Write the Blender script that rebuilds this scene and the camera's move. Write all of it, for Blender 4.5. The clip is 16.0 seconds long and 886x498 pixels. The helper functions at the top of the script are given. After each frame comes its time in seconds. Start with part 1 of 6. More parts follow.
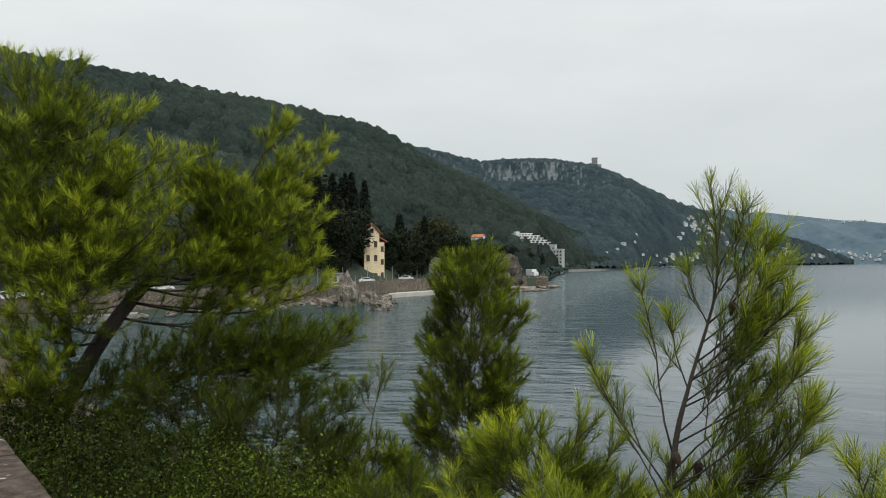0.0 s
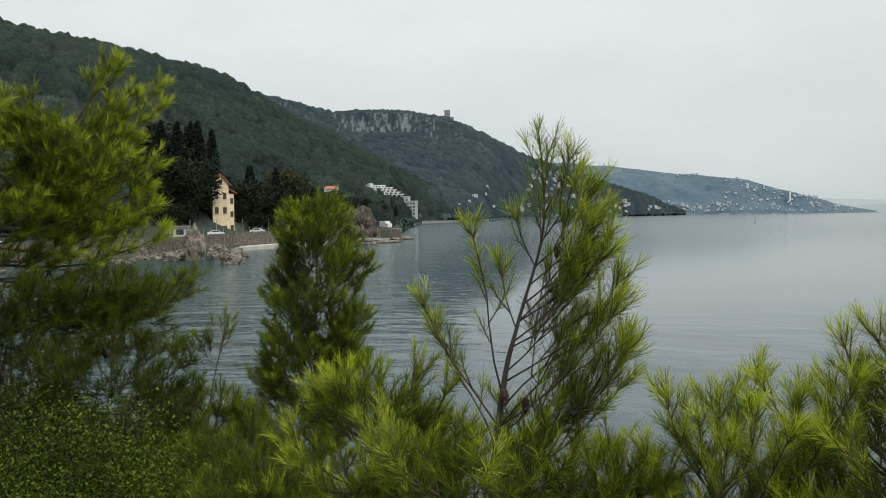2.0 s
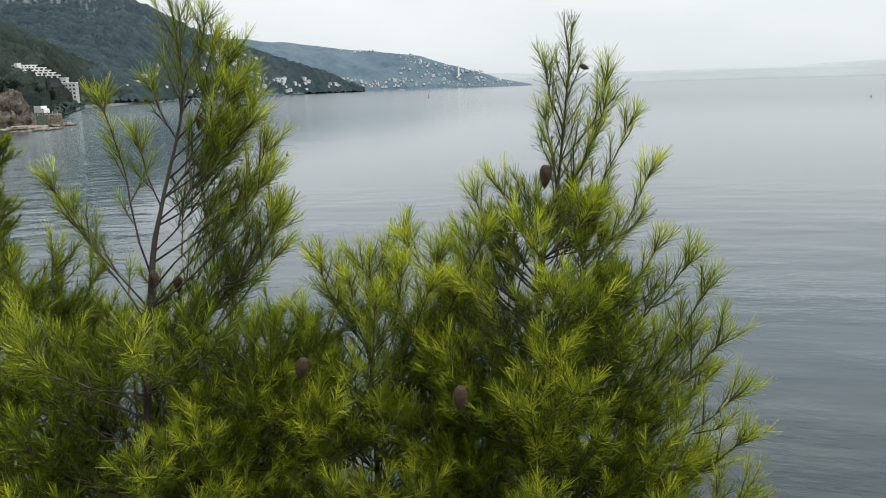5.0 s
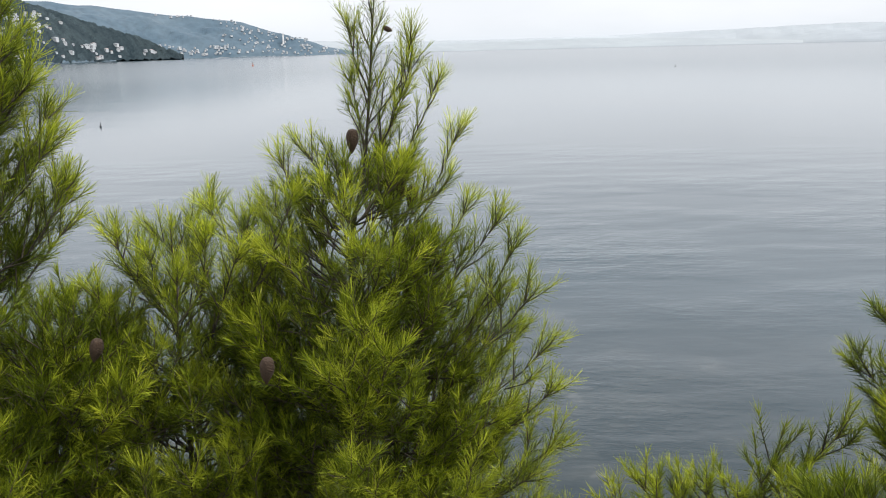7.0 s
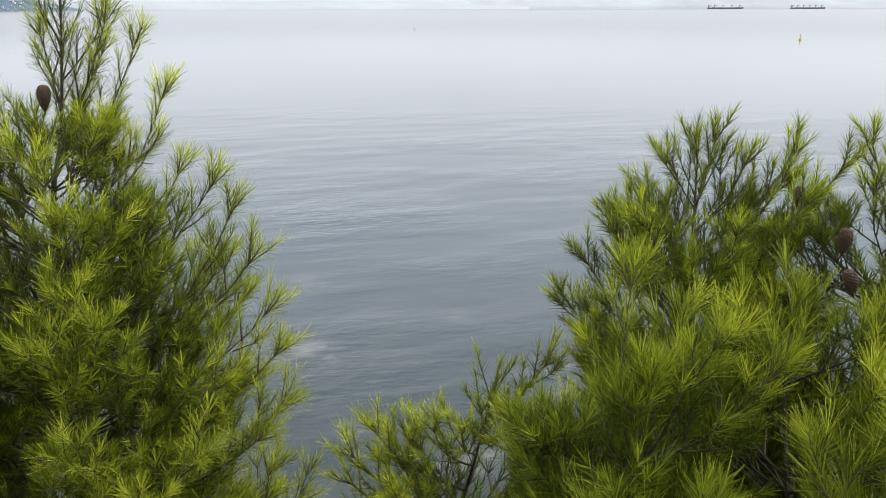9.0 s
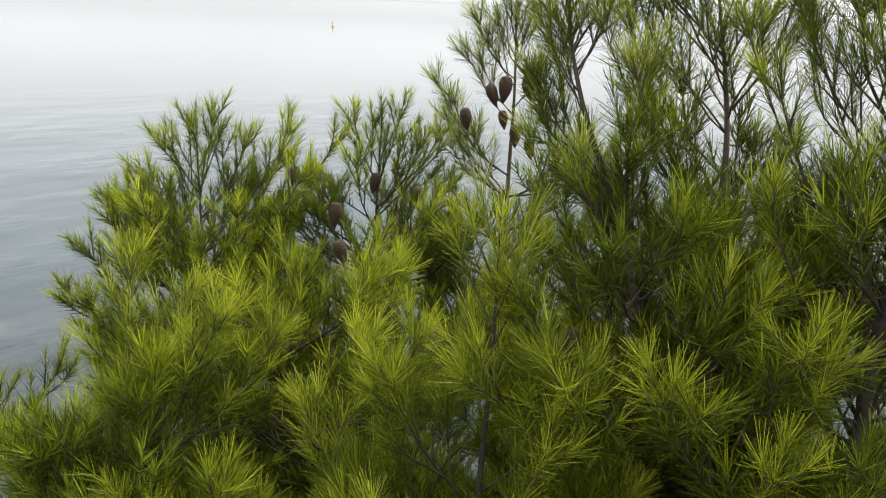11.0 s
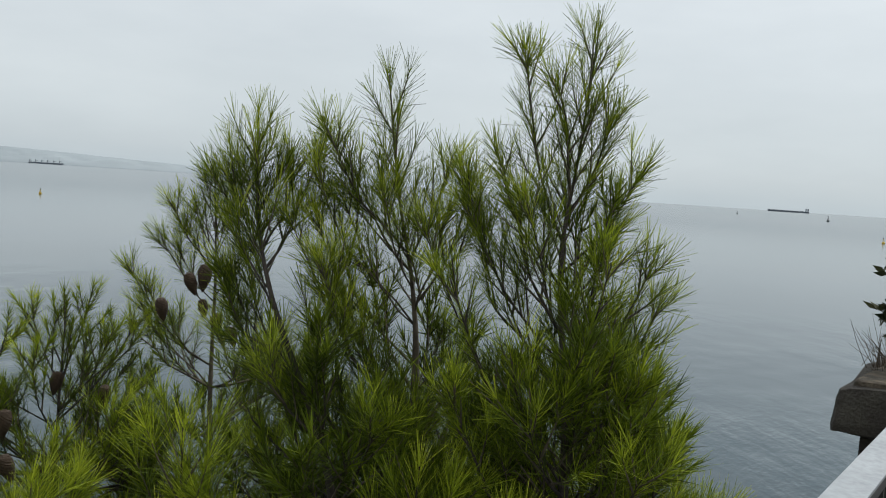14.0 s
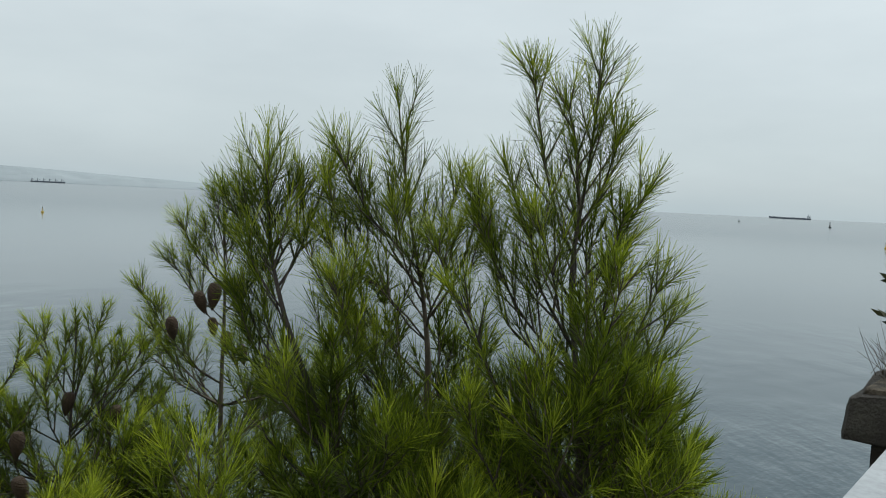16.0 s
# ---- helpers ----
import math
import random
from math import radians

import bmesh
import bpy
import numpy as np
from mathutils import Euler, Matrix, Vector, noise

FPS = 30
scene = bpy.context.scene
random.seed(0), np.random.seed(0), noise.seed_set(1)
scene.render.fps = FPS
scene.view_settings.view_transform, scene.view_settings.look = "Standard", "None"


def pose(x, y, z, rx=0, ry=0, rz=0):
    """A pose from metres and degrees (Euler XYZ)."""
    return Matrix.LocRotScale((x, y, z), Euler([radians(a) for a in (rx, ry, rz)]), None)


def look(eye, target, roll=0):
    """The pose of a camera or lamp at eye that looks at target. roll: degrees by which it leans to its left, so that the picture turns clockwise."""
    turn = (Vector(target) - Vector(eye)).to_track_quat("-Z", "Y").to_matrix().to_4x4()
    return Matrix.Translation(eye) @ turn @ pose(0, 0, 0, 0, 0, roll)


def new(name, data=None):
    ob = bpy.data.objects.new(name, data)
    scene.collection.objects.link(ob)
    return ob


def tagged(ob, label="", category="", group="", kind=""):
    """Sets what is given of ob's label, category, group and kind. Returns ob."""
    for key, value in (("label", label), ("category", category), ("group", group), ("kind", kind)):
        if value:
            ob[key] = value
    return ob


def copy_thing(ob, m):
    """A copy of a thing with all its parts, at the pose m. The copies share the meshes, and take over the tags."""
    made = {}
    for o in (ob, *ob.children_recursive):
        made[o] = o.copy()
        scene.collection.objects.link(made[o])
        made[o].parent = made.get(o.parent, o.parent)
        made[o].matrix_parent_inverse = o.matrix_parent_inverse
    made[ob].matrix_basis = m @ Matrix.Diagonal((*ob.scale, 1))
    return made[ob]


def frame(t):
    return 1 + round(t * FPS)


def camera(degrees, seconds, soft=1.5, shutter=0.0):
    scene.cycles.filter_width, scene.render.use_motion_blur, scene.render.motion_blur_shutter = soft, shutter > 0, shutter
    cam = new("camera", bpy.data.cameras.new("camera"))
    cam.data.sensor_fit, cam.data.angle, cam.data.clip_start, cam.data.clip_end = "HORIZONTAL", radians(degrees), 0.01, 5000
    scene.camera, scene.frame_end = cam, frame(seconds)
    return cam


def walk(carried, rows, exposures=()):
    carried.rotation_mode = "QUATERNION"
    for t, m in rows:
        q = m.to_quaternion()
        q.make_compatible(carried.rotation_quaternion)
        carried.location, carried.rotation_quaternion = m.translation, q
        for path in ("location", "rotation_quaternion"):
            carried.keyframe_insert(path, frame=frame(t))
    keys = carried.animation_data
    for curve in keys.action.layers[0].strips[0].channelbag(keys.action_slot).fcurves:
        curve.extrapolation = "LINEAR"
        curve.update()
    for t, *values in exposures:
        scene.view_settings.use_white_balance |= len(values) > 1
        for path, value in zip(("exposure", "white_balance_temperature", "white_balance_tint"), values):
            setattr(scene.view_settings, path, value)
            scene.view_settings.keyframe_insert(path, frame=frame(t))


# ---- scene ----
cam = camera(55.7, 16.0, soft=1.0)
PATH = [
    (0, (0.236, -0.141, 9.059), (0.114, 1.855, 9.092), -0.3),
    (0.5, (0.25, -0.141, 9.053), (0.168, 1.858, 9.072), -0.4),
    (1, (0.266, -0.144, 9.049), (0.293, 1.856, 9.034), -0.3),
    (1.5, (0.283, -0.145, 9.044), (0.411, 1.85, 8.995), -0.5),
    (2, (0.302, -0.138, 9.037), (0.526, 1.848, 8.953), -0.5),
    (2.5, (0.32, -0.139, 9.03), (0.634, 1.833, 8.911), -0.5),
    (3, (0.343, -0.141, 9.022), (0.768, 1.807, 8.857), -0.5),
    (3.5, (0.365, -0.148, 9.012), (0.907, 1.766, 8.796), -1.0),
    (4, (0.384, -0.146, 9.0), (1.07, 1.709, 8.706), -1.2),
    (6.5, (0.484, -0.146, 8.998), (1.619, 1.438, 8.552), -1.9),
    (7, (0.503, -0.16, 8.978), (1.729, 1.352, 8.515), -1.4),
    (7.5, (0.53, -0.175, 8.986), (1.856, 1.235, 8.484), -0.9),
    (8, (0.548, -0.194, 8.96), (1.999, 1.076, 8.432), -0.5),
    (10.5, (0.568, -0.355, 8.952), (2.417, 0.141, 8.375), 1.5),
    (11, (0.61, -0.405, 8.961), (2.525, -0.295, 8.394), 2.7),
    (11.5, (0.617, -0.435, 8.977), (2.549, -0.548, 8.471), 2.9),
    (12, (0.622, -0.457, 8.997), (2.561, -0.718, 8.582), 3.0),
    (12.5, (0.627, -0.48, 9.006), (2.56, -0.868, 8.668), 3.3),
    (13, (0.636, -0.492, 9.027), (2.564, -0.973, 8.8), 3.6),
    (13.5, (0.64, -0.495, 9.032), (2.569, -0.997, 8.863), 3.7),
    (14, (0.644, -0.49, 9.032), (2.575, -0.992, 8.886), 3.7),
    (14.5, (0.648, -0.487, 9.032), (2.58, -0.988, 8.896), 3.8),
    (15, (0.643, -0.482, 9.038), (2.575, -0.984, 8.91), 3.7),
    (15.5, (0.641, -0.477, 9.043), (2.573, -0.978, 8.923), 3.2),
    (16, (0.641, -0.467, 9.04), (2.575, -0.963, 8.923), 2.8),
]
walk(cam, [(t, look(eye, target, roll)) for t, eye, target, roll in PATH],
     exposures=[(0, -0.05, 6450, 6), (1.5, 0.0, 6450, 6), (3, 0.1, 6450, 6), (4, 0.28, 6450, 6), (5.5, 0.42, 6450, 10), (7, 0.57, 6400, 13), (8, 0.71, 6400, 14), (10.5, 0.87, 6600, 13),
                (11, 0.97, 6750, 12), (12, 0.36, 6600, 13), (12.5, 0.15, 6600, 12), (13.5, -0.02, 6250, 6), (14.5, -0.08, 6150, 6), (16, -0.12, 6050, 2)])

# ---- world and light: a bright overcast sky ----
SUN_EL, SUN_ROT = 50.0, 150.0
world = bpy.data.worlds.new("overcast_sky")
scene.world = world
world.use_nodes = True
wt = world.node_tree
wt.nodes.clear()


def wnode(kind, **kw):
    n = wt.nodes.new(kind)
    for k, v in kw.items():
        n.inputs[k].default_value = v
    return n


w_out = wt.nodes.new("ShaderNodeOutputWorld")
w_bg = wnode("ShaderNodeBackground", Strength=1.0)
w_sky = wt.nodes.new("ShaderNodeTexSky")
w_sky.sky_type = 'NISHITA'
w_sky.sun_disc = False
w_sky.sun_elevation = radians(SUN_EL)
w_sky.sun_rotation = radians(SUN_ROT)
w_skys = wt.nodes.new("ShaderNodeMix")
w_skys.data_type = 'RGBA'
w_skys.blend_type = 'MULTIPLY'
w_skys.inputs[0].default_value = 1.0
wt.links.new(w_sky.outputs[0], w_skys.inputs[6])
w_skys.inputs[7].default_value = (0.10, 0.10, 0.10, 1)
w_tc = wt.nodes.new("ShaderNodeTexCoord")
w_sep = wt.nodes.new("ShaderNodeSeparateXYZ")
wt.links.new(w_tc.outputs["Generated"], w_sep.inputs[0])
w_ramp = wt.nodes.new("ShaderNodeValToRGB")
wt.links.new(w_sep.outputs[2], w_ramp.inputs[0])
el = w_ramp.color_ramp.elements
el[0].position, el[0].color = 0.0, (0.56, 0.61, 0.64, 1)
el[1].position, el[1].color = 1.0, (1.25, 1.26, 1.28, 1)
for p, c in ((0.03, (0.63, 0.66, 0.68, 1)), (0.10, (0.72, 0.74, 0.75, 1)), (0.30, (0.86, 0.87, 0.88, 1))):
    e = el.new(p)
    e.color = c
w_map = wt.nodes.new("ShaderNodeMapping")
w_map.inputs["Scale"].default_value = (1.0, 1.0, 3.2)
wt.links.new(w_tc.outputs["Generated"], w_map.inputs[0])
w_noise = wnode("ShaderNodeTexNoise", Scale=2.6, Detail=5.0, Roughness=0.55)
wt.links.new(w_map.outputs[0], w_noise.inputs["Vector"])
w_cr = wt.nodes.new("ShaderNodeValToRGB")
w_cr.color_ramp.elements[0].position, w_cr.color_ramp.elements[0].color = 0.3, (0.93, 0.935, 0.94, 1)
w_cr.color_ramp.elements[1].position, w_cr.color_ramp.elements[1].color = 0.7, (1.06, 1.055, 1.05, 1)
wt.links.new(w_noise.outputs[0], w_cr.inputs[0])
w_mul = wt.nodes.new("ShaderNodeMix")
w_mul.data_type = 'RGBA'
w_mul.blend_type = 'MULTIPLY'
w_mul.inputs[0].default_value = 1.0
wt.links.new(w_ramp.outputs[0], w_mul.inputs[6])
wt.links.new(w_cr.outputs[0], w_mul.inputs[7])
w_mix = wt.nodes.new("ShaderNodeMix")
w_mix.data_type = 'RGBA'
w_mix.inputs[0].default_value = 0.94
wt.links.new(w_skys.outputs[2], w_mix.inputs[6])
wt.links.new(w_mul.outputs[2], w_mix.inputs[7])
wt.links.new(w_mix.outputs[2], w_bg.inputs[0])
wt.links.new(w_bg.outputs[0], w_out.inputs[0])

sun = new("sun", bpy.data.lights.new("sun", 'SUN'))
sun.data.energy = 1.9
sun.data.angle = radians(14)
sun.data.color = (1.0, 0.96, 0.9)
sun.matrix_world = pose(0, 0, 60, 90 - SUN_EL, 0, 180 - SUN_ROT)


# ---- materials ----
def mat(name, build):
    m = bpy.data.materials.new(name)
    m.use_nodes = True
    nt = m.node_tree
    nt.nodes.clear()
    out = nt.nodes.new("ShaderNodeOutputMaterial")
    sh = build(nt)
    nt.links.new(sh, out.inputs[0])
    return m


def noise_tex(nt, scale, detail=4.0, rough=0.55, coord="Object", stretch=None, turn=0.0):
    tc = nt.nodes.new("ShaderNodeTexCoord")
    v = tc.outputs[coord]
    if turn:
        rot = nt.nodes.new("ShaderNodeMapping")
        rot.inputs["Rotation"].default_value = (0, 0, radians(turn))
        nt.links.new(v, rot.inputs[0])
        v = rot.outputs[0]
    if stretch:
        mp = nt.nodes.new("ShaderNodeMapping")
        mp.inputs["Scale"].default_value = stretch
        nt.links.new(v, mp.inputs[0])
        v = mp.outputs[0]
    n = nt.nodes.new("ShaderNodeTexNoise")
    n.inputs["Scale"].default_value = scale
    n.inputs["Detail"].default_value = detail
    n.inputs["Roughness"].default_value = rough
    nt.links.new(v, n.inputs["Vector"])
    return n.outputs[0]


def ramp(nt, fac, stops):
    r = nt.nodes.new("ShaderNodeValToRGB")
    e = r.color_ramp.elements
    e[0].position, e[0].color = stops[0][0], (*stops[0][1], 1)
    e[1].position, e[1].color = stops[-1][0], (*stops[-1][1], 1)
    for p, c in stops[1:-1]:
        k = e.new(p)
        k.color = (*c, 1)
    nt.links.new(fac, r.inputs[0])
    return r.outputs[0]


def mixcol(nt, fac, a, b, mode='MIX'):
    m = nt.nodes.new("ShaderNodeMix")
    m.data_type = 'RGBA'
    m.blend_type = mode
    for sock, v in ((m.inputs[0], fac), (m.inputs[6], a), (m.inputs[7], b)):
        if isinstance(v, (int, float)):
            sock.default_value = v
        elif isinstance(v, tuple):
            sock.default_value = (*v, 1)
        else:
            nt.links.new(v, sock)
    return m.outputs[2]


def math_node(nt, op, a, b=0.0, clamp=False):
    m = nt.nodes.new("ShaderNodeMath")
    m.operation = op
    m.use_clamp = clamp
    for sock, v in ((m.inputs[0], a), (m.inputs[1], b)):
        if isinstance(v, (int, float)):
            sock.default_value = v
        else:
            nt.links.new(v, sock)
    return m.outputs[0]


def bump(nt, height, strength, distance):
    b = nt.nodes.new("ShaderNodeBump")
    b.inputs["Strength"].default_value = strength
    b.inputs["Distance"].default_value = distance
    nt.links.new(height, b.inputs["Height"])
    return b.outputs[0]


def principled(nt, color, rough=0.7, normal=None, metal=0.0, spec=0.5):
    p = nt.nodes.new("ShaderNodeBsdfPrincipled")
    if isinstance(color, tuple):
        p.inputs["Base Color"].default_value = (*color, 1)
    else:
        nt.links.new(color, p.inputs["Base Color"])
    if isinstance(rough, (int, float)):
        p.inputs["Roughness"].default_value = rough
    else:
        nt.links.new(rough, p.inputs["Roughness"])
    p.inputs["Metallic"].default_value = metal
    p.inputs["Specular IOR Level"].default_value = spec
    if normal is not None:
        nt.links.new(normal, p.inputs["Normal"])
    return p.outputs[0]


def mottled(name, dark, light, scale, fine, rough=0.8, relief=0.5, dist=0.02, third=None):
    """A surface with broad stains, a fine grain and relief."""
    def b(nt):
        n1 = noise_tex(nt, scale, 5)
        n2 = noise_tex(nt, fine, 6, 0.65)
        stops = [(0.3, dark), (0.7, light)]
        if third:
            stops = [(0.28, dark), (0.5, light), (0.72, third)]
        c = ramp(nt, n1, stops)
        g = ramp(nt, n2, [(0.25, (0.72, 0.72, 0.72)), (0.75, (1.15, 1.15, 1.15))])
        c = mixcol(nt, 1.0, c, g, 'MULTIPLY')
        return principled(nt, c, rough, bump(nt, n2, relief, dist))
    return mat(name, b)


def leafy(name, stops, trans=0.35, rough=0.55, patch=1.2, patch_amt=0.5):
    """Leaves or needles: each island has its own tint, with broader light and dark growth."""
    def b(nt):
        gm = nt.nodes.new("ShaderNodeNewGeometry")
        c = ramp(nt, gm.outputs["Random Per Island"], stops)
        n = noise_tex(nt, patch, 3)
        g = ramp(nt, n, [(0.3, (1 - patch_amt, 1 - patch_amt, 1 - patch_amt)), (0.7, (1 + patch_amt, 1 + patch_amt * 0.9, 1 + patch_amt * 0.4))])
        c = mixcol(nt, 1.0, c, g, 'MULTIPLY')
        p = principled(nt, c, rough, spec=0.15)
        if trans <= 0:
            return p
        t = nt.nodes.new("ShaderNodeBsdfTranslucent")
        nt.links.new(c, t.inputs[0])
        m = nt.nodes.new("ShaderNodeMixShader")
        m.inputs[0].default_value = trans
        nt.links.new(p, m.inputs[1])
        nt.links.new(t.outputs[0], m.inputs[2])
        return m.outputs[0]
    return mat(name, b)


def needle_build(stops, patch):
    """Pine needles: fresh shoots are yellow-green, old ones dark, partly for painted crown shade, and every needle
    differs a little.
    """
    def b(nt):
        gm = nt.nodes.new("ShaderNodeNewGeometry")
        at = nt.nodes.new("ShaderNodeAttribute")
        at.attribute_name = "age_shade"
        f = math_node(nt, 'ADD', math_node(nt, 'MULTIPLY', at.outputs["Fac"], 0.66), math_node(nt, 'MULTIPLY', gm.outputs["Random Per Island"], 0.34))
        c = ramp(nt, f, stops)
        n = noise_tex(nt, patch, 3)
        g = ramp(nt, n, [(0.3, (0.7, 0.72, 0.75)), (0.7, (1.3, 1.25, 1.1))])
        c = mixcol(nt, 1.0, c, g, 'MULTIPLY')
        p = principled(nt, c, 0.45, spec=0.14)
        t = nt.nodes.new("ShaderNodeBsdfTranslucent")
        nt.links.new(c, t.inputs[0])
        m = nt.nodes.new("ShaderNodeMixShader")
        m.inputs[0].default_value = 0.26
        nt.links.new(p, m.inputs[1])
        nt.links.new(t.outputs[0], m.inputs[2])
        return m.outputs[0]
    return b


NEEDLE_STOPS = [(0.0, (0.018, 0.024, 0.006)), (0.25, (0.048, 0.070, 0.008)), (0.5, (0.130, 0.178, 0.012)), (0.75, (0.32, 0.385, 0.025)), (1.0, (0.56, 0.61, 0.06))]
M_NEEDLE = mat("pine_needles", needle_build(NEEDLE_STOPS, 2.2))
M_NEEDLE_FAR = mat("pine_needles_broad", needle_build(NEEDLE_STOPS, 1.0))
M_BARK = mottled("pine_bark", (0.018, 0.014, 0.011), (0.06, 0.047, 0.037), 6, 60, 0.9, 0.8, 0.01)
M_TWIG = mottled("grey_twig_bark", (0.03, 0.023, 0.015), (0.125, 0.10, 0.07), 9, 90, 0.85, 0.5, 0.004)
M_CONE = mottled("pine_cone_scales", (0.016, 0.009, 0.005), (0.085, 0.050, 0.024), 40, 150, 0.85, 0.8, 0.003)
M_SHRUB = leafy("shrub_leaves", [(0.0, (0.012, 0.021, 0.005)), (0.5, (0.033, 0.055, 0.008)), (1.0, (0.085, 0.122, 0.016))], 0.3, 0.5, 1.3, 0.55)
M_SHRUB_FRESH = leafy("fresh_shrub_leaves", [(0.0, (0.024, 0.042, 0.006)), (0.5, (0.078, 0.122, 0.011)), (1.0, (0.15, 0.215, 0.02))], 0.3, 0.5, 1.6, 0.5)
M_DRY = leafy("dry_stems", [(0.0, (0.03, 0.022, 0.014)), (1.0, (0.10, 0.075, 0.05))], 0.0, 0.8, 1.0, 0.2)
M_DARKLEAF = leafy("dark_plant_leaves", [(0.0, (0.02, 0.03, 0.015)), (1.0, (0.07, 0.07, 0.035))], 0.2, 0.5, 3.0, 0.3)


def canopy_build(low, high, grain, depth, rock=False):
    """Woodland seen from far: every crown has its own tint, with leafy grain and broader changes of green."""
    def b(nt):
        at = nt.nodes.new("ShaderNodeAttribute")
        at.attribute_name = "tint"
        c = ramp(nt, at.outputs["Fac"], [(0.0, low), (0.8, high), (1.0, tuple(1.3 * v for v in high))])
        n = noise_tex(nt, grain, 5, 0.7)
        c = mixcol(nt, 1.0, c, ramp(nt, n, [(0.3, (0.6, 0.6, 0.62)), (0.7, (1.4, 1.38, 1.3))]), 'MULTIPLY')
        c = mixcol(nt, 1.0, c, ramp(nt, noise_tex(nt, 0.007, 4), [(0.3, (0.76, 0.80, 0.84)), (0.7, (1.24, 1.18, 1.12))]), 'MULTIPLY')
        if rock:
            ar = nt.nodes.new("ShaderNodeAttribute")
            ar.attribute_name = "rock"
            stone = ramp(nt, noise_tex(nt, 0.10, 5, 0.7, stretch=(1, 1, 0.35)), [(0.3, (0.075, 0.09, 0.10)), (0.7, (0.23, 0.25, 0.265))])
            c = mixcol(nt, ar.outputs["Fac"], c, stone)
        return principled(nt, c, 1.0, bump(nt, n, 0.7, depth), spec=0.05)
    return b


# Blue haze is mixed into both forest colours, more in the far one.
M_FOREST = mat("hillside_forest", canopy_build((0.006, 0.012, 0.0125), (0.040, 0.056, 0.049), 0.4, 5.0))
M_FOREST_FAR = mat("haze_tinted_forest", canopy_build((0.021, 0.036, 0.045), (0.046, 0.067, 0.078), 0.28, 5.0, True))
M_WOODFLOOR = mottled("woodland_floor", (0.022, 0.036, 0.026), (0.042, 0.060, 0.040), 0.05, 0.5, 1.0, 0.6, 1.0)
# Lightened and blued to sit with the haze-tinted far forest.
M_SHORE = leafy("shore_tree_leaves", [(0.0, (0.030, 0.048, 0.050)), (0.6, (0.040, 0.060, 0.060)), (1.0, (0.056, 0.076, 0.070))], 0.0, 0.9, 0.02, 0.3)
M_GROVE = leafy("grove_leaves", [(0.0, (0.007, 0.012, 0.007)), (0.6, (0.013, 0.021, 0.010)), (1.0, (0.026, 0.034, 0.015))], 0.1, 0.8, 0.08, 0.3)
M_GROVE_BROWN = leafy("autumn_leaves", [(0.0, (0.022, 0.028, 0.012)), (0.6, (0.045, 0.050, 0.020)), (1.0, (0.075, 0.072, 0.03))], 0.1, 0.8, 0.08, 0.3)
M_CYPRESS = leafy("cypress_leaves", [(0.0, (0.005, 0.009, 0.006)), (1.0, (0.015, 0.022, 0.012))], 0.05, 0.85, 0.1, 0.25)
M_EARTH = mottled("slope_earth", (0.06, 0.045, 0.03), (0.16, 0.12, 0.08), 1.2, 18, 0.95, 0.8, 0.05)
M_PAVE = mottled("worn_paving", (0.16, 0.15, 0.14), (0.26, 0.25, 0.23), 0.8, 30, 0.9, 0.4, 0.01)


def capstone_build(nt):
    """Brown weathered stone with layered cracks and pale lichen spots."""
    lay = noise_tex(nt, 14, 6, 0.7, stretch=(1, 1, 6))
    c = ramp(nt, lay, [(0.3, (0.022, 0.017, 0.013)), (0.5, (0.085, 0.066, 0.052)), (0.72, (0.17, 0.14, 0.115))])
    spots = ramp(nt, noise_tex(nt, 9, 3, 0.5), [(0.66, (0, 0, 0)), (0.70, (1, 1, 1))])
    c = mixcol(nt, spots, c, (0.42, 0.41, 0.38))
    return principled(nt, c, 0.95, bump(nt, lay, 1.0, 0.03), spec=0.2)


M_CAPSTONE = mat("weathered_capstone", capstone_build)
M_DARKSTONE = mottled("dark_weathered_stone", (0.014, 0.012, 0.010), (0.045, 0.038, 0.03), 7.0, 60, 0.95, 1.0, 0.03, (0.07, 0.063, 0.048))
M_MOSS = mottled("dry_moss", (0.03, 0.026, 0.018), (0.10, 0.08, 0.055), 14.0, 90, 1.0, 1.0, 0.03, (0.20, 0.16, 0.11))
M_RAIL = mottled("galvanised_rail", (0.27, 0.285, 0.30), (0.38, 0.395, 0.41), 4.0, 40, 0.55, 0.2, 0.002)
M_RAILDARK = mottled("dark_painted_iron", (0.015, 0.016, 0.018), (0.03, 0.031, 0.034), 6.0, 60, 0.5, 0.3, 0.002)
M_ROCKDARK = mottled("brown_headland_rock", (0.045, 0.037, 0.03), (0.12, 0.10, 0.082), 0.35, 2.0, 0.95, 1.0, 0.8, (0.23, 0.205, 0.175))
M_ROCK = mottled("shore_rock", (0.07, 0.058, 0.046), (0.27, 0.232, 0.19), 0.7, 3.0, 0.92, 1.0, 0.8, (0.52, 0.47, 0.41))
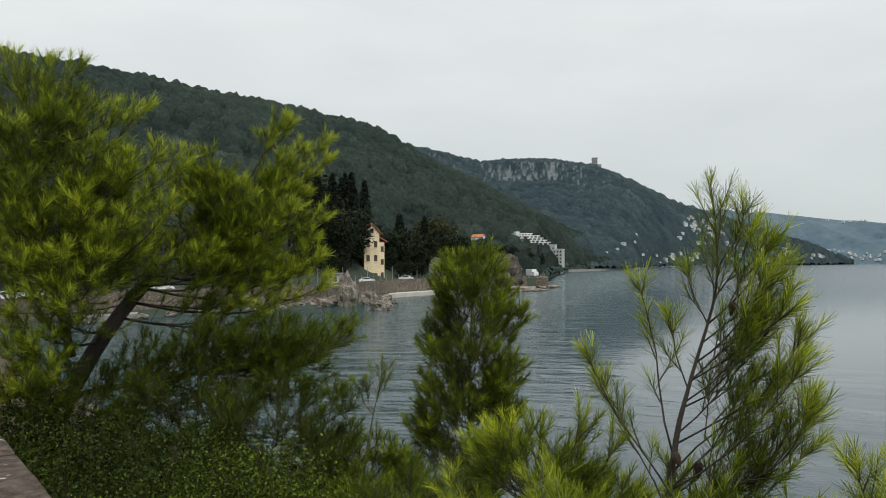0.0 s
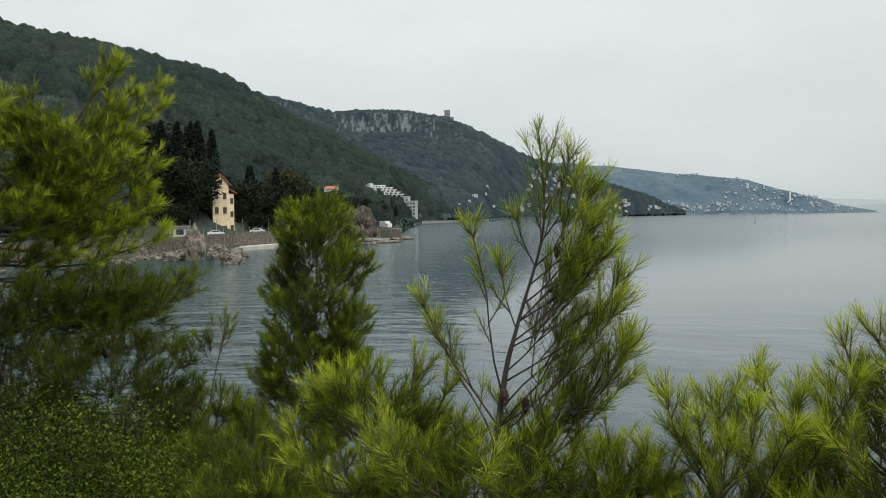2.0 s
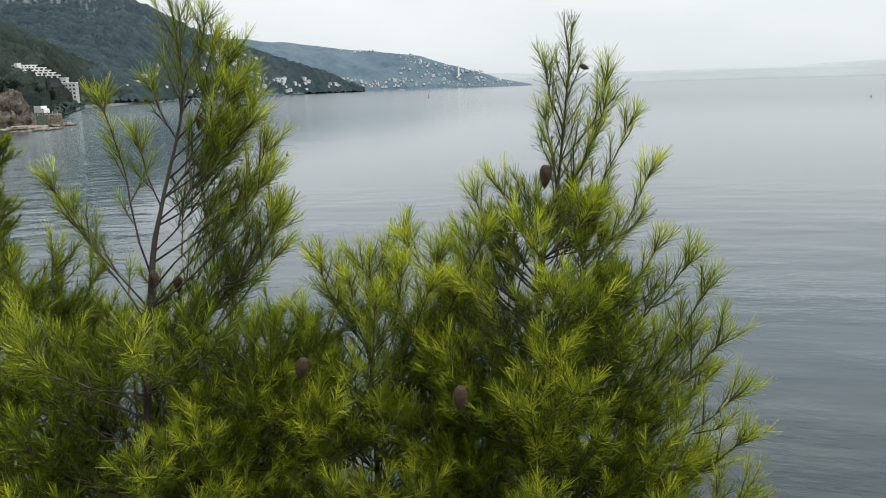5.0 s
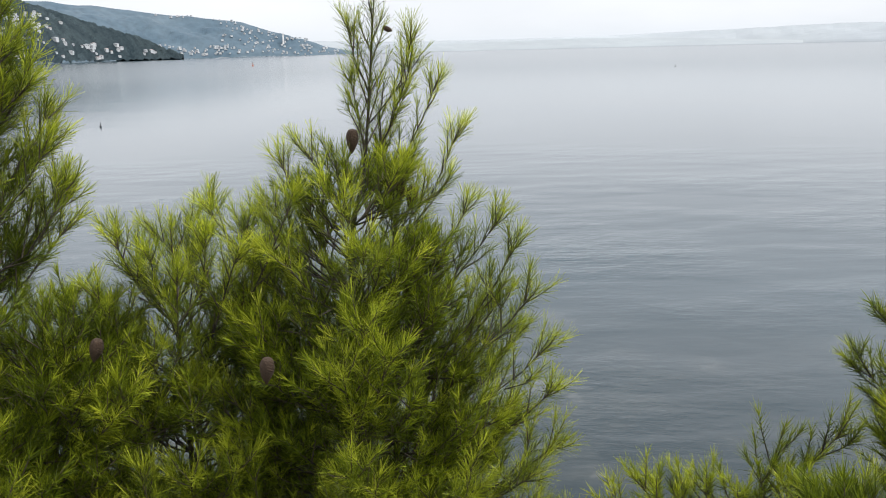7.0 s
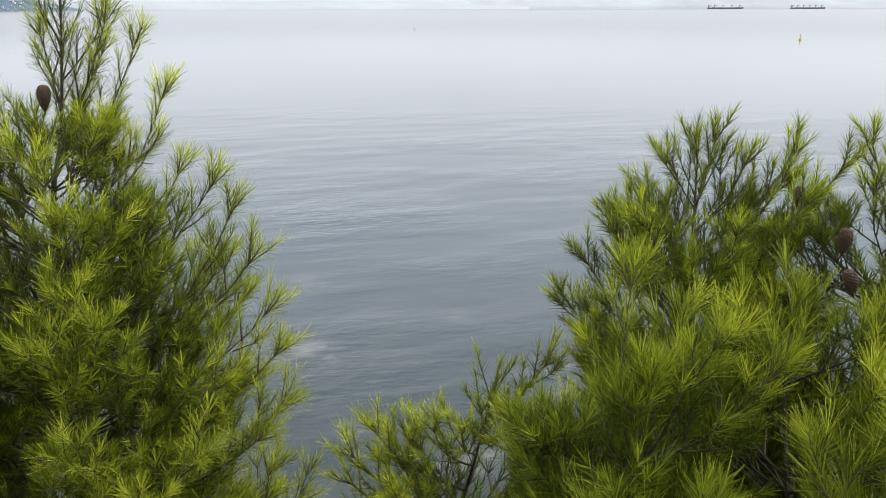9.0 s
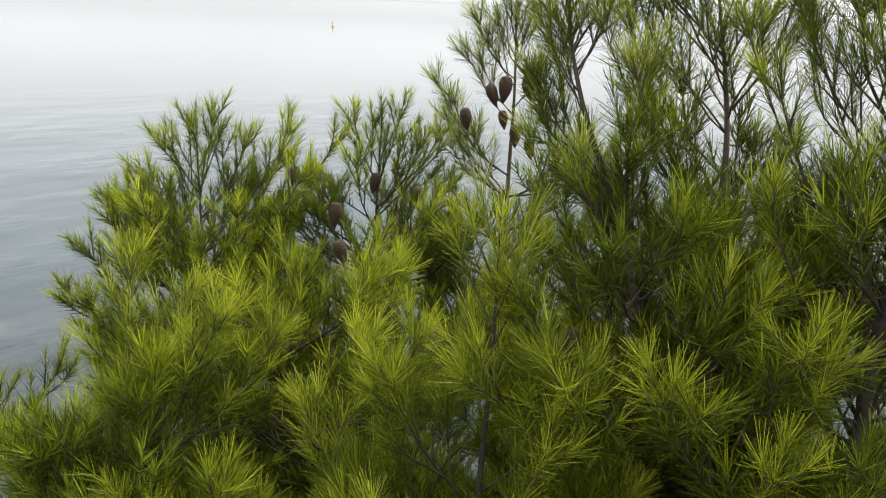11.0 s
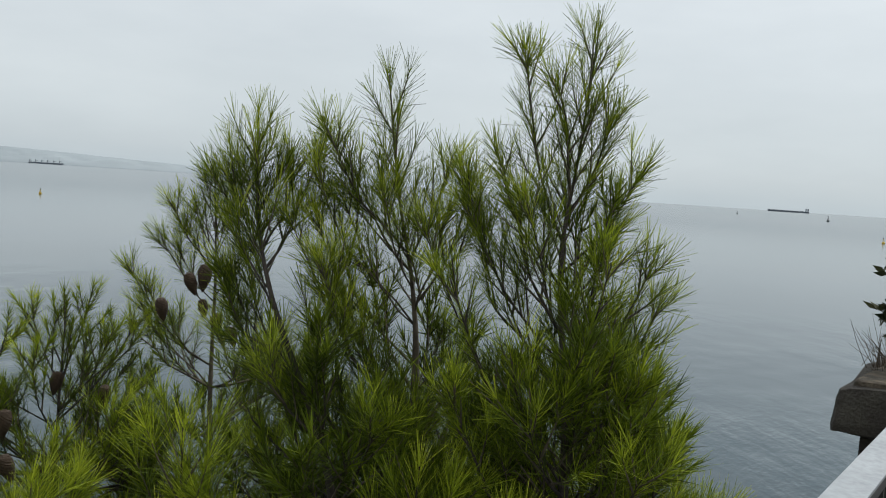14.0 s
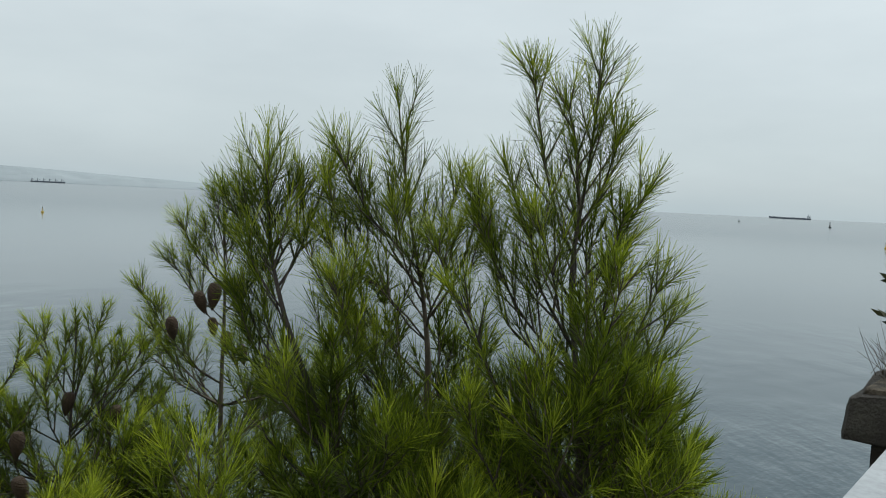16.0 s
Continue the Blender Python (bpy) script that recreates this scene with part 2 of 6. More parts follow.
def seawall_build(nt):
    """Coursed rubble: irregular stones with dark joints."""
    tc = nt.nodes.new("ShaderNodeTexCoord")
    v = nt.nodes.new("ShaderNodeTexVoronoi")
    v.inputs["Scale"].default_value = 1.1
    nt.links.new(tc.outputs["Object"], v.inputs["Vector"])
    d = nt.nodes.new("ShaderNodeTexVoronoi")
    d.feature = 'DISTANCE_TO_EDGE'
    d.inputs["Scale"].default_value = 1.1
    nt.links.new(tc.outputs["Object"], d.inputs["Vector"])
    joint = ramp(nt, d.outputs["Distance"], [(0.02, (0.35, 0.35, 0.35)), (0.09, (1, 1, 1))])
    stone = ramp(nt, noise_tex(nt, 0.9, 5, 0.7), [(0.3, (0.09, 0.075, 0.06)), (0.7, (0.25, 0.21, 0.17))])
    c = mixcol(nt, 1.0, stone, joint, 'MULTIPLY')
    return principled(nt, c, 0.95, bump(nt, d.outputs["Distance"], 0.6, 0.2), spec=0.2)


M_SEAWALL = mat("stone_seawall", seawall_build)
M_BEACH = mottled("pale_pebble_beach", (0.42, 0.39, 0.34), (0.58, 0.55, 0.50), 0.2, 4, 0.95, 0.4, 0.1)
M_ASPHALT = mottled("shore_road", (0.07, 0.07, 0.072), (0.11, 0.11, 0.11), 0.2, 4, 0.9, 0.2, 0.02)
M_CONCRETE = mottled("grey_concrete", (0.20, 0.20, 0.195), (0.32, 0.31, 0.30), 0.2, 2, 0.9, 0.3, 0.05)
M_YELLOW = mottled("yellow_render_wall", (0.74, 0.60, 0.38), (0.84, 0.71, 0.48), 0.3, 3, 0.9, 0.1, 0.02)
M_TILE = mottled("red_roof_tiles", (0.36, 0.12, 0.065), (0.50, 0.19, 0.10), 0.8, 6, 0.85, 0.4, 0.05)
M_WHITE = mottled("white_render_wall", (0.62, 0.63, 0.63), (0.78, 0.78, 0.77), 0.1, 1, 0.85, 0.1, 0.02)
M_GREYWALL = mottled("pale_grey_wall", (0.36, 0.38, 0.38), (0.48, 0.49, 0.49), 0.1, 1, 0.85, 0.1, 0.02)
M_WINDOW = mottled("dark_window_glass", (0.02, 0.022, 0.025), (0.05, 0.052, 0.056), 0.5, 3, 0.15, 0.0, 0.01)
M_SHUTTER = mottled("brown_shutter", (0.05, 0.035, 0.025), (0.09, 0.06, 0.04), 1, 6, 0.7, 0.2, 0.01)
M_CARWHITE = mottled("white_car_paint", (0.66, 0.67, 0.68), (0.76, 0.77, 0.77), 1, 8, 0.25, 0.0, 0.01)
M_CARGREY = mottled("grey_car_paint", (0.10, 0.105, 0.11), (0.16, 0.165, 0.17), 1, 8, 0.25, 0.0, 0.01)
M_TYRE = mottled("tyre_rubber", (0.012, 0.012, 0.012), (0.03, 0.03, 0.03), 3, 20, 0.9, 0.2, 0.01)
M_HULL = mottled("dark_ship_hull", (0.085, 0.10, 0.125), (0.12, 0.135, 0.155), 0.05, 0.5, 0.6, 0.0, 0.1)
M_SHIPWHITE = mottled("ship_superstructure", (0.50, 0.53, 0.55), (0.60, 0.63, 0.65), 0.1, 1, 0.6, 0.0, 0.1)
M_BUOYYEL = mottled("yellow_buoy_paint", (0.55, 0.36, 0.03), (0.68, 0.46, 0.05), 1, 8, 0.5, 0.0, 0.01)
M_BUOYDARK = mottled("dark_buoy_paint", (0.03, 0.032, 0.035), (0.06, 0.062, 0.065), 1, 8, 0.6, 0.0, 0.01)
M_BUOYRED = mottled("faded_red_buoy_paint", (0.42, 0.13, 0.07), (0.52, 0.18, 0.10), 1, 8, 0.5, 0.0, 0.01)
# Distance haze is put into these three land colours.
M_HAZE = mottled("haze_coloured_land", (0.31, 0.345, 0.36), (0.33, 0.365, 0.375), 0.003, 0.0005, 1.0, 0.0, 0.1)
M_HAZE2 = mottled("palest_haze_coloured_land", (0.345, 0.38, 0.40), (0.36, 0.395, 0.41), 0.003, 0.0005, 1.0, 0.0, 0.1)
M_RIDGE = mottled("haze_blue_ridge", (0.062, 0.104, 0.138), (0.098, 0.142, 0.172), 0.006, 0.035, 1.0, 0.0, 0.1)
# The far wall colour is greyed for haze too.
M_FARWALL = mottled("distant_pale_wall", (0.46, 0.49, 0.51), (0.58, 0.60, 0.61), 0.05, 0.5, 0.9, 0.0, 0.1)
M_FARROOF = mottled("distant_roof", (0.34, 0.29, 0.28), (0.42, 0.36, 0.34), 0.05, 0.5, 0.9, 0.0, 0.1)


def sea_build(nt):
    tc = nt.nodes.new("ShaderNodeTexCoord")
    big = noise_tex(nt, 0.06, 3, 0.5, stretch=(0.8, 1.3, 1), turn=38)       # wind patches
    deep = noise_tex(nt, 0.35, 4, 0.6)                            # stones seen through shallow water
    swell = noise_tex(nt, 0.34, 3, 0.55, stretch=(0.5, 1.5, 1), turn=38)
    ripple = noise_tex(nt, 1.9, 4, 0.6, stretch=(0.7, 1.6, 1), turn=46)
    chop = noise_tex(nt, 0.32, 4, 0.6, stretch=(0.3, 1.0, 1))
    length = nt.nodes.new("ShaderNodeVectorMath")
    length.operation = 'LENGTH'
    nt.links.new(tc.outputs["Object"], length.inputs[0])
    xyz = nt.nodes.new("ShaderNodeSeparateXYZ")
    nt.links.new(tc.outputs["Object"], xyz.inputs[0])
    shallow = ramp(nt, math_node(nt, 'MULTIPLY', length.outputs["Value"], 0.01), [(0.10, (1, 1, 1)), (0.32, (0, 0, 0))])
    stones = ramp(nt, deep, [(0.46, (0.014, 0.022, 0.024)), (0.60, (0.04, 0.046, 0.043)), (0.68, (0.15, 0.15, 0.135))])
    open_sea = ramp(nt, big, [(0.3, (0.010, 0.032, 0.044)), (0.7, (0.018, 0.043, 0.056))])
    c = mixcol(nt, shallow, open_sea, stones)
    lee = math_node(nt, 'SUBTRACT', math_node(nt, 'MULTIPLY', xyz.outputs[1], 0.22), xyz.outputs[0])
    bay = ramp(nt, math_node(nt, 'MULTIPLY', lee, 0.02), [(0.05, (0, 0, 0)), (0.7, (1, 1, 1))])
    close = ramp(nt, math_node(nt, 'MULTIPLY', length.outputs["Value"], 0.005), [(0.08, (1, 1, 1)), (0.45, (0.25, 0.25, 0.25))])
    ring = ramp(nt, math_node(nt, 'MULTIPLY', length.outputs["Value"], 0.01), [(0.13, (0.12, 0.12, 0.12)), (0.22, (1, 1, 1)), (0.42, (0.9, 0.9, 0.9)), (0.85, (0.10, 0.10, 0.10))])
    patch = mixcol(nt, 1.0, ramp(nt, big, [(0.40, (0.06, 0.06, 0.06)), (0.62, (0.62, 0.62, 0.62))]), ring, 'MULTIPLY')
    patch = mixcol(nt, bay, patch, (1.0, 1.0, 1.0))
    c = mixcol(nt, math_node(nt, 'MULTIPLY', bay, 0.85), c, (0.007, 0.047, 0.051))
    h = math_node(nt, 'ADD', math_node(nt, 'MULTIPLY', swell, 0.9), math_node(nt, 'MULTIPLY', ripple, 0.24))
    h = math_node(nt, 'MULTIPLY', h, close)
    h = math_node(nt, 'MULTIPLY', math_node(nt, 'ADD', h, math_node(nt, 'MULTIPLY', chop, math_node(nt, 'ADD', math_node(nt, 'MULTIPLY', bay, 1.0), 0.6))), patch)
    far = ramp(nt, math_node(nt, 'MULTIPLY', length.outputs["Value"], 0.001), [(0.03, (0.03, 0.03, 0.03)), (0.12, (0.10, 0.10, 0.10)), (0.4, (0.16, 0.16, 0.16))])
    p = principled(nt, c, far, bump(nt, h, 1.0, 0.34), spec=0.5)
    p.node.inputs["IOR"].default_value = 1.33
    return p


M_SEA = mat("calm_sea", sea_build)


# ---- mesh helpers ----
def mesh_ob(name, verts, faces, material, parent=None, smooth=False):
    me = bpy.data.meshes.new(name)
    me.from_pydata([tuple(v) for v in verts], [], faces)
    me.materials.append(material)
    if smooth:
        me.polygons.foreach_set("use_smooth", [True] * len(me.polygons))
    me.update()
    ob = new(name, me)
    if parent:
        ob.parent = parent
    return ob


def tri_ob(name, co, tris, material, parent=None, age_shade=None, normals=None):
    """A large triangle mesh from arrays."""
    me = bpy.data.meshes.new(name)
    n, f = len(co), len(tris)
    me.vertices.add(n)
    me.vertices.foreach_set("co", np.asarray(co, dtype=np.float32).ravel())
    me.loops.add(f * 3)
    me.loops.foreach_set("vertex_index", np.asarray(tris, dtype=np.int32).ravel())
    me.polygons.add(f)
    me.polygons.foreach_set("loop_start", np.arange(0, f * 3, 3, dtype=np.int32))
    me.update(calc_edges=True)
    if age_shade is not None:
        me.attributes.new("age_shade", 'FLOAT', 'POINT').data.foreach_set("value", np.asarray(age_shade, dtype=np.float32))
    if normals is not None:
        me.normals_split_custom_set_from_vertices(np.asarray(normals, dtype=np.float32))
    me.materials.append(material)
    ob = new(name, me)
    if parent:
        ob.parent = parent
    return ob


def part(name, bm, material, parent=None, label=""):
    me = bpy.data.meshes.new(name)
    bm.to_mesh(me)
    bm.free()
    me.materials.append(material)
    ob = new(name, me)
    if parent:
        ob.parent = parent
    if label:
        ob["label"] = label
    return ob


def thing(name, label, category, m=None, group="", kind=""):
    ob = new(name)
    ob.empty_display_size = 0.1
    if m is not None:
        ob.matrix_basis = m
    return tagged(ob, label, category, group, kind)


def box_bm(bm, x0, x1, y0, y1, z0, z1, bevel=0.0):
    r = bmesh.ops.create_cube(bm, size=1.0)
    for v in r["verts"]:
        v.co = Vector(((x0 + x1) / 2 + v.co.x * (x1 - x0), (y0 + y1) / 2 + v.co.y * (y1 - y0), (z0 + z1) / 2 + v.co.z * (z1 - z0)))
    if bevel:
        es = list({e for v in r["verts"] for e in v.link_edges})
        bmesh.ops.bevel(bm, geom=es, offset=bevel, segments=2, affect='EDGES', profile=0.6)
    return bm


def box(name, x0, x1, y0, y1, z0, z1, material, parent=None, bevel=0.0, label=""):
    return part(name, box_bm(bmesh.new(), x0, x1, y0, y1, z0, z1, bevel), material, parent, label)


def unit(v):
    v = np.asarray(v, float)
    return v / max(np.linalg.norm(v), 1e-9)


def tube(paths, sides=6):
    """Tapered tubes along paths of (points, radii); returns arrays of verts and quads."""
    V, F = [], []
    for pts, radii in paths:
        pts = np.asarray(pts, float)
        n0 = len(V)
        for i, (p, r) in enumerate(zip(pts, radii)):
            d = unit(pts[min(i + 1, len(pts) - 1)] - pts[max(i - 1, 0)])
            a = unit(np.cross(d, (0.31, 0.87, 0.38)))
            b = np.cross(d, a)
            for k in range(sides):
                t = 2 * math.pi * k / sides
                V.append(p + r * (math.cos(t) * a + math.sin(t) * b))
        for i in range(len(pts) - 1):
            for k in range(sides):
                k2 = (k + 1) % sides
                F.append((n0 + i * sides + k, n0 + i * sides + k2, n0 + (i + 1) * sides + k2, n0 + (i + 1) * sides + k))
        F.append(tuple(n0 + k for k in reversed(range(sides))))
        F.append(tuple(n0 + (len(pts) - 1) * sides + k for k in range(sides)))
    return V, F


def lerp_table(table, x):
    xs = [a for a, _ in table]
    ys = [b for _, b in table]
    return float(np.interp(x, xs, ys))


def polar(a, r, z=0.0):
    """A place by its bearing (degrees clockwise from +y) and distance from the viewpoint."""
    return (0.24 + r * math.sin(radians(a)), -0.14 + r * math.cos(radians(a)), z)


def fnoise(x, y, z=0.0, octaves=4):
    return noise.fractal(Vector((x, y, z)), 1.0, 2.0, octaves)


# ---- the sea ----
def sea_sheet():
    radii = [0, 8, 16, 30, 60, 120, 300, 800, 2000, 4950]
    V, F, n = [(0, 0, 0)], [], 72
    for r in radii[1:]:
        for k in range(n):
            V.append((r * math.sin(2 * math.pi * k / n), r * math.cos(2 * math.pi * k / n), 0))
    for k in range(n):
        F.append((0, 1 + (k + 1) % n, 1 + k))
    for i in range(len(radii) - 2):
        for k in range(n):
            a, b = 1 + i * n + k, 1 + i * n + (k + 1) % n
            F.append((a, b, b + n, a + n))
    ob = mesh_ob("water", V, F, M_SEA)
    tagged(ob, "calm grey-green sea with wind ripples and glassy patches", "sea", kind="structure")


sea_sheet()

# ---- the promenade edge, on which the viewer stands ----
EDGE, ALONG, OUT = np.array((1.69, -1.16)), np.array((-0.622, 0.783)), np.array((0.783, 0.622))


def edge(l, s):
    p = EDGE + l * ALONG + s * OUT
    return float(p[0]), float(p[1])


def slope_z(s, l):
    bank = float(np.interp(l, [4.1, 4.6, 5.2, 5.8], [0, 1, 1, 0]) * np.interp(s, [0.1, 0.5, 1.4, 2.1], [0.4, 0.82, 0.95, 0]))
    s = s * float(np.interp(l, [-1.2, 0.4], [9.0, 1.0]))
    return bank + float(np.interp(s, [0, 0.3, 2, 4, 7, 10, 12.5, 15], [7.15, 7.0, 6.5, 5.6, 3.6, 1.3, 0.1, -0.8])) + 0.25 * fnoise(l * 0.6, s * 0.6) * min(1.0, s)


def near_ground():
    ls, ss = np.concatenate([np.linspace(-26, 3.2, 40), np.linspace(3.4, 7, 30), np.linspace(7.6, 44, 44)]), np.concatenate([np.linspace(0.05, 4, 20), np.linspace(4.4, 15, 22)])
    V, F = [], []
    for s in ss:
        for l in ls:
            V.append((*edge(l, s), slope_z(s, l)))
    n = len(ls)
    for i in range(len(ss) - 1):
        for j in range(n - 1):
            a = i * n + j
            F.append((a, a + n, a + n + 1, a + 1))
    ob = mesh_ob("ground", V, F, M_EARTH, smooth=True)
    tagged(ob, "steep brown earth slope running down to the sea", "slope", kind="structure")
    V = [(*edge(l, s), z) for z in (7.4, 7.1) for l, s in ((-26, 0.05), (44, 0.05), (44, -9), (-26, -9))]
    F = [(0, 1, 2, 3), (7, 6, 5, 4), (0, 4, 5, 1), (1, 5, 6, 2), (2, 6, 7, 3), (3, 7, 4, 0)]
    tagged(mesh_ob("pavement", V, F, M_PAVE), "worn grey paving of the promenade", "pavement", kind="structure")


near_ground()

# ---- the shore across the bay and the wooded hill above it ----
EYE_Z = 9.06
FOOT = [(-60, 90), (-40, 90), (-32, 112), (-27, 140), (-18.4, 158), (-12.5, 167), (-10, 189), (-6.7, 224), (-2.7, 251), (1.3, 268), (3.0, 275),
        (3.4, 400), (3.8, 520), (4.4, 620), (4.9, 774), (6.5, 850), (8.0, 930), (9.6, 1000)]
HILL_EL = [(-60, 13.02), (-31.3, 12.52), (-26.6, 12.17), (-20.5, 11.22), (-15.1, 10.42), (-9.8, 9.37), (-8.2, 8.95), (-6.7, 8.2), (-5.4, 7.4), (-3.5, 6.35), (-0.9, 5.2), (2.2, 3.5), (4.8, 2.2), (6.5, 1.3), (8, 0.5), (9.6, -0.4)]
HILL_R = [(-60, 800), (-5.6, 900), (0, 980), (9.6, 1100)]


def hill_z(a, r):
    f, top = lerp_table(FOOT, a), lerp_table(HILL_R, a)
    zt = EYE_Z + top * math.tan(radians(lerp_table(HILL_EL, a)))
    if r < f + 8:
        return -0.4 + 1.6 * (r - f) / 8
    if r < f + 24:
        return 3.9
    u = (r - f - 24) / (top - f - 24)
    if u <= 1:
        g = u * (0.72 + 0.28 * u)
        x, y, _ = polar(a, r)
        return 3.9 + (zt - 3.9) * g + 22 * fnoise(x / 160, y / 160) * 4 * u * (1 - u) * min(1, zt / 120)
    return zt - 0.35 * (r - top)


def near_hill():
    az = np.linspace(-60, 9.6, 154)
    V, F = [], []
    steps = [0, 3, 7.9, 8.0, 16, 24]
    nu = 46
    for a in az:
        f, top = lerp_table(FOOT, a), lerp_table(HILL_R, a)
        rs = [f + s for s in steps] + list(f + 24 + (top - f - 24) * np.linspace(0.02, 1.15, nu))
        for r in rs:
            V.append(polar(a, r, hill_z(a, r)))
    m = len(steps) + nu
    for i in range(len(az) - 1):
        for j in range(m - 1):
            k = i * m + j
            F.append((k, k + m, k + m + 1, k + 1))
    ob = mesh_ob("hillside", V, F, M_WOODFLOOR, smooth=True)
    tagged(ob, "steep wooded hillside rising above the bay", "hill", kind="structure")


near_hill()


def crowns(x, y, size, seed):
    """Rounded tree crowns packed over a plan: height above the ground and each crown's tint."""
    tab = np.random.default_rng(seed).random((4, 251, 241))
    gx, gy = np.floor(x / size).astype(int), np.floor(y / size).astype(int)
    best, tint = np.zeros_like(x), np.zeros_like(x) + 0.2
    for dx in (-1, 0, 1):
        for dy in (-1, 0, 1):
            i, j = (gx + dx) % 251, (gy + dy) % 241
            cx, cy = (gx + dx + 0.1 + 0.8 * tab[0, i, j]) * size, (gy + dy + 0.1 + 0.8 * tab[1, i, j]) * size
            rad = size * (0.5 + 0.45 * tab[2, i, j])
            q = 1 - ((x - cx) ** 2 + (y - cy) ** 2) / rad ** 2
            h = rad * (0.75 + 0.7 * tab[3, i, j]) * np.sqrt(np.maximum(q, 0))
            m = h > best
            best, tint = np.where(m, h, best), np.where(m, tab[3, i, j] * 0.6 + tab[2, i, j] * 0.4, tint)
    return best, tint


def grid_ob(name, P, material, attrs):
    """A smooth sheet from a grid of points, with values on its points."""
    m, n = P.shape[:2]
    k = np.arange(m * n).reshape(m, n)
    quads = np.stack([k[:-1, :-1], k[1:, :-1], k[1:, 1:], k[:-1, 1:]], -1).reshape(-1, 4)
    me = bpy.data.meshes.new(name)
    me.vertices.add(m * n)
    me.vertices.foreach_set("co", P.astype(np.float32).ravel())
    me.loops.add(len(quads) * 4)
    me.loops.foreach_set("vertex_index", quads.astype(np.int32).ravel())
    me.polygons.add(len(quads))
    me.polygons.foreach_set("loop_start", np.arange(0, len(quads) * 4, 4, dtype=np.int32))
    me.update(calc_edges=True)
    me.polygons.foreach_set("use_smooth", np.ones(len(quads), dtype=bool))
    for key, v in attrs.items():
        me.attributes.new(key, 'FLOAT', 'POINT').data.foreach_set("value", v.astype(np.float32).ravel())
    me.materials.append(material)
    return new(name, me)


def ease(v, a, b):
    t = min(1.0, max(0.0, (v - a) / (b - a)))
    return t * t * (3 - 2 * t)


def near_woods():
    az, us = np.arange(-38, 9.5, 0.11), np.linspace(0, 1, 270)
    P, grow_f = np.zeros((len(az), len(us), 3)), np.zeros((len(az), len(us)))
    for i, a in enumerate(az):
        f, top = lerp_table(FOOT, a), lerp_table(HILL_R, a) + 10
        for j, u in enumerate(us):
            r = f + 25 + (top - f - 25) * u ** 1.25
            P[i, j] = polar(a, r, hill_z(a, r))
            grow_f[i, j] = ease(r, f + 27, f + 36) if not -14 < a < 0.5 else ease(r, f + 58, f + 74)
    h, tint = crowns(P[..., 0], P[..., 1], 7.0, 11)
    h2, tint2 = crowns(P[..., 0], P[..., 1], 3.2, 12)
    h, tint = h + h2 * 0.55, tint * 0.7 + tint2 * 0.3
    rough = np.random.default_rng(4).normal(0, 0.5, h.shape)
    P[..., 2] += -0.6 + (0.6 + h * 0.95 + rough) * grow_f
    tagged(grid_ob("hillside_trees", P, M_FOREST, {"tint": tint}), "dense dark green woodland covering the hillside", "forest", kind="stuff")


near_woods()

# ---- the farther hill with its cliffs, the haze-blue ridge beyond it, the haze-coloured coasts ----
CLIFF_FOOT = [(-9, 900), (4.0, 800), (6.5, 850), (9.3, 970), (12.1, 1450), (14, 1700), (18, 2000), (22.6, 2280)]
CLIFF_R = [(-9, 1800), (6.7, 1800), (14, 1950), (19, 2150), (22.6, 2300)]
CLIFF_EL = [(-9, 8.6), (-5.6, 7.8), (-3.6, 7.45), (-2.2, 7.0), (-0.9, 6.75), (1.0, 6.85), (4.0, 6.85), (5.3, 6.55), (6.7, 6.4), (9.3, 5.3), (12.2, 3.75), (14.7, 2.9), (18, 1.75), (20, 1.1), (22.6, -0.1)]


def cliff_z(a, u):
    f, top = lerp_table(CLIFF_FOOT, a), lerp_table(CLIFF_R, a)
    r = f + (top - f) * u
    zt = EYE_Z + top * math.tan(radians(lerp_table(CLIFF_EL, a)))
    plain = 0.03 * min(1, u / 0.05) + 0.97 * max(0, u - 0.05) / 0.95
    k = float(np.interp(a + 0.8 * fnoise(a, u * 3), [-7, -4.5, 6.2, 8.5], [0, 1, 1, 0]))
    x, y, _ = polar(a, r)
    crag = float(np.interp(u, [0, 0.05, 0.55, 0.70, 0.75, 0.80, 0.85, 0.90, 1], [0, 0.02, 0.46, 0.58, 0.66, 0.72, 0.82, 0.93, 1.0]))
    g = plain * (1 - k) + crag * k
    return r, -1 + (zt + 1) * g + 26 * fnoise(x / 200, y / 200) * 4 * u * (1 - u) * (1 - 0.6 * k) * min(1, zt / 150)


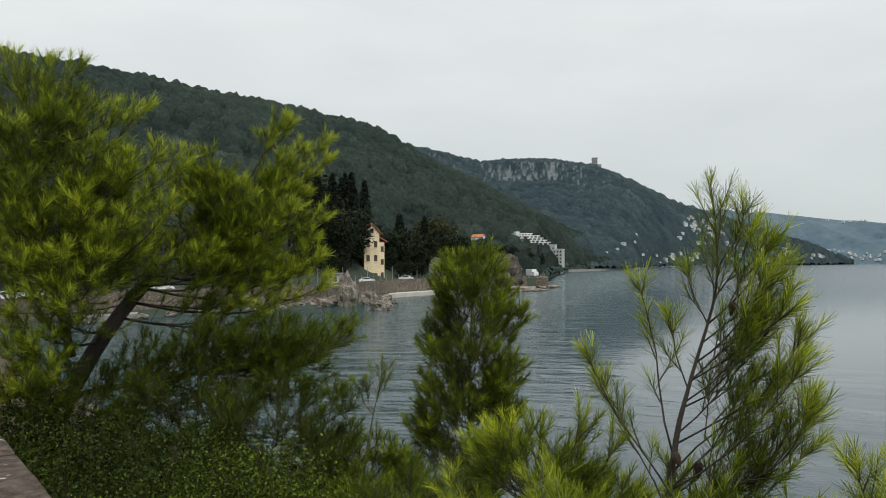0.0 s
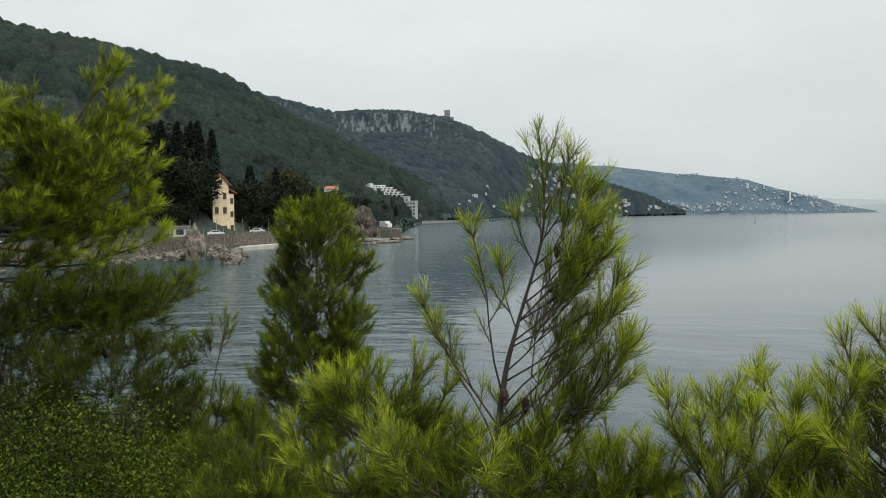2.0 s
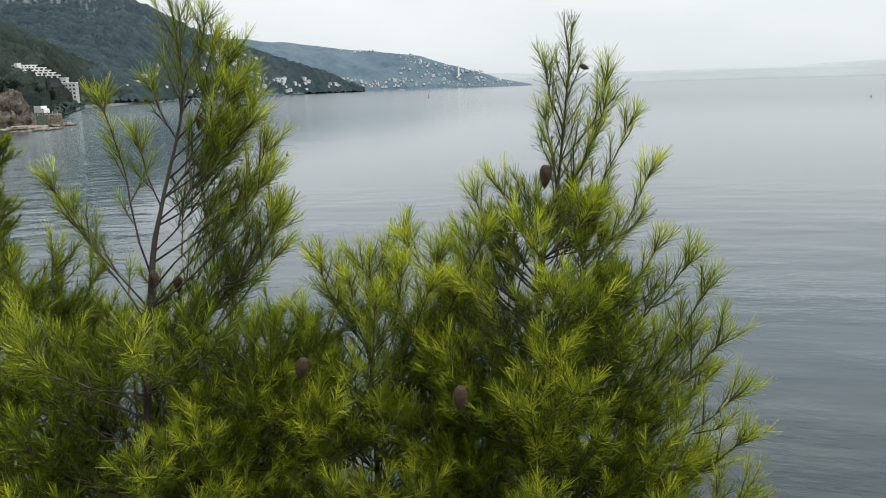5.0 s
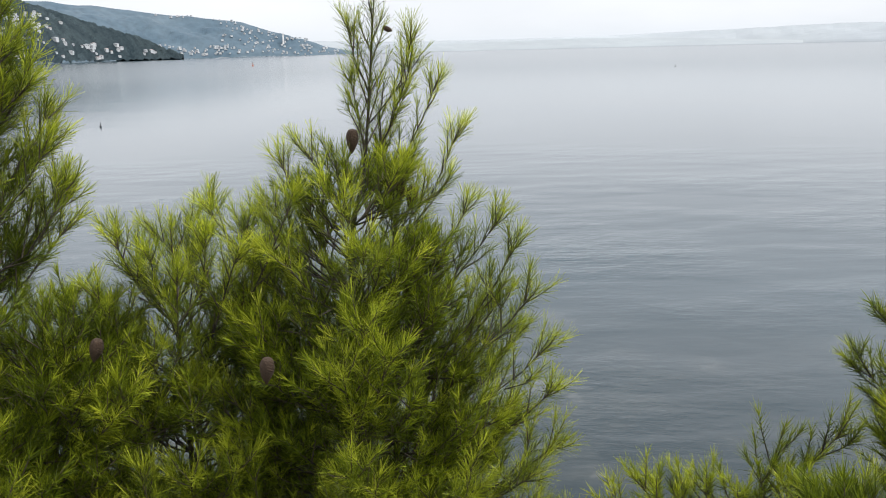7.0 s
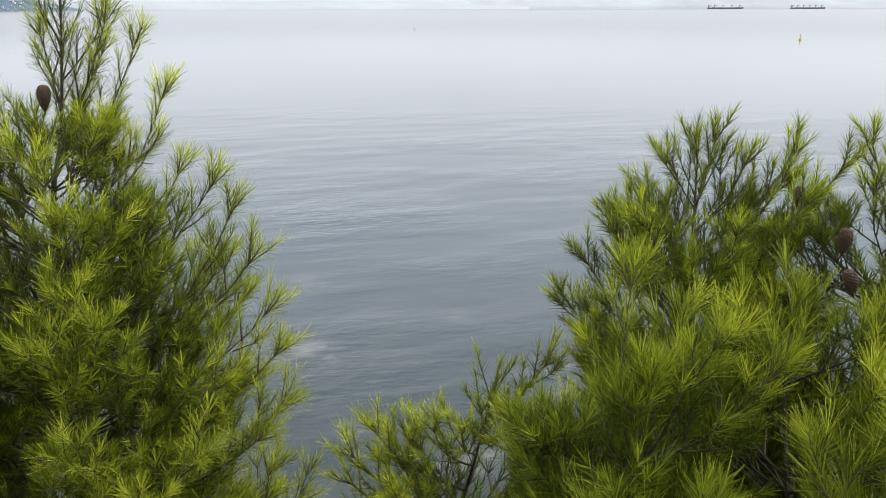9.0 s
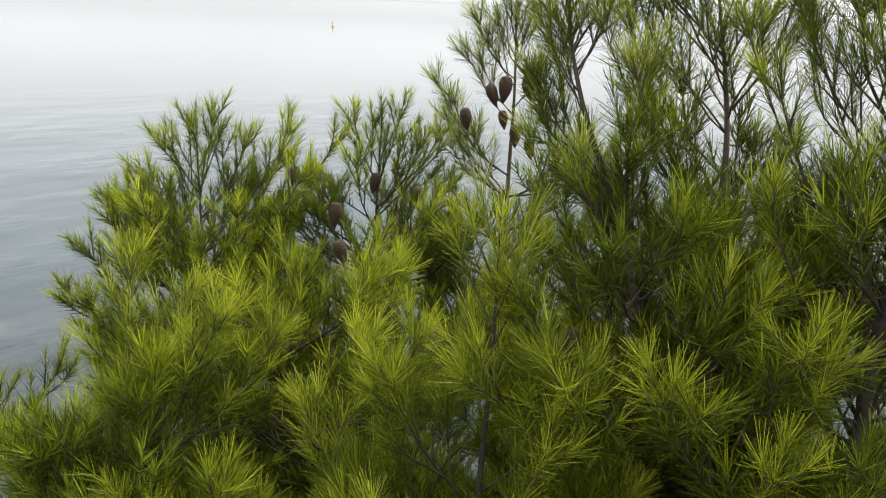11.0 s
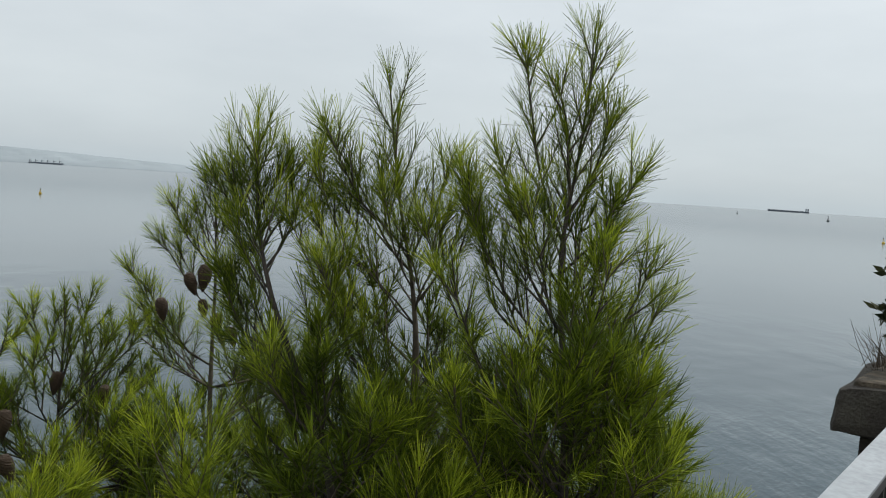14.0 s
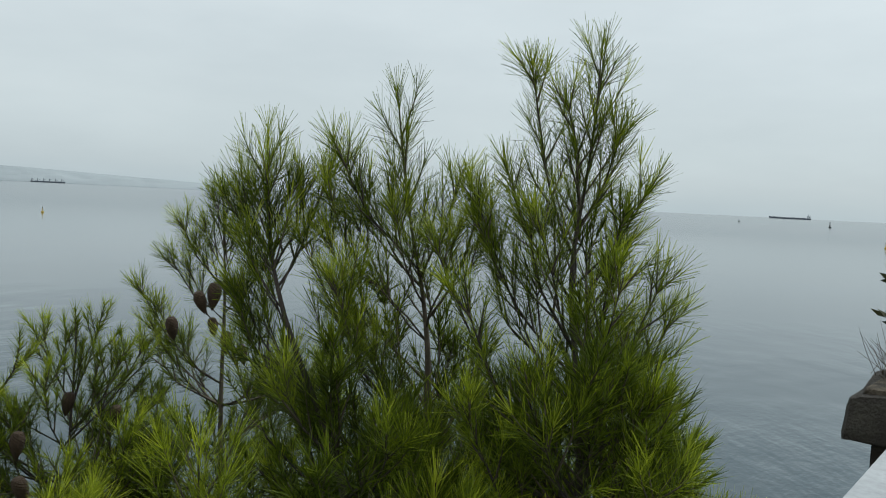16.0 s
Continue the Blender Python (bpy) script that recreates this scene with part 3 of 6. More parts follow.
def far_hill():
    az, us = np.arange(-9, 22.7, 0.1), np.concatenate([np.linspace(0, 0.66, 130), np.linspace(0.664, 1.0, 90)])
    P, rock_f = np.zeros((len(az), len(us) + 1, 3)), np.zeros((len(az), len(us) + 1))
    for i, a in enumerate(az):
        w = float(np.interp(a, [-6, -3.5, -0.5, 1.5, 5.5, 7.0, 8.5], [0.2, 0.55, 0.5, 1.0, 1.0, 0.6, 0]))
        for j, u in enumerate(us):
            r, z = cliff_z(a, u)
            band = w * float(np.interp(u, [0.62, 0.78, 0.82, 0.92, 0.965], [0, 0.45, 1, 1, 0]))
            n = fnoise(a * 1.1, u * 9) * 0.42 + fnoise(a * 6.0, u * 24, 3.0) * 0.6
            rock_f[i, j] = ease(n + 0.55 * band, 0.50, 0.80) if band > 0 else 0
            P[i, j] = polar(a, r + 6 * fnoise(a * 5, u * 20, 7.0) * band, z)
        r, z = cliff_z(a, 1.0)
        P[i, -1] = polar(a, r + 150, z - 70)
    h, tint = crowns(P[..., 0], P[..., 1], 9.0, 21)
    P[..., 2] += (h * 0.75 + np.random.default_rng(6).normal(0, 0.7, h.shape)) * (1 - rock_f)
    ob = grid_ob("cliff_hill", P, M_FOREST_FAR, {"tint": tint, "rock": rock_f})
    tagged(ob, "wooded headland in haze-tinted blue-green with pale limestone cliffs below its crest", "hill", kind="structure")


far_hill()


def ridge(name, az0, az1, foot_r, top_r, els, material, label, rough=0.0, n=220, nv=14):
    V, F = [], []
    for a in np.linspace(az0, az1, n):
        e = lerp_table(els, a)
        f, t = lerp_table(foot_r, a), lerp_table(top_r, a)
        zt = EYE_Z + t * math.tan(radians(e))
        for j in range(nv):
            u = j / (nv - 1)
            x, y, _ = polar(a, f + (t - f) * u)
            z = -1.5 + (zt + 1.5) * (u ** 0.8) + rough * fnoise(x / 130, y / 130) * (0.25 + 4 * u * (1 - u)) * min(1, max(0, zt) / 60)
            V.append((x, y, z))
        V.append(polar(a, t + 120, zt - 60))
    m = nv + 1
    for i in range(n - 1):
        for j in range(m - 1):
            k = i * m + j
            F.append((k, k + m, k + m + 1, k + 1))
    ob = mesh_ob(name, V, F, material)
    return tagged(ob, label, "distant land", kind="structure")


RIDGE_FOOT, RIDGE_R = [(8, 2400), (22, 3150), (33.8, 3500)], [(8, 3500), (33.8, 3600)]
RIDGE_EL = [(8, 3.5), (15.3, 3.3), (18.3, 3.0), (21.8, 2.5), (24, 2.3), (26.4, 2.0), (28, 1.5), (29.7, 0.95), (31.5, 0.4), (33.8, -0.05)]
ridge("backdrop_ridge", 8, 33.8, RIDGE_FOOT, RIDGE_R, RIDGE_EL, M_RIDGE, "wooded ridge in a haze-blue tint across the water with a hillside town", 20, 260, 26)
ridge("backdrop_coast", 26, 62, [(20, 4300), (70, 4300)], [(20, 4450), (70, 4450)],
      [(26, 0.25), (31, 0.3), (36, 0.42), (42, 0.38), (48, 0.5), (54, 0.4), (62, 0.05)], M_HAZE, "low coast coloured grey as if almost lost in haze", 6)
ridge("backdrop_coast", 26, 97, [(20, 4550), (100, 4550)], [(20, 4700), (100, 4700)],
      [(26, 0.5), (31, 0.75), (35, 0.6), (42, 0.55), (50, 0.62), (57, 0.8), (64, 1.0), (70, 0.95), (78, 0.75), (84, 0.5), (90, 0.25), (97, 0.0)], M_HAZE2, "far coast coloured pale as if dissolving into haze", 8)


def hill_spot(a, e, z_of, r0, r1):
    """The first place on a slope that is seen at elevation e (degrees) along bearing a."""
    for r in np.linspace(r0, r1, 300):
        z = z_of(a, r)
        if z - EYE_Z >= r * math.tan(radians(e)):
            return polar(a, r, z), r
    return polar(a, r1, z_of(a, r1)), r1


# ---- buildings ----
def gable_house(name, w, d, h, rise, wall_m, roof_m, label, windows=(), floors=2):
    """A house with walls, a tiled gable roof with eaves, and windows on its front (towards -y)."""
    top = thing(name, label, "house")
    bm = box_bm(bmesh.new(), -w / 2, w / 2, -d / 2, d / 2, -3, h)
    a = [bm.verts.new(v) for v in ((-w / 2, -d / 2, h), (w / 2, -d / 2, h), (0, -d / 2, h + rise), (-w / 2, d / 2, h), (w / 2, d / 2, h), (0, d / 2, h + rise))]
    bm.faces.new((a[0], a[1], a[2]))
    bm.faces.new((a[4], a[3], a[5]))
    part("wall", bm, wall_m, top)
    bm = bmesh.new()
    o, t = 0.5, 0.25
    rows = []
    for y in (-d / 2 - o, d / 2 + o):
        e = rise / (w / 2)
        rows.append([bm.verts.new(p) for p in ((-w / 2 - o, y, h - o * e), (0, y, h + rise), (w / 2 + o, y, h - o * e), (w / 2 + o, y, h - o * e + t), (0, y, h + rise + t), (-w / 2 - o, y, h - o * e + t))])
    for k in range(6):
        k2 = (k + 1) % 6
        bm.faces.new((rows[0][k], rows[0][k2], rows[1][k2], rows[1][k]))
    bm.faces.new((rows[0][0], rows[0][5], rows[0][4], rows[0][1]))
    bm.faces.new((rows[0][1], rows[0][4], rows[0][3], rows[0][2]))
    bm.faces.new((rows[1][1], rows[1][4], rows[1][5], rows[1][0]))
    bm.faces.new((rows[1][2], rows[1][3], rows[1][4], rows[1][1]))
    part("roof", bm, roof_m, top)
    for x, z, ww, hh in windows:
        wn = box("window", x - ww / 2, x + ww / 2, -d / 2 - 0.03, -d / 2 + 0.1, z - hh / 2, z + hh / 2, M_WINDOW, top)
        box("window_frame", x - ww / 2 - 0.12, x + ww / 2 + 0.12, -d / 2 - 0.09, -d / 2 - 0.035, z - hh / 2 - 0.22, z - hh / 2 - 0.05, M_WHITE, wn)
    return top


def facing(p, turn=0.0):
    """A pose at p whose -y side looks at the viewpoint."""
    return pose(*p, 0, 0, -math.degrees(math.atan2(p[0] - 0.24, p[1] + 0.14)) + turn)


def villa():
    v = thing("villa", "tall yellow villa with a red tiled gable roof among dark trees", "house", facing(polar(-8.5, 246, 3.9), 8))
    w, d, h = 4.4, 9.0, 13.8
    bm = box_bm(bmesh.new(), -w / 2, w / 2, -d / 2, d / 2, -2, h)
    a = [bm.verts.new(q) for q in ((-w / 2, -d / 2, h), (w / 2, -d / 2, h), (0, -d / 2, h + 2.6), (-w / 2, d / 2, h), (w / 2, d / 2, h), (0, d / 2, h + 2.6))]
    bm.faces.new((a[0], a[1], a[2]))
    bm.faces.new((a[4], a[3], a[5]))
    part("wall", bm, M_YELLOW, v, "warm yellow rendered wall")
    box("wing", w / 2 + 0.01, w / 2 + 1.6, -d / 2 + 1.0, d / 2, -2, 11.2, M_YELLOW, v)
    bm = bmesh.new()
    for sx in (-1, 1):
        q = [bm.verts.new(p) for p in ((0, -d / 2 - 0.7, h + 2.75), (sx * (w / 2 + 0.7), -d / 2 - 0.7, h - 0.45), (sx * (w / 2 + 0.7), d / 2 + 0.7, h - 0.45), (0, d / 2 + 0.7, h + 2.75))]
        q2 = [bm.verts.new(p.co + Vector((0, 0, 0.25))) for p in q]
        for k in range(4):
            bm.faces.new((q[k], q[(k + 1) % 4], q2[(k + 1) % 4], q2[k]))
        bm.faces.new(q[::-1])
        bm.faces.new(q2)
    part("roof", bm, M_TILE, v, "red clay tile roof")
    bm = bmesh.new()
    q = [bm.verts.new(p) for p in ((w / 2 + 0.05, -d / 2 + 0.3, 12.6), (w / 2 + 2.5, -d / 2 + 0.3, 11.2), (w / 2 + 2.5, d / 2 + 0.7, 11.2), (w / 2 + 0.05, d / 2 + 0.7, 12.6))]
    q2 = [bm.verts.new(p.co + Vector((0, 0, 0.22))) for p in q]
    for k in range(4):
        bm.faces.new((q[k], q[(k + 1) % 4], q2[(k + 1) % 4], q2[k]))
    bm.faces.new(q[::-1])
    bm.faces.new(q2)
    part("wing_roof", bm, M_TILE, v)
    for x, z, hh in ((-1.1, 10.6, 1.8), (1.1, 10.6, 1.8), (-1.1, 6.6, 1.8), (1.1, 6.6, 1.8), (0.0, 14.3, 1.2)):
        wn = box("window", x - 0.5, x + 0.5, -d / 2 - 0.04, -d / 2 + 0.1, z - hh / 2, z + hh / 2, M_SHUTTER, v)
        box("window_sill", x - 0.65, x + 0.65, -d / 2 - 0.2, -d / 2 - 0.045, z - hh / 2 - 0.15, z - hh / 2 - 0.02, M_WHITE, wn)
    for z in (9.2, 5.5, 1.7):
        box("window", w / 2 + 0.55, w / 2 + 1.4, -d / 2 + 0.96, -d / 2 + 1.1, z - 0.8, z + 0.8, M_SHUTTER, v)
    box("door", 0.4, 1.6, -d / 2 - 0.05, -d / 2 + 0.1, 0.0, 2.3, M_SHUTTER, v)
    box("chimney", -1.6, -0.9, 1.0, 1.7, h + 1.0, h + 3.4, M_TILE, v)


villa()


def terrace_hotel():
    p, r = hill_spot(2.5, 0.42, hill_z, 340, 980)
    k = 0.72 * r / 700
    p = (p[0], p[1], p[2] + 5.4)
    h = thing("terrace_hotel", "white stepped terrace hotel on the wooded slope", "hotel", facing(p, 12))
    for i in range(5):
        x0, x1, z = (-15 + 1.5 * max(0, 3 - i) - 2.0 * (i == 4)) * k, (13 + 3.4 * (3 - i) if i < 4 else 5) * k, i * 2.7 * k
        box("storey", x0 + 0.5, x1 - 0.5, 1.6 + i * 1.5, 12 + i, z - 4, z + 1.75 * k, M_WINDOW, h, label="dark recessed glazed storey")
        box("balcony", x0, x1, i * 1.5, 12.4 + i, z + 1.755 * k, z + 2.7 * k - 0.005, M_WHITE, h, label="white balcony band")
        for j in range(6):
            x = x0 + (x1 - x0) * (j + 0.5) / 6
            box("pier", x - 0.3, x + 0.3, 0.6 + i * 1.5, 1.58 + i * 1.5, z - 0.2, z + 1.75 * k, M_WHITE, h)
    box("stair_tower", -16 * k, -12 * k, 3, 9, 8 * k, 15.2 * k, M_WHITE, h)


terrace_hotel()


def block_hotel():
    h = thing("shore_hotel", "pale grey flat-roofed shore building with rows of windows", "hotel", facing(polar(3.95, 650, 7.5), -10) @ Matrix.Scale(0.85, 4))
    for x0, x1, y0, z1 in ((-8, 8.5, 0, 13.5), (-5, 1.5, 3, 17.5), (-8.5, -3.5, -3.5, 7.5)):
        box("block", x0, x1, y0, 14, -3, z1, M_GREYWALL, h)
        n = max(2, int((x1 - x0) / 2.7))
        for lv in range(int(z1 / 3.1)):
            for j in range(n):
                x, z = x0 + (x1 - x0) * (j + 0.5) / n, 1.3 + lv * 3.1
                box("window", x - 0.75, x + 0.75, y0 - 0.05, y0 + 0.1, z, z + 1.5, M_WINDOW, h)
        box("roof", x0 - 0.3, x1 + 0.3, y0 - 0.3, 14.3, z1 + 0.004, z1 + 0.4, M_WHITE, h)


block_hotel()

p, r = hill_spot(-1.05, 0.75, hill_z, 300, 900)
hs = gable_house("house", 13, 9, 4.6, 2.4, M_WHITE, M_TILE, "white house with a red tiled roof on the slope", [(-4, 2.6, 1.4, 1.5), (-0.5, 2.6, 1.4, 1.5), (3, 2.6, 1.4, 1.5)])
hs.matrix_basis = facing((p[0], p[1], p[2] + 4.0), 72) @ Matrix.Scale(0.55, 4)
p, r = hill_spot(-13.6, 1.0, hill_z, 190, 500)
hs = gable_house("house", 9, 8, 5.4, 2.2, M_WHITE, M_TILE, "white house half hidden behind dark trees", [(-2, 3.4, 1.2, 1.5), (2, 3.4, 1.2, 1.5)])
hs.matrix_basis = facing(p, 20)


def hill_tower():
    r, z = cliff_z(6.8, 1.0)
    t = thing("hill_tower", "square grey tower block standing on the hill crest", "tower", facing(polar(6.8, r, z + 3)))
    box("shaft", -6.0, 6.0, 0, 13, -6, 16, M_CONCRETE, t)
    box("parapet", -6.4, 6.4, -0.5, 13.5, 16.004, 17.5, M_CONCRETE, t)
    box("annex", 6.01, 14, 2, 12, -6, 3.5, M_CONCRETE, t)
    for i in range(3):
        for x in (-4, 0, 4):
            box("window", x - 0.8, x + 0.8, -0.1, 0.1, 2 + i * 4, 4 + i * 4, M_WINDOW, t)


hill_tower()


def far_houses():
    """Small pale houses on the headland slopes and in the town on the far ridge."""
    rng = random.Random(31)
    temps = [gable_house("far_house", 11, 9, 6, 2.2, M_FARWALL, M_FARROOF, "small pale house with a red roof, far off on the slope", [(-2.5, 3.5, 1.6, 1.8), (2.5, 3.5, 1.6, 1.8)]),
             gable_house("far_house", 16, 10, 8, 2.0, M_FARWALL, M_FARWALL, "white house with a grey roof, far off on the slope", [(-4.5, 5, 2, 2), (0, 5, 2, 2), (4.5, 5, 2, 2)]),
             gable_house("far_house", 9, 8, 5, 2.0, M_GREYWALL, M_FARROOF, "small grey house with a red roof, far off on the slope", [(0, 3, 1.8, 1.6)])]
    spots = []
    for n, a0, a1, u0, u1 in ((10, 7.5, 11, 0.06, 0.30), (26, 11, 17.5, 0.05, 0.40), (34, 12.4, 15.8, 0.40, 0.85), (16, 17, 21, 0.05, 0.5)):
        for _ in range(n):
            a, u = rng.uniform(a0, a1), rng.uniform(u0, u1)
            r, z = cliff_z(a, u)
            spots.append((polar(a, r, z + 4.0), rng.uniform(0.4, 0.85) * min(1.0, r / 2000)))

    def rz(a, u):
        f, t = lerp_table(RIDGE_FOOT, a), lerp_table(RIDGE_R, a)
        zt = EYE_Z + t * math.tan(radians(lerp_table(RIDGE_EL, a)))
        x, y, _ = polar(a, f + (t - f) * u)
        return (x, y, -1.5 + (zt + 1.5) * (u ** 0.8) + 20 * fnoise(x / 130, y / 130) * (0.25 + 4 * u * (1 - u)) * min(1, max(0, zt) / 60) + 3)
    for n, a0, a1, u0, u1 in ((100, 18.5, 25.5, 0.02, 0.16), (105, 25, 30.5, 0.03, 0.9), (14, 21, 26, 0.9, 0.97), (14, 30.5, 32.5, 0.1, 0.6)):
        for _ in range(n):
            a = rng.uniform(a0, a1)
            spots.append((rz(a, rng.uniform(u0, u1)), rng.uniform(0.32, 0.66)))
    for i, (p, s) in enumerate(spots):
        src = temps[rng.choice((0, 0, 1, 1, 2))]
        m = facing(p, rng.uniform(-50, 50)) @ Matrix.Scale(s, 4)
        c = copy_thing(src, facing(p, 0))
        c.matrix_basis = m
        tagged(c, group="houses on the far slopes")
    for t in temps:
        for o in (*t.children_recursive, t):
            bpy.data.objects.remove(o)
    q = rz(28.9, 0.5)
    lh = thing("lighthouse", "slender white lighthouse above the far town", "lighthouse", facing(q) @ Matrix.Scale(0.6, 4))
    V, F = tube([([(0, 0, -5), (0, 0, 45), (0, 0, 58)], [7, 5.5, 4.5])], 12)
    mesh_ob("shaft", V, F, M_WHITE, lh)
    V, F = tube([([(0, 0, 58), (0, 0, 63), (0, 0, 68)], [6, 4, 0.5])], 10)
    mesh_ob("lantern", V, F, M_GREYWALL, lh)


far_houses()


# ---- shore of the bay: beach, seawall, road, rocks ----
def shore_strip(name, az, r_in, r_out, z0, z1, material, label, category):
    """A thick band that follows the shore between two offsets from the waterline."""
    V, F = [], []
    for a in az:
        f = lerp_table(FOOT, a)
        V += [polar(a, f + r_in, z0), polar(a, f + r_out, z0), polar(a, f + r_out, z1), polar(a, f + r_in, z1)]
    for i in range(len(az) - 1):
        for k in range(4):
            F.append((4 * i + k, 4 * i + (k + 1) % 4, 4 * i + 4 + (k + 1) % 4, 4 * i + 4 + k))
    F += [(3, 2, 1, 0), tuple(4 * (len(az) - 1) + k for k in range(4))]
    return tagged(mesh_ob(name, V, F, material), label, category, kind="structure")


shore_strip("beach", np.linspace(-7.2, -1.0, 20), -2.5, 7.6, -0.6, 1.0, M_BEACH, "pale pebble beach below the seawall", "beach")
shore_strip("beach", np.linspace(-27, -23.5, 12), 1.0, 7.6, -0.6, 0.9, M_CONCRETE, "narrow grey shingle beach in the corner of the bay", "beach")
shore_strip("seawall", np.linspace(-45, 2.2, 90), 7.6, 8.4, -0.5, 4.6, M_SEAWALL, "rough stone seawall with a parapet along the shore road", "wall")
shore_strip("road", np.linspace(-45, 2.2, 90), 8.42, 20, 3.5, 3.98, M_ASPHALT, "grey shore road behind the seawall", "road")
shore_strip("quay", np.linspace(4.45, 9.6, 30), -3, 12, -0.5, 2.2, M_CONCRETE, "long low concrete quay along the far shore", "quay")


def rock(name, p, sx, sy, sz, seed, label, material=M_ROCK, sub=4, group="shore rocks"):
    bm = bmesh.new()
    bmesh.ops.create_icosphere(bm, subdivisions=sub, radius=1.0)
    for v in bm.verts:
        q = v.co * 1.3 + Vector((seed * 7.1, seed * 3.3, 0))
        d = 1 + 0.34 * noise.fractal(q, 0.8, 2.0, 6) + (0.13 if sub < 5 else 0.16) * noise.cell(q * (2.6 if sub < 5 else 4.0))
        v.co = Vector((v.co.x * d * sx, v.co.y * d * sy, v.co.z * d * sz)) * 0.58
    ob = part(name, bm, material)
    ob.matrix_basis = pose(p[0], p[1], p[2] * 0.8, 0, 0, seed * 47)
    return tagged(ob, label, "rock", group)


ROCKS = [(-10.05, 179, 2.0, 3.6, 3.2, 8.0), (-7.66, 164, 0.3, 4.7, 4.2, 2.9), (-12.6, 176, 0.8, 4.5, 3.5, 1.9), (-11.6, 178, 0.9, 3.0, 2.5, 2.0), (-8.9, 186, 0.5, 2.0, 1.8, 1.7),
         (-8.6, 196, 1.0, 3.8, 3.2, 3.3), (-7.5, 196, 0.8, 3.0, 2.6, 2.2), (-11.0, 184, 0.8, 2.6, 2.2, 2.2), (-13.4, 172, 0.6, 3.5, 3.0, 1.5), (-6.8, 190, 0.2, 1.8, 1.4, 1.1),
         (-8.2, 188, 0.5, 1.6, 1.5, 2.6), (-14.6, 168, 0.3, 3.0, 2.5, 1.2)]
for i, (a, r, z, sx, sy, sz) in enumerate(ROCKS):
    rock("rock", polar(a, r, z), sx, sy, sz, i + 1, "pale weathered limestone rock at the water's edge" if sz < 5 else "tall pale rock stack beside the seawall")
rock("headland_rock", polar(0.7, 274, 3.5), 8.5, 9.0, 13.0, 21, "brown rocky headland rising beside the shore road", M_ROCKDARK, 5)
rock("headland_rock", polar(-0.5, 277, 2.0), 8.0, 8.0, 10.5, 22, "lower shoulder of the brown rocky headland", M_ROCKDARK, 5)
rock("flat_rock", polar(1.7, 266, 0.3), 12.0, 5.0, 2.2, 23, "long flat reddish rock shelf at the waterline")
rock("flat_rock", polar(3.6, 300, 0.2), 11.5, 5.0, 1.6, 24, "low flat rock shelf running into the sea")
rock("flat_rock", polar(3.0, 290, 0.5), 9.0, 4.4, 2.2, 25, "low pale rock shelf below the quay")
for i in range(9):
    rock("rock", polar(-30 + i * 1.7, lerp_table(FOOT, -30 + i * 1.7) + 2 * (i % 2), 0.4), 1.8, 1.5, 0.9, 40 + i, "grey boulder on the bay shore")
rw = thing("retaining_wall", "slanting grey concrete retaining wall beside the road", "wall", facing(polar(-3.6, 276, 3.9), 20), kind="structure")
box("slab", -4.5, 2.5, 0, 1.2, -1, 6.5, M_CONCRETE, rw)
box("coping", -4.7, 2.7, -0.15, 1.35, 6.504, 6.9, M_CONCRETE, rw)


def car_mesh():
    """A parked car: body with cabin, glass band, four wheels with rims."""
    c = thing("car", "white parked car on the shore road", "car")
    bm = bmesh.new()
    prof = [(-2.05, 0.35), (-2.1, 0.75), (-1.95, 0.95), (-1.45, 1.0), (-0.95, 1.42), (0.55, 1.46), (1.15, 1.02), (1.95, 0.88), (2.1, 0.6), (2.05, 0.35)]
    L = [bm.verts.new((x, -0.82, z)) for x, z in prof]
    R = [bm.verts.new((x, 0.82, z)) for x, z in prof]
    bm.faces.new(L)
    bm.faces.new(R[::-1])
    for k in range(len(prof)):
        k2 = (k + 1) % len(prof)
        bm.faces.new((L[k2], L[k], R[k], R[k2]))
    bmesh.ops.bevel(bm, geom=bm.edges[:], offset=0.05, segments=2, affect='EDGES')
    part("body", bm, M_CARWHITE, c)
    bm = bmesh.new()
    for y in (-0.835, 0.835):
        q = [bm.verts.new((x, y, z)) for x, z in ((-1.3, 1.03), (-0.88, 1.36), (0.5, 1.39), (0.98, 1.05))]
        q2 = [bm.verts.new((v.co.x, y * 0.95, v.co.z)) for v in q]
        bm.faces.new(q)
        bm.faces.new(q2[::-1])
        for k in range(4):
            bm.faces.new((q[k], q[(k + 1) % 4], q2[(k + 1) % 4], q2[k]))
    part("side_windows", bm, M_WINDOW, c)
    for x in (-1.3, 1.3):
        for y in (-0.75, 0.75):
            V, F = tube([([(x, y - 0.1, 0.32), (x, y + 0.1, 0.32)], [0.32, 0.32])], 14)
            wh = mesh_ob("wheel", V, F, M_TYRE, c)
            V, F = tube([([(x, y - 0.11, 0.32), (x, y + 0.11, 0.32)], [0.19, 0.19])], 10)
            mesh_ob("rim", V, F, M_GREYWALL, wh)
    return c


car0 = car_mesh()
car0["group"] = "cars on the shore road"
for i, (a, dr, turn) in enumerate(((-8.7, 14, 5), (-6.0, 13, -10), (-29.5, 15, 20), (-23.9, 15, 15), (-22.0, 15, 12), (-4.3, 14, 0), (-31, 15, 20))):
    m = facing(polar(a, lerp_table(FOOT, a) + dr, 3.985), turn)
    if i == 0:
        car0.matrix_basis = m
    else:
        c = copy_thing(car0, m)
        if i in (3, 5):
            c["label"] = "dark grey parked car on the shore road"
            for o in c.children:
                if o.name.startswith("body"):
                    o.data = o.data.copy()
                    o.data.materials[0] = M_CARGREY
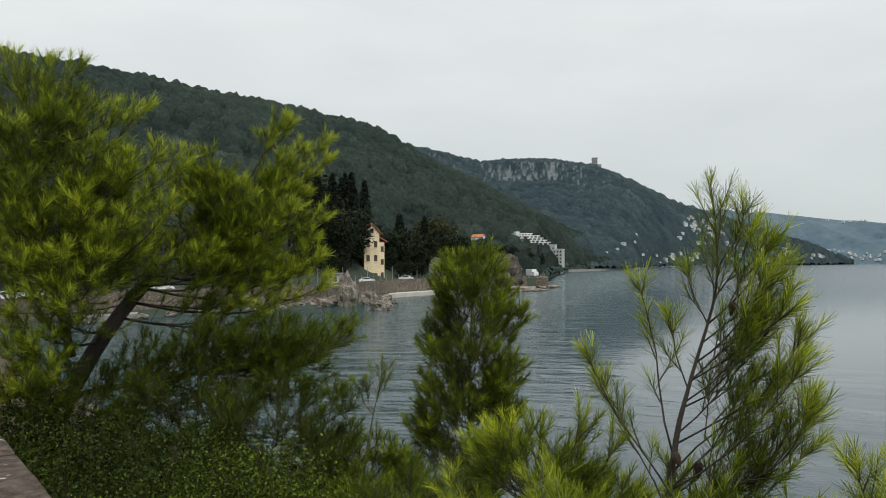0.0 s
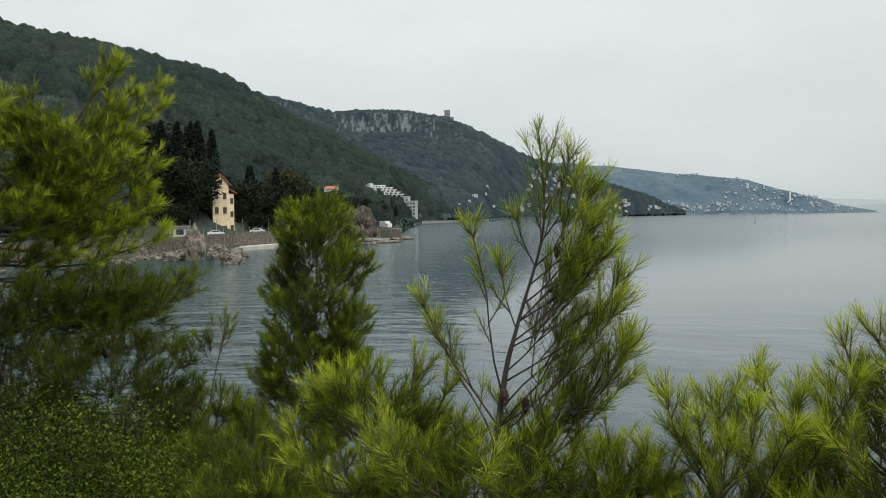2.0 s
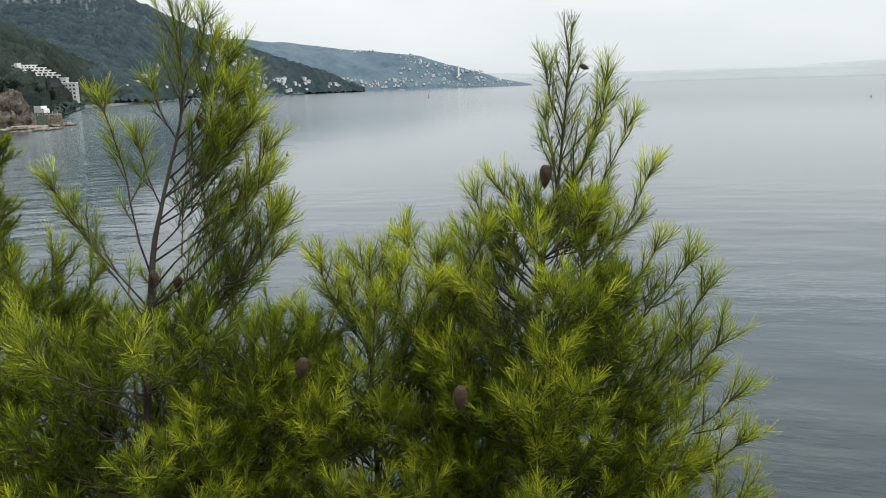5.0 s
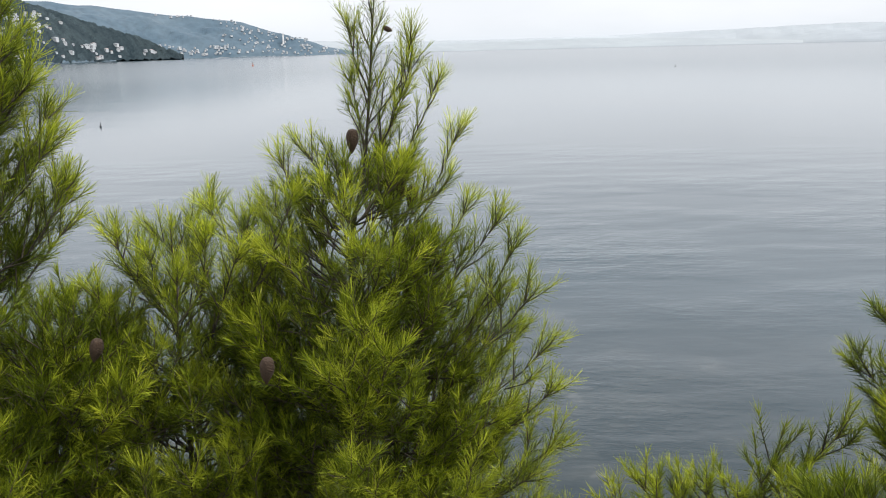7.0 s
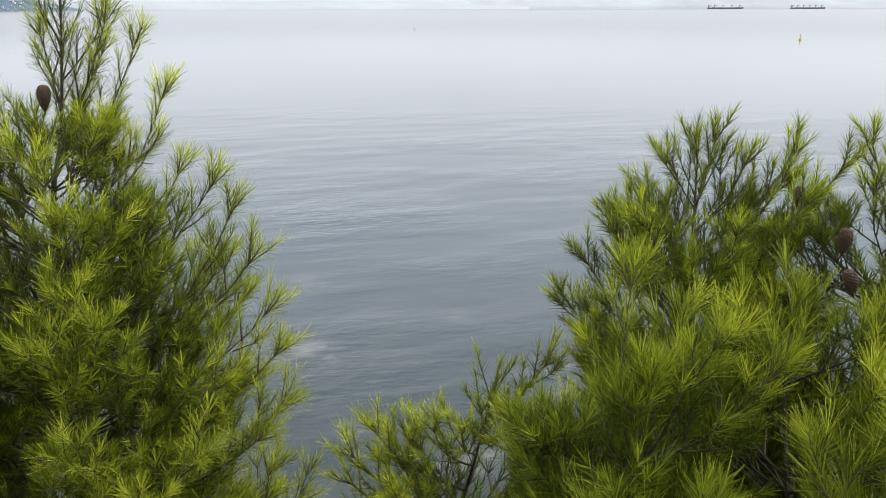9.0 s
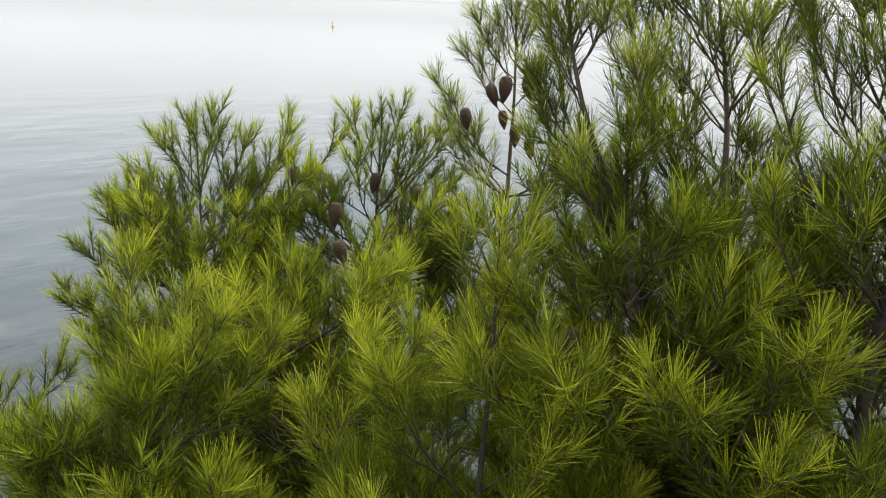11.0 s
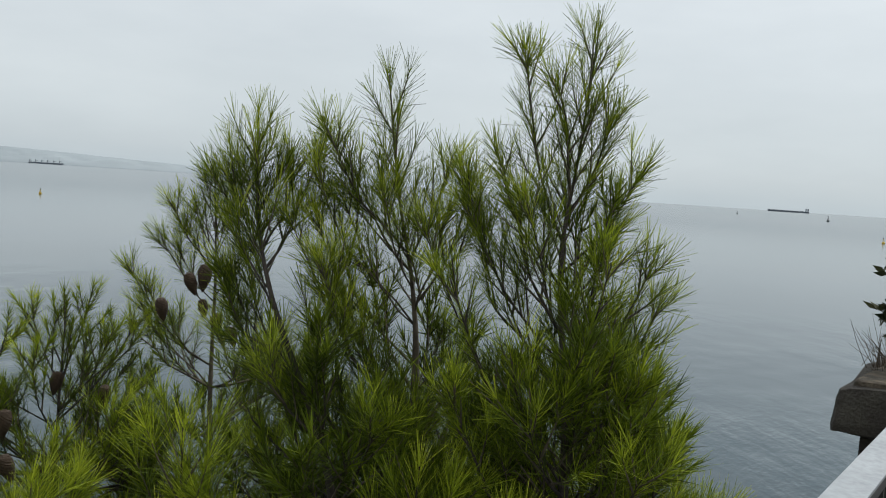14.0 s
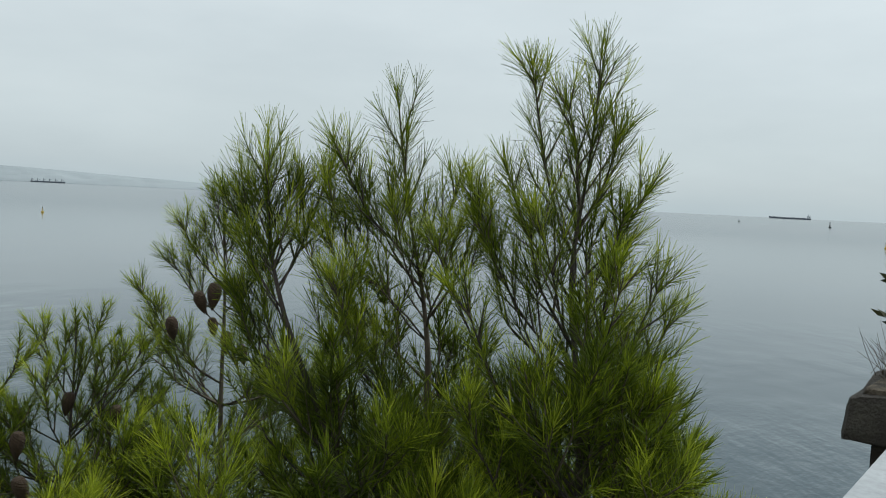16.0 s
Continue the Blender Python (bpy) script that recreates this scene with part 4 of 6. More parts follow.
van = thing("van", "white panel van parked at the headland", "van", facing(polar(2.55, 289, 3.985), -60))
part("body", box_bm(bmesh.new(), -2.6, 1.5, -1.0, 1.0, 0.5, 2.7, 0.15), M_CARWHITE, van)
part("cab", box_bm(bmesh.new(), 1.5, 2.9, -0.95, 0.95, 0.5, 1.9, 0.2), M_CARWHITE, van)
part("windscreen", box_bm(bmesh.new(), 1.7, 2.4, -0.97, 0.97, 1.45, 1.86, 0.05), M_WINDOW, van)
for x in (-1.8, 1.9):
    for y in (-0.85, 0.85):
        V, F = tube([([(x, y - 0.13, 0.36), (x, y + 0.13, 0.36)], [0.36, 0.36])], 12)
        mesh_ob("wheel", V, F, M_TYRE, van)
vp = thing("parking_terrace", "small stone terrace under the parked van", "terrace", facing(polar(2.75, 292, 0)), kind="structure")
box("base", -9, 4.5, -7, 14, -1, 3.98, M_SEAWALL, vp)
for i in range(9):
    box("fence_post", -8.0 + i * 1.4, -7.8 + i * 1.4, -6.9, -6.7, 3.984, 5.0, M_CONCRETE, vp)
kiosk = thing("kiosk", "small pale gate kiosk beside the road", "kiosk", facing(polar(-10.9, lerp_table(FOOT, -10.9) + 14, 3.985)))
box("body", -1.6, 1.6, 0, 2, 0, 2.6, M_GREYWALL, kiosk)
box("roof", -2.0, 2.0, -0.4, 2.4, 2.604, 2.85, M_CONCRETE, kiosk)
box("opening", -1.0, 0.6, -0.03, 0.05, 0.9, 2.1, M_WINDOW, kiosk)
fence = thing("road_fence", "thin dark posts of the roadside fence", "fence", kind="")
for i in range(26):
    a = -12 + i * 0.42
    q = polar(a, lerp_table(FOOT, a) + 21, 3.9)
    V, F = tube([([q, (q[0], q[1], q[2] + (2.0 if i % 4 else 4.2))], [0.09, 0.07])], 5)
    mesh_ob("post", V, F, M_CONCRETE, fence)


# ---- trees of the bay ----
def leaf_tris(centres, size, rng):
    """One ragged triangle of leaves at each centre."""
    n = len(centres)
    d = rng.normal(size=(n, 3, 3))
    d /= np.linalg.norm(d, axis=2, keepdims=True)
    co = centres[:, None, :] + d * (np.asarray(size).reshape(-1, 1, 1) * rng.uniform(0.6, 1.2, (n, 3, 1)))
    return co.reshape(-1, 3), np.arange(n * 3).reshape(-1, 3)


def broad_tree(seed, h, w, leaves, label, trunk=0.28):
    rng = np.random.default_rng(seed)
    t = thing("tree", label, "tree")
    limbs = [([(0, 0, -1), (0.1, 0.1, h * 0.3), (0.0, 0.2, h * 0.6)], [trunk, trunk * 0.8, trunk * 0.4])]
    V, F = tube(limbs, 7)
    mesh_ob("trunk", V, F, M_BARK, t)
    L = []
    for k in range(7):
        q = rng.uniform(0, 6.28)
        L.append(([(0, 0.1, h * rng.uniform(0.25, 0.5)), (w * 0.25 * math.cos(q), w * 0.25 * math.sin(q), h * 0.55), (w * 0.4 * math.cos(q), w * 0.4 * math.sin(q), h * rng.uniform(0.6, 0.85))], [trunk * 0.45, trunk * 0.25, 0.04]))
    V, F = tube(L, 5)
    mesh_ob("branchwork", V, F, M_BARK, t)
    blobs = [(np.array((rng.uniform(-0.34, 0.34) * w, rng.uniform(-0.34, 0.34) * w, h * rng.uniform(0.28, 0.86))), w * rng.uniform(0.16, 0.27)) for _ in range(16)]
    C = []
    for c, r in blobs:
        d = rng.normal(size=(110, 3))
        d /= np.linalg.norm(d, axis=1, keepdims=True)
        C.append(c + d * r * rng.uniform(0.55, 1.08, (110, 1)) * (1, 1, 0.85))
    co, tr = leaf_tris(np.concatenate(C), rng.uniform(0.45, 0.85, 1760), rng)
    tri_ob("crown", co, tr, leaves, t)
    return t


def cypress(seed, h, label):
    rng = np.random.default_rng(seed)
    t = thing("cypress", label, "tree")
    V, F = tube([([(0, 0, -1), (0, 0, h * 0.5), (0, 0, h * 0.95)], [0.2, 0.12, 0.03])], 6)
    mesh_ob("trunk", V, F, M_BARK, t)
    z = rng.uniform(0.03, 1.0, 1500)
    rad = h * 0.105 * np.power(np.clip(np.sin(np.pi * np.clip(0.12 + 0.88 * z, 0, 1) ** 0.75), 0, 1), 0.7) * np.sqrt(rng.uniform(0.35, 1.05, 1500))
    q = rng.uniform(0, 6.283, 1500)
    co, tr = leaf_tris(np.stack([rad * np.cos(q), rad * np.sin(q), z * h], 1), rng.uniform(0.35, 0.65, 1500), rng)
    tri_ob("crown", co, tr, M_CYPRESS, t)
    return t


def place_tree(t, a, r, s=1.0, turn=0.0):
    t.matrix_basis = pose(*polar(a, r, hill_z(a, r)), 0, 0, turn) @ Matrix.Scale(s, 4)


dark_tree = broad_tree(1, 13, 11, M_GROVE, "dark evergreen oak in the grove behind the villa")
dark_tree2 = broad_tree(2, 11, 12, M_GROVE, "broad dark evergreen tree beside the shore road")
brown_tree = broad_tree(3, 14, 11, M_GROVE_BROWN, "tall tree with olive-brown autumn leaves")
cyp = cypress(4, 17, "tall slender dark cypress behind the villa")
rt = random.Random(77)
used = set()
DARK = [(-11.6, 232, 1.15), (-10.9, 226, 1.2), (-10.1, 236, 1.3), (-12.6, 228, 1.1), (-13.6, 222, 1.1), (-10.4, 225, 0.95), (-9.9, 246, 1.35), (-14.8, 214, 1.0), (-16.2, 205, 1.0), (-17.8, 200, 0.9),
        (-11.3, 250, 1.45), (-12.8, 250, 1.4), (-7.4, 262, 0.9), (-6.6, 266, 0.85), (-5.7, 262, 0.95), (-4.9, 270, 1.0), (-6.1, 274, 1.1), (-4.2, 284, 1.05), (-3.3, 290, 1.0), (-7.1, 256, 0.55), (-6.2, 252, 0.5),
        (-2.4, 298, 0.9), (-1.5, 306, 0.85), (-0.6, 312, 0.8), (0.3, 316, 0.8), (1.1, 320, 0.75), (1.8, 330, 0.7), (-19.5, 195, 0.8), (-21.5, 190, 0.8), (-23.5, 182, 0.75), (-25.5, 178, 0.75),
        (-27.5, 175, 0.8), (-29.5, 165, 0.8), (2.4, 345, 0.7), (2.9, 420, 0.8), (3.2, 520, 0.8), (-5.2, 256, 0.5), (-9.75, 236, 1.05), (-9.95, 232, 0.85), (-3.0, 278, 0.6),
        (-13.6, 203, 0.5), (-12.7, 206, 0.55), (-12.0, 208, 0.5), (-11.3, 212, 0.5), (-10.6, 216, 0.45), (-14.6, 196, 0.5), (-15.6, 193, 0.5), (-17.0, 190, 0.5), (-1.9, 284, 0.55), (2.2, 318, 0.6), (2.9, 350, 0.6)]
for i, (a, r, s) in enumerate(DARK):
    src = dark_tree if i % 2 else dark_tree2
    t = src if src.name not in used else copy_thing(src, pose(0, 0, 0))
    used.add(src.name)
    place_tree(t, a, r, s, rt.uniform(0, 360))
    tagged(t, group="dark trees round the bay")
for i, (a, r, s) in enumerate(((-4.1, 300, 1.15), (-3.2, 304, 1.05), (-4.9, 306, 0.9), (-2.6, 308, 0.8))):
    t = brown_tree if i == 0 else copy_thing(brown_tree, pose(0, 0, 0))
    place_tree(t, a, r, s, rt.uniform(0, 360))
for i, (a, r, s) in enumerate(((-8.85, 262, 1.32), (-9.75, 250, 1.42), (-10.4, 252, 1.2), (-11.0, 240, 1.35), (-10.15, 262, 1.25), (-6.55, 285, 0.85), (-6.35, 287, 0.85), (-4.75, 282, 1.0), (-12.0, 244, 1.2), (-9.5, 258, 1.1))):
    t = cyp if i == 0 else copy_thing(cyp, pose(0, 0, 0))
    place_tree(t, a, r, s, rt.uniform(0, 360))
    tagged(t, group="cypresses")


def clump_template(seed, tris):
    """A ragged tree crown of leafy triangles, about 1 unit in radius."""
    rng = np.random.default_rng(seed)
    d = rng.normal(size=(tris, 3))
    d /= np.linalg.norm(d, axis=1, keepdims=True)
    d[:, 2] = np.abs(d[:, 2]) * 1.15 - 0.25
    c = d * rng.uniform(0.55, 0.95, (tris, 1))
    a = np.cross(d, rng.normal(size=(tris, 3)))
    a /= np.linalg.norm(a, axis=1, keepdims=True)
    b = np.cross(d, a)
    k = 2.1 / math.sqrt(tris)
    co = np.stack([c + a * k * 1.3 + d * rng.normal(0, 0.12, (tris, 1)), c - a * k * 0.8 + b * k * 1.2 + d * rng.normal(0, 0.12, (tris, 1)), c - a * k * 0.8 - b * k * 1.2 + d * rng.normal(0, 0.12, (tris, 1))], 1)
    nm = co + (0, 0, 0.35)
    nm /= np.linalg.norm(nm, axis=2, keepdims=True)
    return co.reshape(-1, 3) + (0, 0, 0.3), np.arange(tris * 3).reshape(-1, 3), nm.reshape(-1, 3)


def forest(name, places, sizes, tris, material, label, seed):
    """Many tree crowns on a hillside, as one mass."""
    rng = np.random.default_rng(seed)
    temps = [clump_template(seed + k, tris) for k in range(9)]
    C, T, N, n0 = [], [], [], 0
    for p, s in zip(places, sizes):
        co, tr, nm = temps[rng.integers(9)]
        t = rng.uniform(0, 6.28)
        c, sn = math.cos(t), math.sin(t)
        q = co * (s, s, s * rng.uniform(0.65, 1.05))
        q = np.stack([q[:, 0] * c - q[:, 1] * sn, q[:, 0] * sn + q[:, 1] * c, q[:, 2]], 1) + p
        C.append(q)
        T.append(tr + n0)
        N.append(np.stack([nm[:, 0] * c - nm[:, 1] * sn, nm[:, 0] * sn + nm[:, 1] * c, nm[:, 2]], 1))
        n0 += len(q)
    ob = tri_ob(name, np.concatenate(C), np.concatenate(T), material, None, None, np.concatenate(N))
    return tagged(ob, label, "forest", kind="stuff")


def shore_trees():
    rng = np.random.default_rng(17)
    P, S = [], []
    for _ in range(560):
        a = rng.uniform(3.3, 5.2) if rng.uniform() < 0.4 else rng.uniform(5, 8.2) if rng.uniform() < 0.6 else rng.uniform(8, 13.5)
        f = lerp_table(FOOT, a) if a < 6.5 else lerp_table(CLIFF_FOOT, a)
        P.append(polar(a, f + rng.uniform(14, 60), 2.6))
        S.append(rng.uniform(2.4, 4.4))
    forest("shore_tree_row", P, S, 90, M_SHORE, "row of dark trees along the far shore", 41)


shore_trees()


# ---- ships and buoys on the sea ----
def ship(a, r, length, turn, label, cranes=0):
    s = thing("cargo_ship", label, "ship", facing(polar(a, r, 0), turn))
    L, B, D = length / 2, length * 0.06, length * 0.036
    bm = bmesh.new()
    low = [(-L * 0.98, 0), (-L * 0.9, B), (L * 0.82, B), (L * 0.96, 0), (L * 0.82, -B), (-L * 0.9, -B)]
    a1 = [bm.verts.new((x, y, -2)) for x, y in low]
    a2 = [bm.verts.new((x * 1.015, y, D + (0.02 * length if x > L * 0.9 else 0))) for x, y in low]
    for k in range(6):
        bm.faces.new((a1[k], a1[(k + 1) % 6], a2[(k + 1) % 6], a2[k]))
    bm.faces.new(a2)
    bm.faces.new(a1[::-1])
    part("hull", bm, M_HULL, s)
    box("bridge", -L * 0.92, -L * 0.80, -B * 0.8, B * 0.8, D + 0.01, D + length * 0.075, M_SHIPWHITE, s, 0.4)
    box("funnel", -L * 0.96, -L * 0.93, -B * 0.2, B * 0.2, D + 0.01, D + length * 0.07, M_HULL, s)
    V, F = tube([([(-L * 0.86, 0, D + length * 0.07), (-L * 0.86, 0, D + length * 0.12)], [0.8, 0.4])], 5)
    mesh_ob("mast", V, F, M_SHIPWHITE, s)
    for k in range(cranes):
        x = -L * 0.6 + k * L * 1.35 / max(1, cranes - 1)
        V, F = tube([([(x, 0, D), (x, 0, D + length * 0.085)], [1.3, 1.0]), ([(x, 0, D + length * 0.07), (x + length * 0.07, 0, D + length * 0.05)], [0.8, 0.5])], 5)
        mesh_ob("crane", V, F, M_HULL, s)
    for k in range(7):
        x = -L * 0.72 + k * L * 0.22
        box("hatch", x, x + L * 0.17, -B * 0.6, B * 0.6, D + 0.01, D + length * 0.012, M_HULL, s)
    return s


def buoy(a, r, h, body, label):
    b = thing("buoy", label, "buoy", pose(*polar(a, r, 0), 0, 4))
    V, F = tube([([(0, 0, -0.6), (0, 0, 0.1), (0, 0, h * 0.2), (0, 0, h * 0.3)], [h * 0.16, h * 0.24, h * 0.24, h * 0.12])], 14)
    mesh_ob("float", V, F, body, b)
    V, F = tube([([(h * 0.14 * math.cos(q), h * 0.14 * math.sin(q), h * 0.28), (0, 0, h * 0.8)], [h * 0.03, h * 0.025]) for q in (0, 2.1, 4.2)], 5)
    mesh_ob("tower", V, F, body, b)
    V, F = tube([([(0, 0, h * 0.75), (0, 0, h * 0.82), (0, 0, h)], [h * 0.05, h * 0.09, h * 0.06])], 8)
    mesh_ob("lantern", V, F, M_BUOYDARK, b)
    return b


ship(74.3, 3900, 150, 4, "dark cargo ship with deck cranes at anchor", 4)
ship(79.05, 3900, 136, -6, "long dark bulk carrier lying at anchor far out", 5)
ship(90.85, 4300, 118, 5, "faint grey ship at anchor in the haze", 4)
ship(126.7, 3500, 152, 178, "low dark tanker with a white bridge at anchor", 0)
buoy(26.86, 683, 3.0, M_BUOYRED, "slim faded red navigation buoy on the open water")
buoy(54.5, 362, 1.0, M_BUOYDARK, "dark navigation buoy with a lantern")
buoy(78.85, 262, 1.6, M_BUOYYEL, "yellow navigation buoy with a dark lantern")
buoy(123.7, 1060, 3.6, M_BUOYDARK, "small dark buoy far out on the water")
buoy(129.05, 895, 5.6, M_BUOYDARK, "tall dark conical buoy")
buoy(132.2, 310, 2.0, M_BUOYYEL, "yellow buoy half hidden by the wall plants")
buoy(17.3, 122, 0.6, M_BUOYDARK, "tiny dark mooring float")


# ---- pines ----
UP = np.array((0.0, 0.0, 1.0))


def smooth_path(ctrl, n):
    """A rounded line through control points."""
    c = np.asarray(ctrl, float)
    if len(c) == 2:
        return c[0] + (c[1] - c[0]) * np.linspace(0, 1, n)[:, None]
    P = np.concatenate([[2 * c[0] - c[1]], c, [2 * c[-1] - c[-2]]])
    out = []
    for t in np.linspace(0, len(c) - 1 - 1e-6, n):
        i = int(t)
        f = t - i
        a, b, d, e = P[i], P[i + 1], P[i + 2], P[i + 3]
        out.append(0.5 * ((2 * b) + (d - a) * f + (2 * a - 5 * b + 4 * d - e) * f * f + (3 * b - a - 3 * d + e) * f ** 3))
    return np.array(out)


def twig_tubes(P, R):
    """Three-sided tapered tubes along many twigs of equal point count, as arrays."""
    n, m = P.shape[:2]
    d = np.empty_like(P)
    d[:, 1:-1], d[:, 0], d[:, -1] = P[:, 2:] - P[:, :-2], P[:, 1] - P[:, 0], P[:, -1] - P[:, -2]
    d /= np.maximum(np.linalg.norm(d, axis=2, keepdims=True), 1e-9)
    a = np.cross(d, (0.31, 0.87, 0.38))
    a /= np.maximum(np.linalg.norm(a, axis=2, keepdims=True), 1e-9)
    b = np.cross(d, a)
    ring = np.stack([P + R[..., None] * (math.cos(2.0944 * k) * a + math.sin(2.0944 * k) * b) for k in range(3)], 2)
    i = np.arange(n * m * 3).reshape(n, m, 3)
    j = i[:, :, (1, 2, 0)]
    T = np.concatenate([np.stack([i[:, :-1], j[:, :-1], j[:, 1:]], -1).reshape(-1, 3), np.stack([i[:, :-1], j[:, 1:], i[:, 1:]], -1).reshape(-1, 3)])
    return ring.reshape(-1, 3), T


class Pine:
    def __init__(self, seed, needle=0.085, width=0.0014, dens=560, detail=2, tone=1.0):
        self.tone = tone
        self.rng = np.random.default_rng(seed)
        self.blunt, self.old = detail == 2, False
        near = detail > 1
        self.needle, self.width, self.dens = needle * 0.84, width * (1.1 if not near else 1.4 if self.blunt else 1.8), dens * (0.78 if near else 1.15)
        self.co, self.tr, self.age_shade, self.n0 = [], [], [], 0
        self.twigs, self.boughs, self.cones = [], [], []

    def brush(self, path, cover, full=1.0, fresh=0.75, spread=(45, 15)):
        """Needles round the end of a shoot; old growth inside the crown has fewer, broader and duller ones, coloured
        darker for inner shade too.
        """
        rng = self.rng
        seg = np.linalg.norm(np.diff(path, axis=0), axis=1)
        cum = np.concatenate([[0], np.cumsum(seg)])
        L = cum[-1]
        cover = min(cover, L)
        blunt, wide = self.blunt and not self.old, 2.0 if self.old and self.blunt else 1.0
        n = int(cover * self.dens * full * rng.uniform(0.85, 1.15) * (0.6 if self.old else 1.0)) + 8
        u = np.minimum(1.0, 1.06 * rng.uniform(0, 1, n) ** 0.85)
        s = L - cover + cover * u
        base = np.stack([np.interp(s, cum, path[:, k]) for k in range(3)], 1)
        d = unit(path[-1] - path[max(0, len(path) - 3)])
        a = unit(np.cross(d, (0.37, 0.21, 0.9)))
        b = np.cross(d, a)
        q = rng.uniform(0, 6.283, n)
        ang = np.radians(spread[0] - spread[1] * u + rng.normal(0, 9, n))
        side = np.cos(q)[:, None] * a + np.sin(q)[:, None] * b
        dir0 = np.cos(ang)[:, None] * d + np.sin(ang)[:, None] * side
        dir0 = dir0 + UP * 0.06 + rng.normal(0, 0.05, (n, 3))
        dir0 /= np.linalg.norm(dir0, axis=1, keepdims=True)
        ln = self.needle * rng.uniform(0.74, 1.06, n)
        w = np.cross(dir0, side + rng.normal(0, 0.6, (n, 3)))
        w /= np.maximum(np.linalg.norm(w, axis=1, keepdims=True), 1e-6)
        hw = w * self.width * wide * rng.uniform(0.8, 1.2, (n, 1)) * 0.5
        tip = base + dir0 * ln[:, None]
        if blunt:
            co = np.stack([base - hw * 0.7, base + hw * 0.7, tip + hw * 0.55, tip - hw * 0.55], 1).reshape(-1, 3)
            tr = (self.n0 + np.arange(n)[:, None, None] * 4 + np.array(((0, 1, 2), (0, 2, 3)))).reshape(-1, 3)
        else:
            co = np.stack([base - hw, base + hw, tip], 1).reshape(-1, 3)
            tr = self.n0 + np.arange(n)[:, None] * 3 + np.array((0, 1, 2))
        # Besides growth stage, tone and old carry crown shade into the needle colour.
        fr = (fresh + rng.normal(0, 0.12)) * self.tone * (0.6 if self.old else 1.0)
        self.age_shade.append(np.repeat(np.clip(fr * (0.28 + 0.78 * u) + rng.normal(0, 0.06, n), 0, 1), 4 if blunt else 3))
        self.co.append(co)
        self.tr.append(tr)
        self.n0 += len(co)

    def shoot(self, p, d, length, r0=0.0035, lift=0.5, cover=0.75, full=1.0, fresh=0.6):
        """A side twig that bends upwards and carries a brush of needles."""
        d = unit(d)
        pts = [np.asarray(p, float)]
        for k in range(3):
            d = unit(d + UP * lift * 0.3)
            pts.append(pts[-1] + d * length / 3)
        pts = np.array(pts)
        self.twigs.append((pts[[0, 2, 3]], (r0, 0.002, 0.0011)))
        self.brush(pts, max(0.07, min(length * cover, 0.075 + 0.22 * length)), full * 1.3, fresh, (56, 33))
        return pts

    def bough(self, a, tip, r0, gap=0.05, sag=0.12, bare=0.3, reach=0.24, full=1.0, sub=True, tip_cover=0.24):
        """A limb from a to tip with side twigs spiralling round it."""
        rng = self.rng
        a, tip = np.asarray(a, float), np.asarray(tip, float)
        L = np.linalg.norm(tip - a)
        c1 = a + (tip - a) * 0.33 + rng.normal(0, 0.02, 3) * L
        c2 = a + (tip - a) * 0.68 + rng.normal(0, 0.025, 3) * L
        c1[2] -= sag * L * 0.7
        c2[2] -= sag * L
        path = smooth_path([a, c1, c2, tip], 14)
        self.boughs.append((path[[0, 3, 6, 8, 11, 13]], np.linspace(r0 * 0.55, 0.0016, 6)))
        self.brush(path, min(tip_cover, L * 0.5), full, 0.85)
        t, q = bare, rng.uniform(0, 6.28)
        while t < 0.95:
            i = t * 13
            k = min(int(i), 12)
            p = path[k] + (path[k + 1] - path[k]) * (i - k)
            d = unit(path[k + 1] - path[k])
            u = unit(np.cross(d, UP + rng.normal(0, 0.05, 3)))
            v = np.cross(u, d)
            q += 2.4 + rng.normal(0, 0.25)
            side = math.cos(q) * u + math.sin(q) * v * 0.75 + 0.25 * UP
            ang = radians(rng.uniform(36, 54))
            ln = reach * (1.05 - 0.62 * t) * rng.uniform(0.7, 1.25)
            pts = self.shoot(p, math.cos(ang) * d + math.sin(ang) * side, ln, 0.0035, 0.55, 0.8, full, 0.2 + 0.66 * t + rng.normal(0, 0.1))
            if sub and ln > 0.13 and rng.uniform() < 0.6:
                for sgn in (-1, 1):
                    d2 = unit(pts[-1] - pts[0])
                    s2 = unit(np.cross(d2, UP)) * sgn
                    self.shoot(pts[2], d2 * 0.8 + s2 * 0.6 + UP * 0.15, ln * rng.uniform(0.4, 0.65), 0.0025, 0.5, 0.9, full, 0.16 + 0.62 * t + rng.normal(0, 0.12))
            t += 0.84 * gap / L * rng.uniform(0.7, 1.3)
        d = unit(path[13] - path[11])
        u = unit(np.cross(d, (0.2, 0.9, 0.3)))
        v = np.cross(d, u)
        q = rng.uniform(0, 6.28)
        for k in range(3):                                      # the whorl of short shoots under the tip
            q += 2.1 + rng.normal(0, 0.2)
            self.shoot(path[12], d + 0.55 * (math.cos(q) * u + math.sin(q) * v), reach * rng.uniform(0.35, 0.6), 0.0025, 0.4, 0.95, full, 0.8)
        return path

    def build(self, name, label, trunk, radii, material, needle_material=M_NEEDLE):
        top = thing(name, label, "pine tree", Matrix.Translation(trunk[0]))
        off = -np.asarray(trunk[0])
        pts = smooth_path(trunk, 26)
        V, F = tube([(pts + off, np.interp(np.linspace(0, 1, 26), np.linspace(0, 1, len(radii)), radii) * 0.4)], 9)
        mesh_ob("trunk", V, F, material, top, True)
        for path, rr in self.boughs:
            V, F = tube([(path + off, rr)], 4)
            mesh_ob("branch", V, F, material, top, True)
